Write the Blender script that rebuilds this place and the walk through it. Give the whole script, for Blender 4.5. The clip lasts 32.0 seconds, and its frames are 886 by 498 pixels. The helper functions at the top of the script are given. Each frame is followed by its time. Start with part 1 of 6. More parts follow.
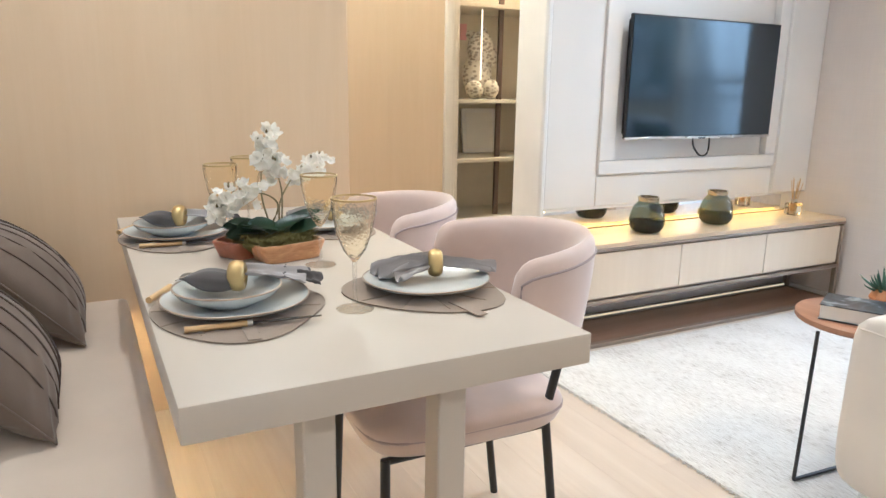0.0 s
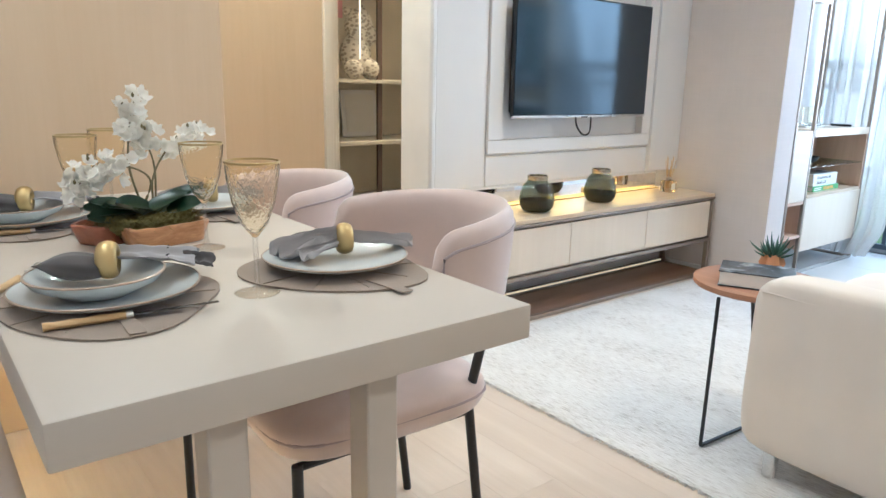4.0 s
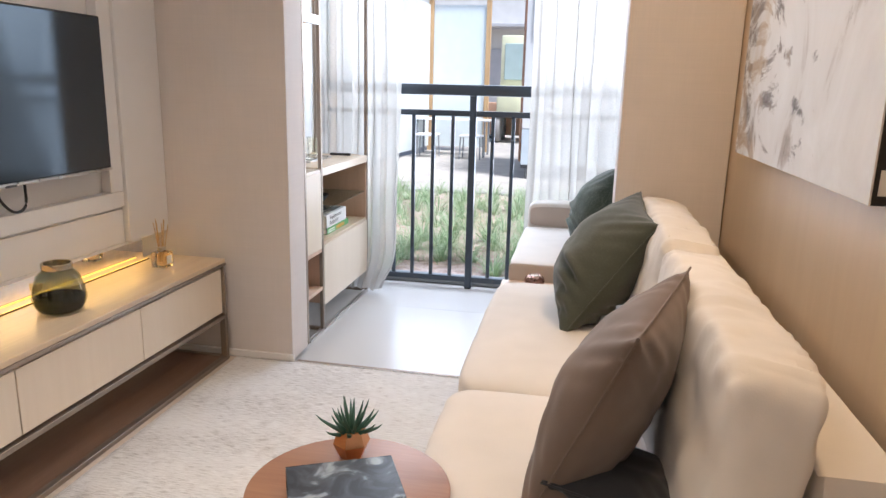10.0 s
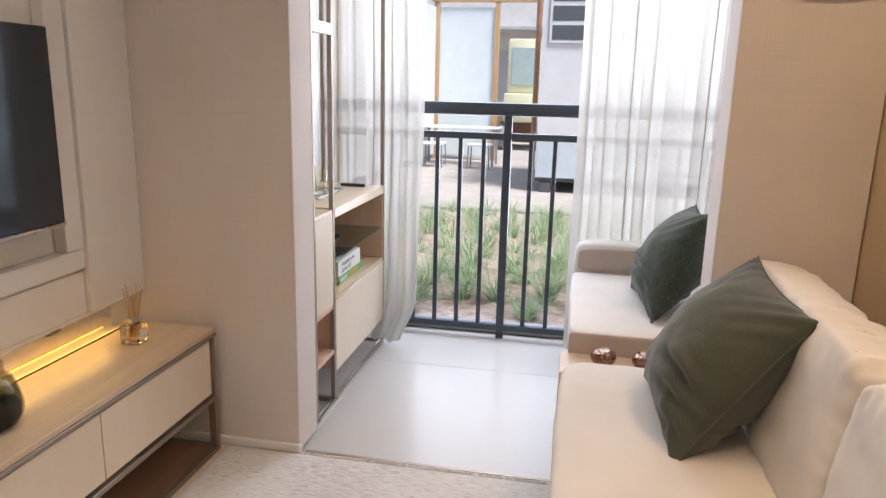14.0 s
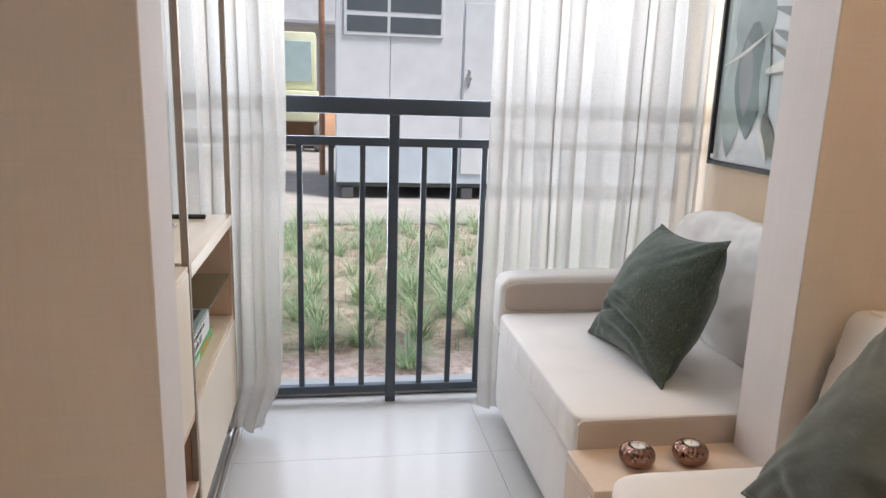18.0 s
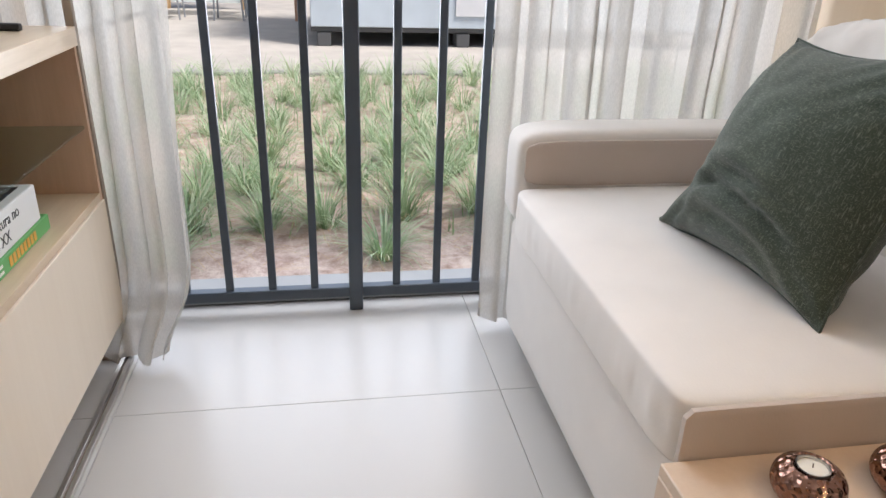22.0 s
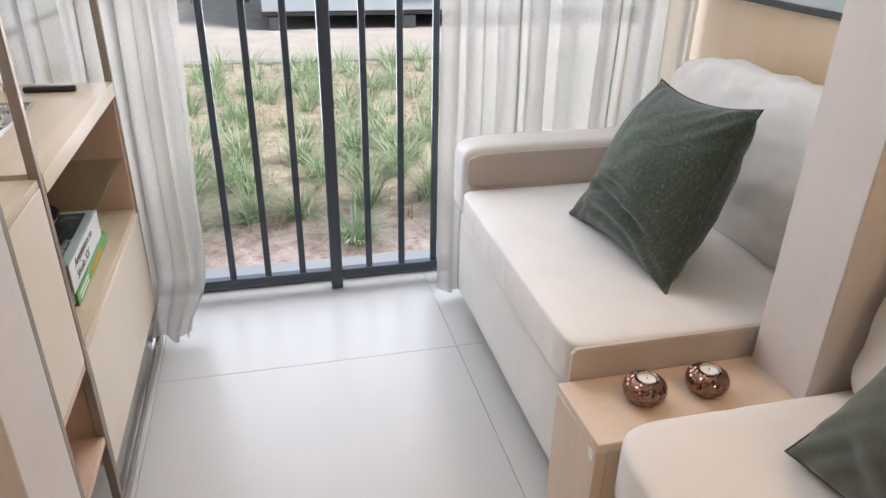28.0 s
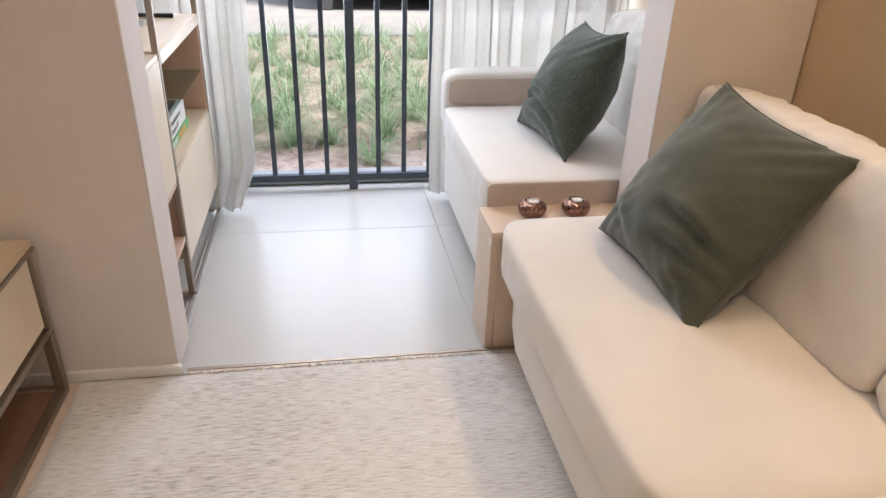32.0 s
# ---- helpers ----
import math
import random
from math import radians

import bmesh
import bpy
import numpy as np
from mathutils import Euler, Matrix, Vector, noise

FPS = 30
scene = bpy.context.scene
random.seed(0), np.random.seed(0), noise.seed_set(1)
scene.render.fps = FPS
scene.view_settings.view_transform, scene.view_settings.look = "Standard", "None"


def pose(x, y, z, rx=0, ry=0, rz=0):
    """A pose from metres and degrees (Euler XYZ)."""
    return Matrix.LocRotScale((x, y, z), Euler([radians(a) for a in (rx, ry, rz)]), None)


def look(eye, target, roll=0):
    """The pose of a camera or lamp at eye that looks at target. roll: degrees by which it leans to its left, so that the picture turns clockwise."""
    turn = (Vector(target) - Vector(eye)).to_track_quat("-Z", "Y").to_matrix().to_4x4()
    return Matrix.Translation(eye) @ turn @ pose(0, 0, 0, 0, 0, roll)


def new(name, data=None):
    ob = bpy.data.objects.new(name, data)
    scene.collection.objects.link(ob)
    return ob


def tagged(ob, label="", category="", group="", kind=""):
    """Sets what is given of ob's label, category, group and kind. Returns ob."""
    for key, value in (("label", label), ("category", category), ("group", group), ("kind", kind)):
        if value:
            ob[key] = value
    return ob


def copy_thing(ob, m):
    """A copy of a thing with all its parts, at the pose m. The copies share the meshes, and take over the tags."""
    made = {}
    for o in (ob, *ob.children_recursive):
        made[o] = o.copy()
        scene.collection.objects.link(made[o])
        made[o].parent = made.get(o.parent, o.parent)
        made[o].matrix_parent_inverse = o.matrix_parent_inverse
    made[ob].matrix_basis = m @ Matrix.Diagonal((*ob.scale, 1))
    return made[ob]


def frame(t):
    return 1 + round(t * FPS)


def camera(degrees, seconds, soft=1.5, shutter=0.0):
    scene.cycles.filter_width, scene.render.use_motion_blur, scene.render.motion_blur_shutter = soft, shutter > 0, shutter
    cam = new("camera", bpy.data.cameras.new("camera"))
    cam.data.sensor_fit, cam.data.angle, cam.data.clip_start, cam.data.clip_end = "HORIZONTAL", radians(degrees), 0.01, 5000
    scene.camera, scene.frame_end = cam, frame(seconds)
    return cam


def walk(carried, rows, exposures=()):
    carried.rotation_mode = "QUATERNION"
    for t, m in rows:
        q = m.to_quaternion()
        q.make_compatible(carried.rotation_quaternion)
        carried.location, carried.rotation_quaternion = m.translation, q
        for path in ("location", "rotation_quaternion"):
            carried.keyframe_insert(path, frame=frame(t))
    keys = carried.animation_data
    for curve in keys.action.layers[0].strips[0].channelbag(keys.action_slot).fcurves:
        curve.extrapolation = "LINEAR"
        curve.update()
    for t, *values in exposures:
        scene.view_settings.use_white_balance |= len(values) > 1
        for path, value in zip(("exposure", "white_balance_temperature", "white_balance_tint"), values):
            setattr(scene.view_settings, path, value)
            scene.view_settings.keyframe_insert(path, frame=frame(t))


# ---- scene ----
cam = camera(65.0, 32.0)
PATH = [
    (0, (0.144, 0.06, 1.198), (1.044, 1.788, 0.748), 0.9),
    (0.5, (0.144, 0.065, 1.147), (1.146, 1.735, 0.694), 0.8),
    (1, (0.133, 0.097, 1.087), (1.27, 1.677, 0.629), 0.8),
    (1.5, (0.103, 0.117, 1.054), (1.307, 1.646, 0.594), 0.9),
    (2, (0.082, 0.125, 1.012), (1.303, 1.64, 0.549), 0.8),
    (2.5, (0.079, 0.145, 0.981), (1.301, 1.658, 0.515), 1.0),
    (4.5, (0.213, 0.307, 1.151), (1.418, 1.836, 0.693), 1.1),
    (5, (0.309, 0.404, 1.167), (1.538, 1.916, 0.719), 1.0),
    (5.5, (0.418, 0.46, 1.228), (1.696, 1.927, 0.765), 1.3),
    (6, (0.521, 0.533, 1.221), (1.894, 1.914, 0.763), 1.3),
    (6.5, (0.6, 0.643, 1.227), (2.172, 1.793, 0.773), 1.3),
    (7, (0.647, 0.688, 1.24), (2.388, 1.562, 0.789), 1.2),
    (7.5, (0.718, 0.679, 1.254), (2.574, 1.271, 0.801), 1.3),
    (8, (0.847, 0.699, 1.258), (2.754, 1.092, 0.801), 1.2),
    (8.5, (0.964, 0.771, 1.26), (2.89, 1.062, 0.803), 1.3),
    (9, (1.027, 0.825, 1.276), (2.955, 1.098, 0.819), 1.3),
    (9.5, (1.049, 0.848, 1.292), (2.972, 1.161, 0.837), 1.3),
    (10, (1.073, 0.87, 1.328), (2.985, 1.237, 0.874), 1.4),
    (10.5, (1.09, 0.873, 1.38), (2.991, 1.307, 0.935), 1.1),
    (11, (1.121, 0.93, 1.391), (3.013, 1.401, 0.948), 1.1),
    (11.5, (1.152, 0.982, 1.424), (3.043, 1.462, 0.981), 1.1),
    (12, (1.2, 1.002, 1.445), (3.097, 1.457, 1.0), 1.1),
    (12.5, (1.326, 1.044, 1.443), (3.234, 1.444, 0.996), 1.1),
    (13, (1.499, 1.095, 1.427), (3.414, 1.462, 0.979), 1.1),
    (13.5, (1.622, 1.114, 1.413), (3.537, 1.48, 0.965), 1.1),
    (14, (1.723, 1.181, 1.415), (3.638, 1.542, 0.965), 1.4),
    (14.5, (1.839, 1.27, 1.424), (3.758, 1.607, 0.974), 1.5),
    (15, (1.911, 1.33, 1.42), (3.845, 1.578, 0.975), 1.4),
    (15.5, (2.024, 1.403, 1.372), (3.973, 1.529, 0.941), 1.2),
    (17.5, (2.522, 1.779, 1.374), (4.466, 1.595, 0.94), 2.0),
    (18, (2.652, 1.826, 1.369), (4.578, 1.513, 0.934), 1.9),
    (18.5, (2.879, 1.798, 1.368), (4.79, 1.396, 0.934), 1.8),
    (19, (3.024, 1.788, 1.343), (4.92, 1.322, 0.908), 1.6),
    (19.5, (3.16, 1.852, 1.301), (5.033, 1.302, 0.867), 1.8),
    (20, (3.29, 1.858, 1.233), (5.15, 1.263, 0.802), 1.8),
    (20.5, (3.367, 1.829, 1.199), (5.218, 1.215, 0.756), 1.7),
    (21, (3.487, 1.758, 1.154), (5.318, 1.16, 0.615), 1.7),
    (21.5, (3.579, 1.726, 1.108), (5.386, 1.239, 0.403), 2.0),
    (22, (3.593, 1.645, 1.094), (5.396, 1.326, 0.288), 2.0),
    (22.5, (3.597, 1.637, 1.076), (5.374, 1.386, 0.193), 1.6),
    (23, (3.597, 1.636, 1.071), (5.352, 1.432, 0.134), 1.8),
    (23.5, (3.605, 1.645, 1.161), (5.383, 1.47, 0.263), 1.4),
    (24, (3.619, 1.666, 1.307), (5.396, 1.495, 0.407), 1.6),
    (24.5, (3.605, 1.675, 1.403), (5.384, 1.512, 0.504), 1.5),
    (26.5, (3.513, 1.585, 1.468), (5.294, 1.434, 0.57), 0.9),
    (27, (3.336, 1.706, 1.433), (5.101, 1.417, 0.537), 1.0),
    (27.5, (3.216, 1.768, 1.405), (4.959, 1.367, 0.509), 1.1),
    (28, (3.157, 1.759, 1.387), (4.89, 1.319, 0.492), 1.2),
    (28.5, (3.058, 1.765, 1.391), (4.792, 1.331, 0.493), 1.4),
    (29, (2.86, 1.813, 1.386), (4.591, 1.38, 0.484), 1.4),
    (29.5, (2.692, 1.813, 1.362), (4.41, 1.327, 0.461), 1.6),
    (30, (2.634, 1.775, 1.37), (4.32, 1.19, 0.467), 1.7),
    (30.5, (2.582, 1.738, 1.367), (4.25, 1.104, 0.464), 1.8),
    (31, (2.481, 1.733, 1.377), (4.16, 1.129, 0.471), 1.9),
    (31.5, (2.349, 1.726, 1.37), (4.063, 1.229, 0.466), 2.0),
    (32, (2.196, 1.689, 1.367), (3.952, 1.377, 0.461), 2.0),
]
EXPOSURES = [(0.0, 1.12, 4900, 4), (2.5, 1.02, 4750, 2), (6.0, 0.8, 4800, 2), (9.0, 0.51, 5500, 10), (13.0, 0.21, 6100, 16), (15.5, 0.1, 6150, 15), (18.0, -0.03, 6150, 13), (24.0, 0.1, 6350, 14), (28.0, 0.1, 6200, 14), (32.0, 0.3, 6050, 14)]
walk(cam, [(t, look(eye, target, roll)) for t, eye, target, roll in PATH], EXPOSURES)


# ---- world, sun, lamps ----
world = bpy.data.worlds.new("sky")
scene.world = world
world.use_nodes = True
wn = world.node_tree
bg = wn.nodes["Background"]
sky = wn.nodes.new("ShaderNodeTexSky")
sky.sky_type = "NISHITA"
sky.sun_disc = False
sky.sun_elevation = radians(58)
sky.sun_rotation = radians(214)
sky.air_density, sky.dust_density, sky.ozone_density = 1.0, 2.5, 1.0
wn.links.new(sky.outputs[0], bg.inputs[0])
bg.inputs[1].default_value = 0.15

sun = new("sun", bpy.data.lights.new("sun", "SUN"))
sun.data.energy, sun.data.angle, sun.data.color = 5.0, radians(14), (1.0, 0.96, 0.9)
sun.matrix_basis = look((0, 0, 30), (8, 12, 0))


def area_lamp(name, eye, target, sx, sy, watts, colour):
    ob = new(name, bpy.data.lights.new(name, "AREA"))
    ob.data.shape, ob.data.size, ob.data.size_y = "RECTANGLE", sx, sy
    ob.data.energy, ob.data.color = watts, colour
    ob.matrix_basis = look(eye, target)
    return ob


# daylight through the balcony opening
area_lamp("window_daylight", (5.85, 1.42, 1.5), (4.0, 1.42, 0.9), 2.2, 2.2, 78, (0.91, 0.955, 1.0))


# ---- materials ----
def mat(name, rough=0.6, metal=0.0):
    m = bpy.data.materials.new(name)
    m.use_nodes = True
    b = m.node_tree.nodes["Principled BSDF"]
    b.inputs["Roughness"].default_value = rough
    b.inputs["Metallic"].default_value = metal
    return m, m.node_tree, b


def node(nt, kind, **props):
    n = nt.nodes.new(kind)
    for key, value in props.items():
        n.inputs[key].default_value = value
    return n


def coords(nt, scale=(1, 1, 1), rot=(0, 0, 0), space="Object"):
    tc = nt.nodes.new("ShaderNodeTexCoord")
    mp = nt.nodes.new("ShaderNodeMapping")
    mp.inputs["Scale"].default_value = scale
    mp.inputs["Rotation"].default_value = rot
    nt.links.new(tc.outputs[space], mp.inputs[0])
    return mp.outputs[0]


def ramp(nt, fac, stops):
    r = nt.nodes.new("ShaderNodeValToRGB")
    el = r.color_ramp.elements
    while len(el) < len(stops):
        el.new(0.5)
    for e, (p, c) in zip(el, stops):
        e.position, e.color = p, (*c, 1)
    nt.links.new(fac, r.inputs[0])
    return r.outputs[0]


def bump(nt, b, height, strength=0.2, distance=0.002):
    n = nt.nodes.new("ShaderNodeBump")
    n.inputs["Strength"].default_value = strength
    n.inputs["Distance"].default_value = distance
    nt.links.new(height, n.inputs["Height"])
    nt.links.new(n.outputs[0], b.inputs["Normal"])


def shade(c, k):
    return tuple(min(1.0, v * k) for v in c)


def paint(name, colour, rough=0.5, grain=60.0, vary=0.06, strength=0.08, metal=0.0):
    """Painted, cast or moulded surface: slight large stains and a fine grain."""
    m, nt, b = mat(name, rough, metal)
    v = coords(nt)
    big = node(nt, "ShaderNodeTexNoise", Scale=3.0, Detail=3.0)
    nt.links.new(v, big.inputs["Vector"])
    nt.links.new(ramp(nt, big.outputs[0], [(0.3, shade(colour, 1 - vary)), (0.7, shade(colour, 1 + vary))]), b.inputs["Base Color"])
    fine = node(nt, "ShaderNodeTexNoise", Scale=grain, Detail=4.0)
    nt.links.new(v, fine.inputs["Vector"])
    bump(nt, b, fine.outputs[0], strength, 0.001)
    return m


def wood(name, dark, light, along="z", rough=0.45, scale=1.0, by_piece=False):
    """Grain stretched along one axis, with a broad figure and fine pores."""
    m, nt, b = mat(name, rough)
    s = {"x": (0.5, 9, 9), "y": (9, 0.5, 9), "z": (9, 9, 0.5)}[along]
    v = coords(nt, tuple(k * scale for k in s))
    if by_piece:
        info = nt.nodes.new("ShaderNodeObjectInfo")
        add = nt.nodes.new("ShaderNodeVectorMath")
        add.operation = "ADD"
        mul = nt.nodes.new("ShaderNodeMath")
        mul.operation = "MULTIPLY"
        mul.inputs[1].default_value = 50.0
        nt.links.new(info.outputs["Random"], mul.inputs[0])
        nt.links.new(v, add.inputs[0])
        nt.links.new(mul.outputs[0], add.inputs[1])
        v = add.outputs[0]
    a = node(nt, "ShaderNodeTexNoise", Scale=1.1, Detail=6.0, Roughness=0.62, Distortion=0.6)
    nt.links.new(v, a.inputs["Vector"])
    f = node(nt, "ShaderNodeTexNoise", Scale=9.0, Detail=5.0, Roughness=0.7)
    nt.links.new(v, f.inputs["Vector"])
    mix = nt.nodes.new("ShaderNodeMath")
    mix.operation = "MULTIPLY_ADD"
    mix.inputs[1].default_value = 0.34
    nt.links.new(f.outputs[0], mix.inputs[0])
    half = nt.nodes.new("ShaderNodeMath")
    half.operation = "MULTIPLY"
    half.inputs[1].default_value = 0.66
    nt.links.new(a.outputs[0], half.inputs[0])
    nt.links.new(half.outputs[0], mix.inputs[2])
    col = ramp(nt, mix.outputs[0], [(0.3, dark), (0.52, tuple((p + q) / 2 for p, q in zip(dark, light))), (0.7, light)])
    if by_piece:
        hsv = nt.nodes.new("ShaderNodeHueSaturation")
        rng = nt.nodes.new("ShaderNodeMapRange")
        rng.inputs["To Min"].default_value, rng.inputs["To Max"].default_value = 0.97, 1.03
        nt.links.new(info.outputs["Random"], rng.inputs[0])
        nt.links.new(rng.outputs[0], hsv.inputs["Value"])
        nt.links.new(col, hsv.inputs["Color"])
        col = hsv.outputs[0]
    nt.links.new(col, b.inputs["Base Color"])
    bump(nt, b, f.outputs[0], 0.12, 0.001)
    return m


def cloth(name, colour, weave=900.0, rough=0.9, vary=0.08, strength=0.35, fleck=None, sheen=0.2, slub=False):
    """Woven cloth: two scales of uneven thread, soft blotches, optional pale flecks."""
    m, nt, b = mat(name, rough)
    b.inputs["Sheen Weight"].default_value = sheen
    v = coords(nt)
    big = node(nt, "ShaderNodeTexNoise", Scale=5.0, Detail=4.0)
    nt.links.new(v, big.inputs["Vector"])
    col = ramp(nt, big.outputs[0], [(0.3, shade(colour, 1 - vary)), (0.7, shade(colour, 1 + vary))])
    fine = node(nt, "ShaderNodeTexNoise", Scale=weave * 0.28, Detail=2.0)
    nt.links.new(v, fine.inputs["Vector"])
    if fleck:
        mix = nt.nodes.new("ShaderNodeMix")
        mix.data_type = "RGBA"
        spots = node(nt, "ShaderNodeTexNoise", Scale=130.0, Detail=3.0)
        st = coords(nt, (0.35, 1.6, 1.0))
        nt.links.new(st, spots.inputs["Vector"])
        mask = spots.outputs[0]
        if slub:
            runs = []
            for sc in ((0.2, 2.2, 1.0), (2.2, 0.2, 1.0)):
                rn = node(nt, "ShaderNodeTexNoise", Scale=330.0, Detail=1.0)
                nt.links.new(coords(nt, sc), rn.inputs["Vector"])
                runs.append(rn.outputs[0])
            mx = nt.nodes.new("ShaderNodeMath")
            mx.operation = "MAXIMUM"
            nt.links.new(runs[0], mx.inputs[0])
            nt.links.new(runs[1], mx.inputs[1])
            mask = mx.outputs[0]
        nt.links.new(ramp(nt, mask, [(0.57 if slub else 0.52, (0, 0, 0)), (0.74, (0.55, 0.55, 0.55))]), mix.inputs[0])
        nt.links.new(col, mix.inputs[6])
        mix.inputs[7].default_value = (*fleck, 1)
        col = mix.outputs[2]
    nt.links.new(col, b.inputs["Base Color"])
    warp = node(nt, "ShaderNodeTexNoise", Scale=weave * 0.2, Detail=1.0)
    nt.links.new(coords(nt, (0.5, 1.7, 1.7)), warp.inputs["Vector"])
    add = nt.nodes.new("ShaderNodeMath")
    nt.links.new(warp.outputs[0], add.inputs[0])
    nt.links.new(fine.outputs[0], add.inputs[1])
    bump(nt, b, add.outputs[0], strength, 0.0006)
    return m


def glass(name, colour=(1, 1, 1), rough=0.0, ior=1.45):
    m, nt, b = mat(name, rough)
    b.inputs["Base Color"].default_value = (*colour, 1)
    b.inputs["Transmission Weight"].default_value = 1.0
    b.inputs["IOR"].default_value = ior
    return m


def thin_glass(name, tint, gloss=0.02, hammer=0.0):
    """Blown glass: tinted see-through walls with a clear gloss on top."""
    m, nt, b = mat(name, gloss)
    tp = nt.nodes.new("ShaderNodeBsdfTransparent")
    tp.inputs[0].default_value = (*tint, 1)
    gl = nt.nodes.new("ShaderNodeBsdfGlossy")
    gl.inputs["Roughness"].default_value = gloss
    fr = node(nt, "ShaderNodeLayerWeight", Blend=0.5)
    if hammer:
        dents = node(nt, "ShaderNodeTexNoise", Scale=95.0, Detail=1.0)
        nt.links.new(coords(nt), dents.inputs["Vector"])
        bp = node(nt, "ShaderNodeBump", Strength=hammer, Distance=0.004)
        nt.links.new(dents.outputs[0], bp.inputs["Height"])
        nt.links.new(bp.outputs[0], gl.inputs["Normal"])
        nt.links.new(bp.outputs[0], fr.inputs["Normal"])
        facets = node(nt, "ShaderNodeMapRange")
        facets.inputs["From Min"].default_value, facets.inputs["From Max"].default_value = 0.5, 0.75
        facets.inputs["To Max"].default_value = 0.45 * hammer
        nt.links.new(dents.outputs[0], facets.inputs[0])
    pw = nt.nodes.new("ShaderNodeMath")
    pw.operation = "POWER"
    pw.inputs[1].default_value = 5.0
    nt.links.new(fr.outputs["Facing"], pw.inputs[0])
    fc = nt.nodes.new("ShaderNodeMapRange")
    fc.inputs["To Min"].default_value, fc.inputs["To Max"].default_value = 0.05 + 0.12 * hammer, 0.5
    nt.links.new(pw.outputs[0], fc.inputs[0])
    mx = nt.nodes.new("ShaderNodeMixShader")
    nt.links.new(fc.outputs[0], mx.inputs[0])
    if hammer:
        both = nt.nodes.new("ShaderNodeMath")
        both.use_clamp = True
        nt.links.new(fc.outputs[0], both.inputs[0])
        nt.links.new(facets.outputs[0], both.inputs[1])
        nt.links.new(both.outputs[0], mx.inputs[0])
    nt.links.new(tp.outputs[0], mx.inputs[1])
    nt.links.new(gl.outputs[0], mx.inputs[2])
    nt.links.new(mx.outputs[0], nt.nodes["Material Output"].inputs[0])
    return m


def metal(name, colour, rough=0.3):
    m, nt, b = mat(name, rough, 1.0)
    v = coords(nt)
    n = node(nt, "ShaderNodeTexNoise", Scale=25.0, Detail=4.0)
    nt.links.new(v, n.inputs["Vector"])
    nt.links.new(ramp(nt, n.outputs[0], [(0.3, shade(colour, 0.9)), (0.7, shade(colour, 1.05))]), b.inputs["Base Color"])
    nt.links.new(ramp(nt, n.outputs[0], [(0.3, (rough * 0.8,) * 3), (0.7, (rough * 1.25,) * 3)]), b.inputs["Roughness"])
    return m


def glow(name, colour, power):
    m, nt, b = mat(name, 0.6)
    b.inputs["Base Color"].default_value = (*colour, 1)
    b.inputs["Emission Color"].default_value = (*colour, 1)
    b.inputs["Emission Strength"].default_value = power
    return m


def linen_paper(name, colour):
    """Wall covering with fine crossed horizontal and vertical threads."""
    m, nt, b = mat(name, 0.85)
    cols = []
    for sc in ((4, 4, 260), (260, 260, 4)):
        n = node(nt, "ShaderNodeTexNoise", Scale=1.0, Detail=3.0)
        nt.links.new(coords(nt, sc), n.inputs["Vector"])
        cols.append(n.outputs[0])
    add = nt.nodes.new("ShaderNodeMath")
    nt.links.new(cols[0], add.inputs[0])
    nt.links.new(cols[1], add.inputs[1])
    half = nt.nodes.new("ShaderNodeMath")
    half.operation = "MULTIPLY"
    half.inputs[1].default_value = 0.5
    nt.links.new(add.outputs[0], half.inputs[0])
    cloud = node(nt, "ShaderNodeTexNoise", Scale=5.0, Detail=4.0)
    nt.links.new(coords(nt), cloud.inputs["Vector"])
    mix = nt.nodes.new("ShaderNodeMath")
    mix.operation = "MULTIPLY_ADD"
    mix.inputs[1].default_value = 0.6
    nt.links.new(cloud.outputs[0], mix.inputs[0])
    nt.links.new(half.outputs[0], mix.inputs[2])
    nt.links.new(ramp(nt, mix.outputs[0], [(0.6, shade(colour, 0.96)), (1.0, shade(colour, 1.035))]), b.inputs["Base Color"])
    bump(nt, b, half.outputs[0], 0.2, 0.0008)
    return m


def sheer(name):
    """Sheer voile: part see-through, part lit from behind."""
    m, nt, b = mat(name, 0.9)
    out = nt.nodes["Material Output"]
    tr = nt.nodes.new("ShaderNodeBsdfTranslucent")
    tr.inputs[0].default_value = (0.48, 0.458, 0.422, 1)
    df = nt.nodes.new("ShaderNodeBsdfDiffuse")
    df.inputs[0].default_value = (0.8, 0.775, 0.735, 1)
    tp = nt.nodes.new("ShaderNodeBsdfTransparent")
    m1 = nt.nodes.new("ShaderNodeMixShader")
    m1.inputs[0].default_value = 0.45
    nt.links.new(tr.outputs[0], m1.inputs[1])
    nt.links.new(df.outputs[0], m1.inputs[2])
    weave = node(nt, "ShaderNodeTexNoise", Scale=400.0, Detail=2.0)
    nt.links.new(coords(nt, (1, 1, 0.25)), weave.inputs["Vector"])
    fac = nt.nodes.new("ShaderNodeMapRange")
    fac.inputs["To Min"].default_value, fac.inputs["To Max"].default_value = 0.64, 0.96
    nt.links.new(weave.outputs[0], fac.inputs[0])
    m2 = nt.nodes.new("ShaderNodeMixShader")
    nt.links.new(fac.outputs[0], m2.inputs[0])
    nt.links.new(tp.outputs[0], m2.inputs[1])
    nt.links.new(m1.outputs[0], m2.inputs[2])
    nt.links.new(m2.outputs[0], out.inputs[0])
    return m


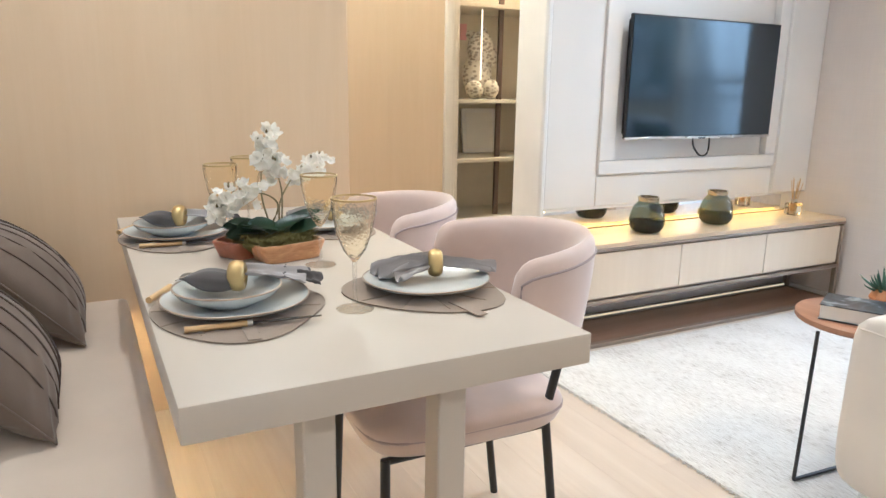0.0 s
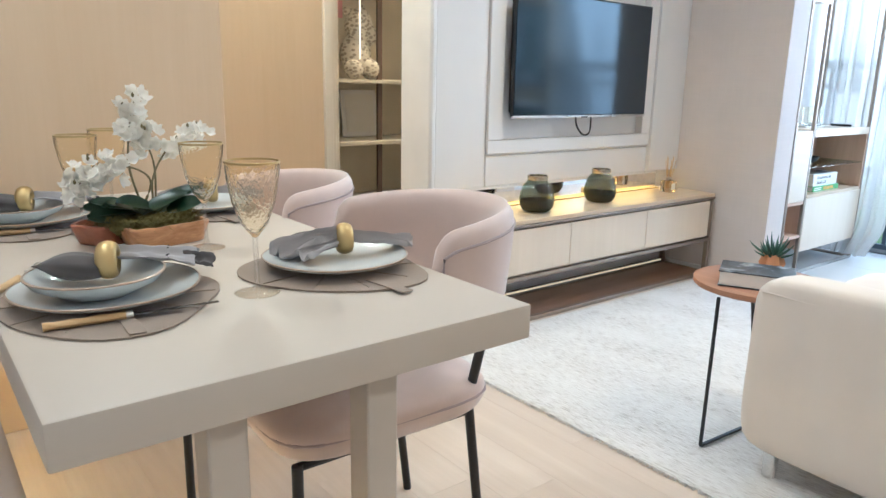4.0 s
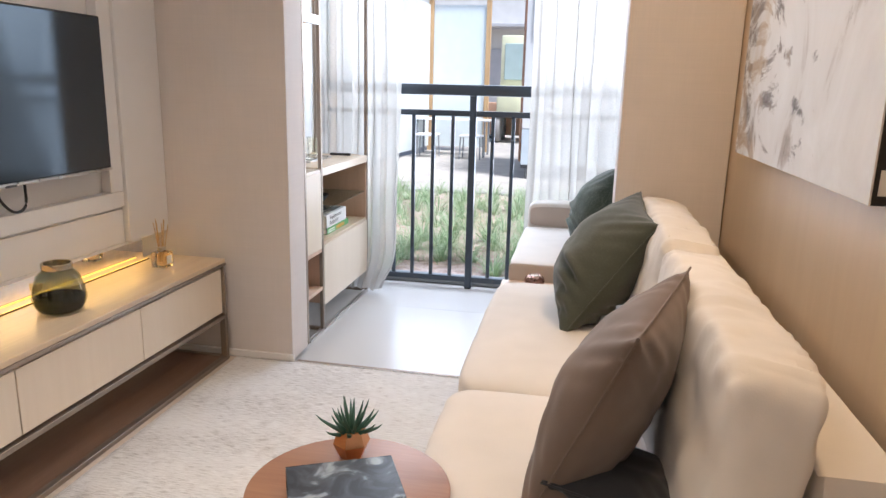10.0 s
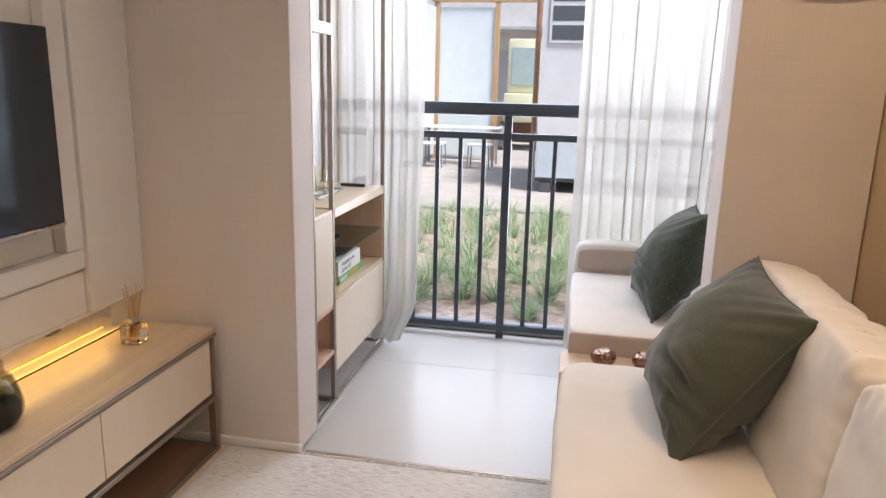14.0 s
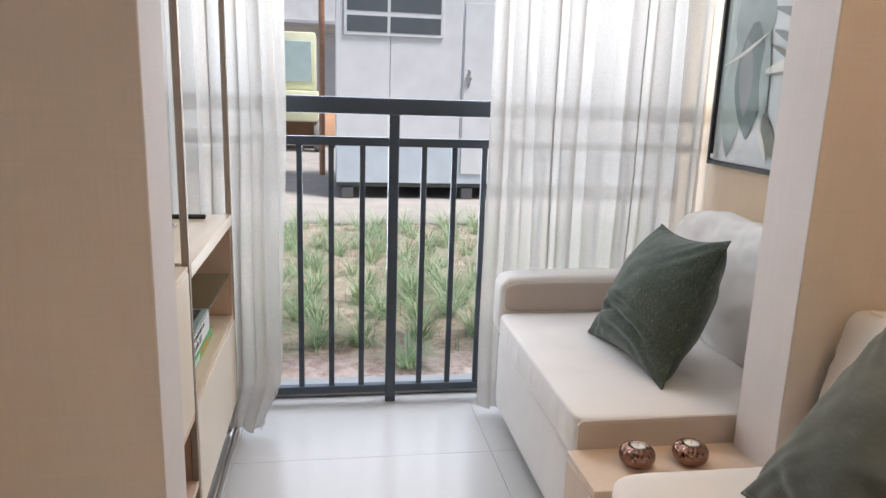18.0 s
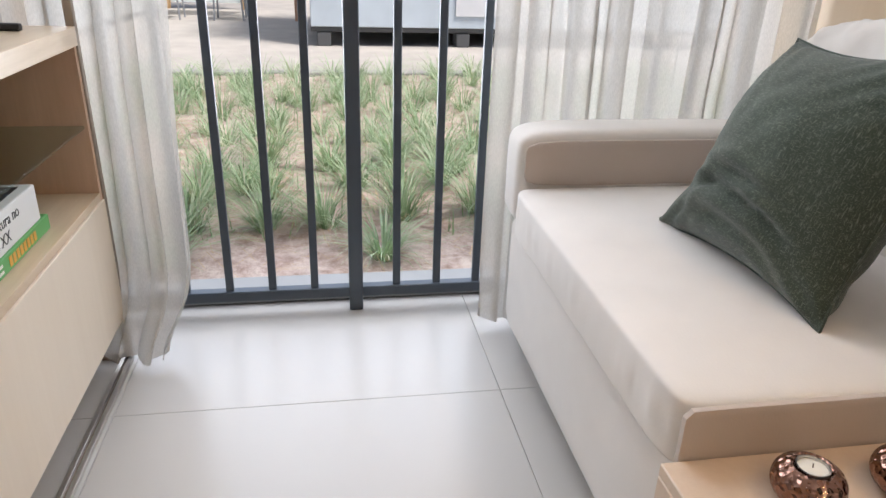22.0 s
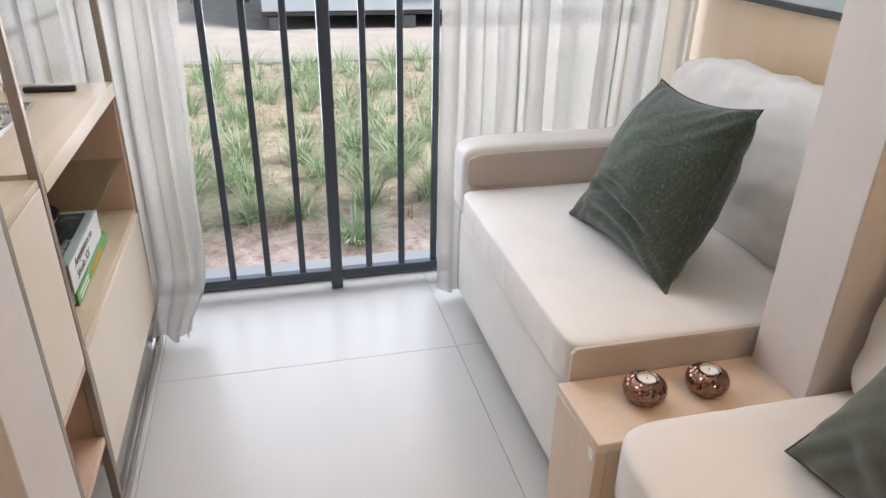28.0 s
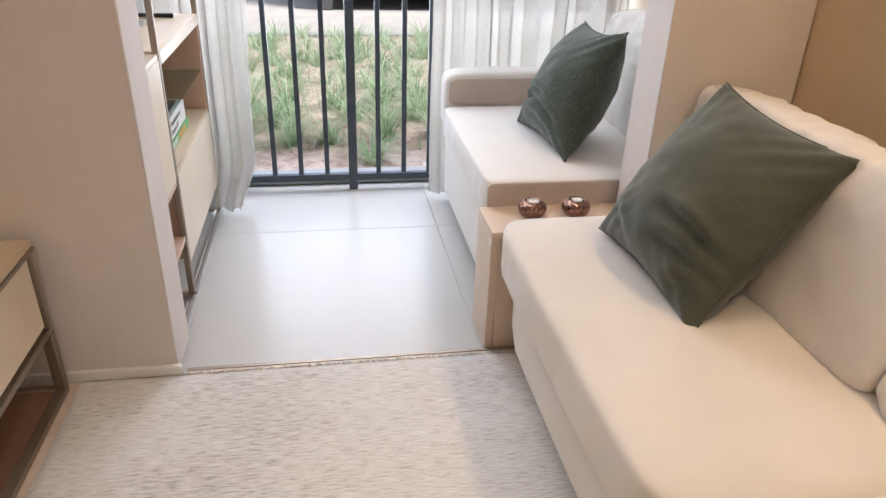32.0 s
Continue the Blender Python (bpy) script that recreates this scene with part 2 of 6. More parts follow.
def rug_wool(name):
    m, nt, b = mat(name, 0.95)
    b.inputs["Sheen Weight"].default_value = 0.3
    rows = node(nt, "ShaderNodeTexNoise", Scale=1.0, Detail=5.0, Roughness=0.7)
    nt.links.new(coords(nt, (210, 20, 1)), rows.inputs["Vector"])
    blot = node(nt, "ShaderNodeTexNoise", Scale=2.2, Detail=4.0)
    nt.links.new(coords(nt, (2.5, 0.8, 1)), blot.inputs["Vector"])
    add = nt.nodes.new("ShaderNodeMath")
    add.operation = "MULTIPLY_ADD"
    add.inputs[1].default_value = 0.2
    nt.links.new(blot.outputs[0], add.inputs[0])
    sc = nt.nodes.new("ShaderNodeMath")
    sc.operation = "MULTIPLY"
    sc.inputs[1].default_value = 0.8
    nt.links.new(rows.outputs[0], sc.inputs[0])
    nt.links.new(sc.outputs[0], add.inputs[2])
    nt.links.new(ramp(nt, add.outputs[0], [(0.35, (0.3, 0.27, 0.24)), (0.42, (0.52, 0.485, 0.45)), (0.49, (0.655, 0.63, 0.6)), (0.6, (0.75, 0.73, 0.7))]), b.inputs["Base Color"])
    bump(nt, b, rows.outputs[0], 0.7, 0.004)
    return m


def tile_stone(name, colour):
    m, nt, b = mat(name, 0.28)
    v = coords(nt)
    n1 = node(nt, "ShaderNodeTexNoise", Scale=0.9, Detail=2.0)
    nt.links.new(v, n1.inputs["Vector"])
    nt.links.new(ramp(nt, n1.outputs[0], [(0.2, shade(colour, 0.97)), (0.8, shade(colour, 1.03))]), b.inputs["Base Color"])
    n2 = node(nt, "ShaderNodeTexNoise", Scale=300.0, Detail=2.0)
    nt.links.new(v, n2.inputs["Vector"])
    bump(nt, b, n2.outputs[0], 0.05, 0.0005)
    return m


OAK_WALL = wood("pale oak panel", (0.615, 0.455, 0.285), (0.675, 0.52, 0.345), "z", 0.42, 0.55)
OAK_FLOOR = wood("oak plank", (0.54, 0.44, 0.35), (0.66, 0.57, 0.475), "y", 0.4, 0.7, True)
SMOKED = wood("smoked oak", (0.2, 0.115, 0.075), (0.31, 0.19, 0.13), "x", 0.4, 1.0)
OAK_Y = wood("pale oak front", (0.69, 0.585, 0.46), (0.755, 0.655, 0.53), "z", 0.45, 0.6)
OAK_TOP = wood("oak veneer top", (0.55, 0.42, 0.28), (0.72, 0.59, 0.43), "x", 0.3, 1.0)
OAK_BOX = wood("pale beech veneer", (0.6, 0.46, 0.34), (0.69, 0.56, 0.44), "z", 0.45, 1.0)
OAK_PINK = wood("rosy beech veneer", (0.55, 0.37, 0.26), (0.7, 0.5, 0.37), "z", 0.45, 1.0)
WALNUT = wood("walnut veneer", (0.25, 0.12, 0.07), (0.45, 0.25, 0.15), "y", 0.5, 1.0)
WHITE = paint("white wall paint", (0.8, 0.79, 0.78), 0.6)
LACQUER = paint("greige lacquer", (0.76, 0.74, 0.72), 0.38, 80, 0.02, 0.03)
TABLE = paint("cream lacquer", (0.53, 0.465, 0.385), 0.42, 40, 0.02, 0.02)
BENCH_VINYL = cloth("beige bench vinyl", (0.6, 0.5, 0.4), 300, 0.6, 0.04, 0.1, None, 0.05)
LINEN_WALL = linen_paper("linen wall covering", (0.66, 0.6, 0.56))
CEIL = paint("ceiling paint", (0.85, 0.84, 0.82), 0.8)
TAUPE = metal("taupe lacquered steel", (0.36, 0.3, 0.245), 0.5)
BLACK = paint("black powder coat", (0.015, 0.015, 0.016), 0.42)
RAIL = paint("dark grey rail paint", (0.05, 0.066, 0.088), 0.4)
CHROME = metal("chrome", (0.8, 0.8, 0.8), 0.12)
GOLD = metal("brushed gold", (0.52, 0.39, 0.175), 0.42)
COPPER = metal("copper", (0.62, 0.32, 0.16), 0.35)
PINK = cloth("dusty pink velvet", (0.57, 0.445, 0.39), 500, 0.75, 0.1, 0.12, None, 0.6)
CREAM = cloth("cream sofa cloth", (0.68, 0.63, 0.575), 900, 0.9, 0.04, 0.25)
OFFWHITE = cloth("off-white sofa cloth", (0.72, 0.685, 0.645), 900, 0.9, 0.04, 0.25)
# Darker than OFFWHITE, for balcony sofa faces turned towards the living room.
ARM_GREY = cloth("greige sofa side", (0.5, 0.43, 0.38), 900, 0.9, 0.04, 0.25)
GREEN = cloth("dark green wool", (0.038, 0.053, 0.038), 500, 0.95, 0.15, 0.5, (0.22, 0.25, 0.2), 0.2, True)
OLIVE = cloth("slate green felt", (0.066, 0.072, 0.053), 350, 0.95, 0.12, 0.6, (0.095, 0.104, 0.08))
BROWN = cloth("taupe brown cotton", (0.14, 0.098, 0.074), 700, 0.85, 0.1, 0.3)
PILLOW_DARK = cloth("grey brown striped cotton", (0.155, 0.115, 0.087), 600, 0.85, 0.1, 0.3)
VOILE = sheer("sheer voile")
RUG = rug_wool("wool rug")
TILE = tile_stone("grey porcelain tile", (0.5, 0.485, 0.46))
GROUT = paint("grout", (0.36, 0.31, 0.25), 0.9)
TILE_GROUT = paint("tile grout", (0.41, 0.395, 0.375), 0.9)
SCREEN = paint("black screen", (0.006, 0.009, 0.016), 0.1, 20, 0.02, 0.0)
SCREEN.node_tree.nodes["Principled BSDF"].inputs["IOR"].default_value = 1.95
SCREEN.node_tree.nodes["Principled BSDF"].inputs["Specular Tint"].default_value = (0.68, 0.85, 1.0, 1)
MIRROR = metal("mirror", (0.9, 0.9, 0.9), 0.01)
LED = glow("warm strip light", (1.0, 0.62, 0.15), 13.0)
LED_FOOT = glow("dim strip light", (1.0, 0.74, 0.2), 0.5)
BRONZE = metal("dark bronze", (0.2, 0.14, 0.06), 0.4)
LAMP_FACE = glow("lamp face", (1.0, 0.85, 0.65), 6.0)
PAPER = paint("book paper", (0.8, 0.78, 0.73), 0.8, 300, 0.04, 0.3)
INK = paint("black print", (0.02, 0.02, 0.022), 0.4)
SILVER = metal("brushed steel", (0.6, 0.58, 0.55), 0.3)


# ---- building blocks ----
def part(name, bm, material, parent=None, label="", smooth=40):
    me = bpy.data.meshes.new(name)
    bm.normal_update()
    bm.to_mesh(me)
    bm.free()
    me.materials.append(material)
    if smooth:
        me.polygons.foreach_set("use_smooth", [True] * len(me.polygons))
        me.set_sharp_from_angle(angle=radians(smooth))
    ob = new(name, me)
    if parent:
        ob.parent = parent
    if label:
        ob["label"] = label
    return ob


def thing(name, m, label, category, group="", kind=""):
    ob = new(name)
    ob.empty_display_size = 0.05
    ob.matrix_basis = m
    return tagged(ob, label, category, group, kind)


def box(x0, y0, z0, x1, y1, z1, bev=0.003, seg=1, bm=None):
    bm = bm or bmesh.new()
    c = Matrix.Translation(((x0 + x1) / 2, (y0 + y1) / 2, (z0 + z1) / 2)) @ Matrix.Diagonal((x1 - x0, y1 - y0, z1 - z0, 1))
    vs = bmesh.ops.create_cube(bm, size=1, matrix=c)["verts"]
    if bev:
        es = list({e for v in vs for e in v.link_edges})
        bmesh.ops.bevel(bm, geom=es, offset=bev, segments=seg, affect="EDGES", profile=0.5)
    return bm


def lathe(profile, n=32, bm=None, at=(0, 0, 0), close=True):
    """Turned shape from (radius, height) pairs."""
    bm = bm or bmesh.new()
    rings = []
    for r, z in profile:
        rings.append([bm.verts.new((at[0] + r * math.cos(2 * math.pi * k / n), at[1] + r * math.sin(2 * math.pi * k / n), at[2] + z)) for k in range(n)])
    for a, b in zip(rings, rings[1:]):
        for k in range(n):
            bm.faces.new((a[k], a[(k + 1) % n], b[(k + 1) % n], b[k]))
    if close:
        if profile[0][0] > 1e-5:
            bm.faces.new(rings[0][::-1])
        if profile[-1][0] > 1e-5:
            bm.faces.new(rings[-1])
    bmesh.ops.remove_doubles(bm, verts=bm.verts, dist=1e-6)
    return bm


def tube(points, r, n=8, bm=None, closed=False, taper=1.0):
    """Round bar along points; taper scales the radius at its end."""
    bm = bm or bmesh.new()
    pts = [Vector(p) for p in points]
    rings, count = [], len(pts)
    for i, p in enumerate(pts):
        a = pts[(i - 1) % count] if closed or i else pts[0]
        b = pts[(i + 1) % count] if closed or i < count - 1 else pts[-1]
        d = (b - a).normalized()
        up = Vector((0, 0, 1)) if abs(d.z) < 0.9 else Vector((1, 0, 0))
        u = d.cross(up).normalized()
        w = u.cross(d)
        rr = r * (1 + (taper - 1) * i / max(1, count - 1))
        rings.append([bm.verts.new(p + rr * (math.cos(2 * math.pi * k / n) * u + math.sin(2 * math.pi * k / n) * w)) for k in range(n)])
    pairs = list(zip(rings, rings[1:])) + ([(rings[-1], rings[0])] if closed else [])
    for a, b in pairs:
        for k in range(n):
            bm.faces.new((a[k], b[k], b[(k + 1) % n], a[(k + 1) % n]))
    if not closed:
        bm.faces.new(rings[0])
        bm.faces.new(rings[-1][::-1])
    return bm


def curve_points(points, n=12):
    """Smooth run through points."""
    pts = [Vector(p) for p in points]
    pts = [2 * pts[0] - pts[1]] + pts + [2 * pts[-1] - pts[-2]]
    out = []
    for i in range(1, len(pts) - 2):
        a, b, c, d = pts[i - 1:i + 3]
        for k in range(n):
            t = k / n
            out.append(0.5 * (2 * b + (c - a) * t + (2 * a - 5 * b + 4 * c - d) * t * t + (3 * b - a - 3 * c + d) * t ** 3))
    out.append(pts[-2])
    return out


def cushion(w, d, h, power=7.0, puff=0.015, cuts=14, wrinkle=0.004, seed=0, freq=5.0):
    """Stuffed block, w by d by h, resting on z = 0, with crowned faces and soft wrinkles."""
    bm = bmesh.new()
    bmesh.ops.create_cube(bm, size=2)
    bmesh.ops.subdivide_edges(bm, edges=bm.edges[:], cuts=cuts, use_grid_fill=True)
    for v in bm.verts:
        p = v.co.copy()
        norm = (abs(p.x) ** power + abs(p.y) ** power + abs(p.z) ** power) ** (1 / power)
        q = p * (max(abs(p.x), abs(p.y), abs(p.z)) / norm)
        crown = (1 - q.x * q.x) * (1 - q.y * q.y)
        side = (1 - q.z * q.z)
        c = Vector((q.x * w / 2, q.y * d / 2, q.z * h / 2))
        c.z += puff * crown * q.z
        c.x += puff * 0.5 * side * q.x * (1 - q.y * q.y)
        c.y += puff * 0.5 * side * q.y * (1 - q.x * q.x)
        s = Vector((seed * 3.1, seed * 1.7, seed))
        k = noise.noise(c * freq + s) + 0.5 * noise.noise(c * freq * 2.7 + s)
        c += q.normalized() * wrinkle * k
        v.co = c + Vector((0, 0, h / 2))
    return bm


def scatter_pillow(s, h, cuts=26, pinch=0.1, wrinkle=0.006, seed=0, creases=(), waist=0.0, belly=0.0):
    """Square throw pillow with pointed corners, lying flat and centred; creases are (u, v, angle, length, depth)."""
    bm = bmesh.new()
    grid = {}
    for side in (1, -1):
        for i in range(cuts + 1):
            for j in range(cuts + 1):
                u, v = 2 * i / cuts - 1, 2 * j / cuts - 1
                edge = i in (0, cuts) or j in (0, cuts)
                if edge and side < 0:
                    grid[(side, i, j)] = grid[(1, i, j)]
                    continue
                x = s / 2 * u * (1 - pinch * (1 - v * v))
                y = s / 2 * v * (1 - pinch * (1 - u * u))
                x -= waist * s / 2 * max(0.0, u) ** 2 * math.exp(-((v + 0.3) / 0.42) ** 2)
                x -= belly * s / 2 * max(0.0, -u) ** 2 * math.exp(-((v + 0.1) / 0.5) ** 2)
                f = ((1 - u * u) * (1 - v * v)) ** 0.55
                z = side * h / 2 * f
                p = Vector((x, y, z))
                q = Vector((seed * 2.3, side * 4.0, seed))
                z += f * wrinkle * (noise.noise(p * 7 + q) + 0.6 * noise.noise(p * 17 + q)) * 1.6
                folds = math.exp(-((abs(u) - 1) ** 2 + (abs(v) - 1) ** 2) * 3.0)
                z += side * folds * 0.005 * math.sin(22 * (abs(u) - abs(v)) + seed + 3 * u)
                for cu, cv, ang, ln, deep in creases:
                    c, w = math.cos(radians(ang)), math.sin(radians(ang))
                    a = (u - cu) * c + (v - cv) * w
                    d = -(u - cu) * w + (v - cv) * c + 0.25 * a * a
                    env = math.exp(-(a / ln) ** 2)
                    z += side * f ** 0.3 * deep * env * (0.7 * math.exp(-((d - 0.11) / 0.08) ** 2) - math.exp(-(d / 0.06) ** 2))
                if edge:
                    z = 0.006 * noise.noise(p * 11 + q)
                grid[(side, i, j)] = bm.verts.new((x, y, z))
    for side in (1, -1):
        for i in range(cuts):
            for j in range(cuts):
                f = [grid[(side, i, j)], grid[(side, i + 1, j)], grid[(side, i + 1, j + 1)], grid[(side, i, j + 1)]]
                bm.faces.new(f if side > 0 else f[::-1])
    return bm


def pillow_edge(s, pinch, r=0.004, waist=0.0, belly=0.0):
    pts = []
    for (u0, v0), (u1, v1) in zip([(-1, -1), (1, -1), (1, 1), (-1, 1)], [(1, -1), (1, 1), (-1, 1), (-1, -1)]):
        for k in range(14):
            u, v = u0 + (u1 - u0) * k / 14, v0 + (v1 - v0) * k / 14
            pts.append((s / 2 * u * (1 - pinch * (1 - v * v)) - waist * s / 2 * max(0.0, u) ** 2 * math.exp(-((v + 0.3) / 0.42) ** 2) - belly * s / 2 * max(0.0, -u) ** 2 * math.exp(-((v + 0.1) / 0.5) ** 2), s / 2 * v * (1 - pinch * (1 - u * u)), 0))
    return tube(pts, r, 6, None, True)


def wall_piece(name, x0, y0, z0, x1, y1, z1, material, bev=0.0, label="", category="wall"):
    ob = part(name, box(x0, y0, z0, x1, y1, z1, bev), material, None, "", 0 if not bev else 40)
    return tagged(ob, label or "plain painted wall", category, "", "structure")


# ---- the large structure ----
CEIL_Z = 2.55
BALCONY_Z = -0.024
# dining wall panelled in oak, with a passage beside it
wall_piece("wall_dining", -0.35, 2.68, 0, 1.085, 2.80, CEIL_Z, OAK_WALL, 0.004, "dining wall clad in pale oak veneer")
wall_piece("wall_passage_side", 0.95, 2.805, 0, 1.05, 3.62, CEIL_Z, OAK_WALL, 0, "oak-clad side of the passage")
wall_piece("wall_passage_end", 1.052, 3.50, 0, 1.93, 3.62, CEIL_Z, OAK_WALL, 0, "oak-clad end wall of the passage")
wall_piece("wall_west", -0.47, -2.0, 0, -0.352, 2.80, CEIL_Z, WHITE, 0, "white painted wall behind the bench")
wall_piece("wall_south", -0.35, -2.0, 0, 2.0, -1.88, CEIL_Z, WHITE, 0, "white painted wall")
wall_piece("wall_kitchen", 1.9, -1.876, 0, 2.02, 0.168, CEIL_Z, WHITE, 0, "white painted wall")
wall_piece("wall_sofa", 1.9, 0.15, 0, 4.30, 0.262, CEIL_Z, OAK_WALL, 0, "oak veneered wall behind the sofa")
wall_piece("wall_balcony_sofa", 4.302, 0.10, 0, 5.72, 0.212, CEIL_Z, OAK_WALL, 0, "oak veneered balcony wall")
wall_piece("panel_sofa_wall", 1.9, 0.266, 0, 2.0, 0.33, CEIL_Z, OAK_WALL, 0.002, "proud oak veneer panel edge", "panel")
# television wall: lower half set back for a mirror strip, panels above
wall_piece("wall_television", 2.14, 2.88, 0, 4.08, 3.06, CEIL_Z, WHITE, 0.0, "white wall behind the television panelling")
wall_piece("wall_television_end", 2.10, 2.815, 0, 2.138, 3.06, CEIL_Z, WHITE, 0.012, "rounded white end of the television wall")
wall_piece("column_window", 4.08, 2.184, 0, 4.275, 3.06, CEIL_Z, LINEN_WALL, 0.003, "column covered in greige linen wallpaper", "column")
wall_piece("column_sofa", 4.12, 0.266, 0, 4.30, 0.71, CEIL_Z, LINEN_WALL, 0.003, "column covered in greige linen wallpaper", "column")
wall_piece("wall_balcony", 4.277, 2.66, 0, 5.72, 2.78, CEIL_Z, WHITE, 0, "white balcony side wall")
wall_piece("lintel_balcony", 5.60, 0.214, 2.38, 5.72, 2.658, CEIL_Z, WHITE, 0, "white lintel over the balcony opening", "lintel")
ceil = part("ceiling", box(-0.47, -2.0, CEIL_Z, 5.72, 4.3, CEIL_Z + 0.12, 0), CEIL, None, "", 0)
tagged(ceil, "flat white painted ceiling", "ceiling", "", "structure")

# doorway to the bedroom, seen from the passage
FRAME = paint("cream door lacquer", (0.72, 0.66, 0.56), 0.35)
jamb = thing("door_1", pose(2.0, 3.49, 0), "cream lacquered door casing, door open", "door", "", "structure")
part("casing", box(-0.075, -0.012, 0, -0.03, 0.13, 2.12, 0.004), FRAME, jamb)
part("stop", box(-0.028, 0.01, 0, 0.0, 0.13, 2.1, 0.004), FRAME, jamb)
part("lining", box(0.002, 0.03, 0, 0.03, 0.13, 2.09, 0.004), FRAME, jamb)
wall_piece("wall_over_door", 1.932, 3.064, 2.13, 2.138, 3.62, CEIL_Z, WHITE, 0, "white wall over the doorway")
wall_piece("wall_bedroom_north", 1.052, 4.18, 0, 3.4, 4.3, CEIL_Z, WHITE, 0, "cream bedroom wall")
wall_piece("wall_bedroom_east", 3.4, 3.06, 0, 3.52, 4.3, CEIL_Z, WHITE, 0, "cream bedroom wall")
wall_piece("wall_bedroom_west", 1.93, 3.64, 0, 2.0, 4.178, CEIL_Z, WHITE, 0, "cream bedroom wall")

# floor: slab, planks, tiles
slab = part("floor", box(-0.47, -2.0, -0.2, 4.085, 4.3, -0.012, 0), GROUT, None, "", 0)
tagged(slab, "pale oak plank floor with fine joints", "floor", "", "structure")
slab_b = part("floor_balcony", box(4.087, 0.10, -0.2, 5.72, 2.78, -0.036, 0), TILE_GROUT, None, "", 0)
tagged(slab_b, "light grey porcelain tile balcony floor", "floor", "", "structure")
PLANK_W, PLANK_L = 0.19, 1.38
plank_mesh = None
row = 0
x = -0.35
while x < 4.08:
    w = min(PLANK_W, 4.083 - x)
    y = -1.88 - random.random() * PLANK_L
    while y < 4.18:
        y0, y1 = max(y, -1.88), min(y + PLANK_L, 4.18)
        full = abs(w - PLANK_W) < 1e-6 and y1 - y0 > PLANK_L - 1e-6
        if full and plank_mesh:
            ob = new("plank", plank_mesh)
        else:
            bm = box(0.0002, 0.0002, -0.012, w - 0.0002, y1 - y0 - 0.0002, 0.0, 0.0003)
            ob = part("plank", bm, OAK_FLOOR, None, "", 0)
            if full:
                plank_mesh = ob.data
        ob.location = (x, y0, 0)
        ob.parent = slab
        y += PLANK_L
    x += PLANK_W
for xa, xb in ((4.103, 5.134), (5.134, 5.72)):
    for ya, yb in ((0.214, 1.2), (1.2, 2.2), (2.2, 2.66)):
        ob = part("tile", box(0.0007, 0.0007, -0.012, xb - xa - 0.0007, yb - ya - 0.0007, 0.0, 0.0006), TILE, slab_b, "", 0)
        ob.location = (xa, ya, BALCONY_Z)
strip = part("threshold", box(4.086, 0.705, -0.03, 4.101, 2.164, 0.001, 0.001), TAUPE, None, "", 0)
tagged(strip, "thin dark metal threshold strip", "threshold", "", "structure")
for nm, co in (("baseboard", (4.062, 2.172, 0, 4.079, 2.815, 0.035)),):
    tagged(part(nm, box(*co, 0.002), LACQUER), "low greige baseboard", "baseboard", "", "structure")

# television panelling
pan = thing("tv_panelling", pose(2.10, 2.83, 0.02), "greige lacquered wall panelling with a framed television recess", "wall panel", "", "structure")
part("side_panel", box(0.04, 0.0, 0.60, 0.352, 0.048, 2.54, 0.003), LACQUER, pan)
part("lower_panel", box(0.360, 0.0, 0.60, 1.672, 0.048, 0.752, 0.003), LACQUER, pan)
part("side_panel", box(1.680, -0.022, 0.60, 1.978, 0.048, 2.54, 0.003), LACQUER, pan)
part("recess_back", box(0.36, 0.035, 0.76, 1.672, 0.048, 1.80, 0.0), LACQUER, pan)
part("upper_panel", box(0.360, 0.0, 1.81, 1.672, 0.048, 2.54, 0.003), LACQUER, pan)
for co in ((0.353, 0.007, 0.60, 0.3595, 0.047, 2.54), (1.6725, 0.007, 0.60, 1.6795, 0.047, 2.54), (0.361, 0.007, 0.7525, 1.671, 0.034, 0.7615)):
    part("joint_strip", box(*co, 0.0), LACQUER, pan)
for co in ((0.360, -0.012, 0.762, 1.672, 0.034, 0.832), (0.360, -0.012, 1.728, 1.672, 0.034, 1.80), (0.360, -0.012, 0.833, 0.455, 0.034, 1.727), (1.590, -0.012, 0.833, 1.672, 0.034, 1.727)):
    part("frame_rail", box(*co, 0.003), LACQUER, pan)
mir = part("wall_mirror", box(2.142, 2.858, 0.509, 3.93, 2.878, 0.6185, 0), MIRROR, None, "", 0)
tagged(mir, "low mirror strip under the television panel", "mirror")

# slim switch plate high on the sofa column
pl = thing("wall_plate", pose(4.12, 0.455, 1.765), "white plastic cover plate on the column", "wall plate")
part("cover", box(-0.012, -0.085, -0.06, -0.001, 0.085, 0.06, 0.003), paint("white plastic", (0.75, 0.73, 0.7), 0.4), pl)

# ceiling downlights
COOL, WARM = (1.0, 0.85, 0.67), (1.0, 0.68, 0.36)
# The lamp at (0.6, -0.9) is unseen, added to brighten the table front.
SPOTS = ((0.35, 2.2, 6.5, COOL), (0.0, 1.2, 2.5, COOL), (1.5, 3.2, 9, (1.0, 0.86, 0.6)), (2.6, 0.5, 6.5, WARM), (3.4, 0.48, 6.5, WARM), (2.8, 2.1, 5.8, COOL), (0.6, -0.9, 14, COOL), (2.6, 3.5, 11, WARM), (1.6, 1.6, 5.5, COOL))
lamp0 = thing("ceiling_downlight", pose(SPOTS[0][0], SPOTS[0][1], CEIL_Z), "round white recessed ceiling downlight, lit", "ceiling light", "ceiling downlights")
part("ring", lathe([(0.036, -0.001), (0.052, -0.001), (0.052, -0.006), (0.046, -0.009), (0.036, -0.006)], 24), CEIL, lamp0)
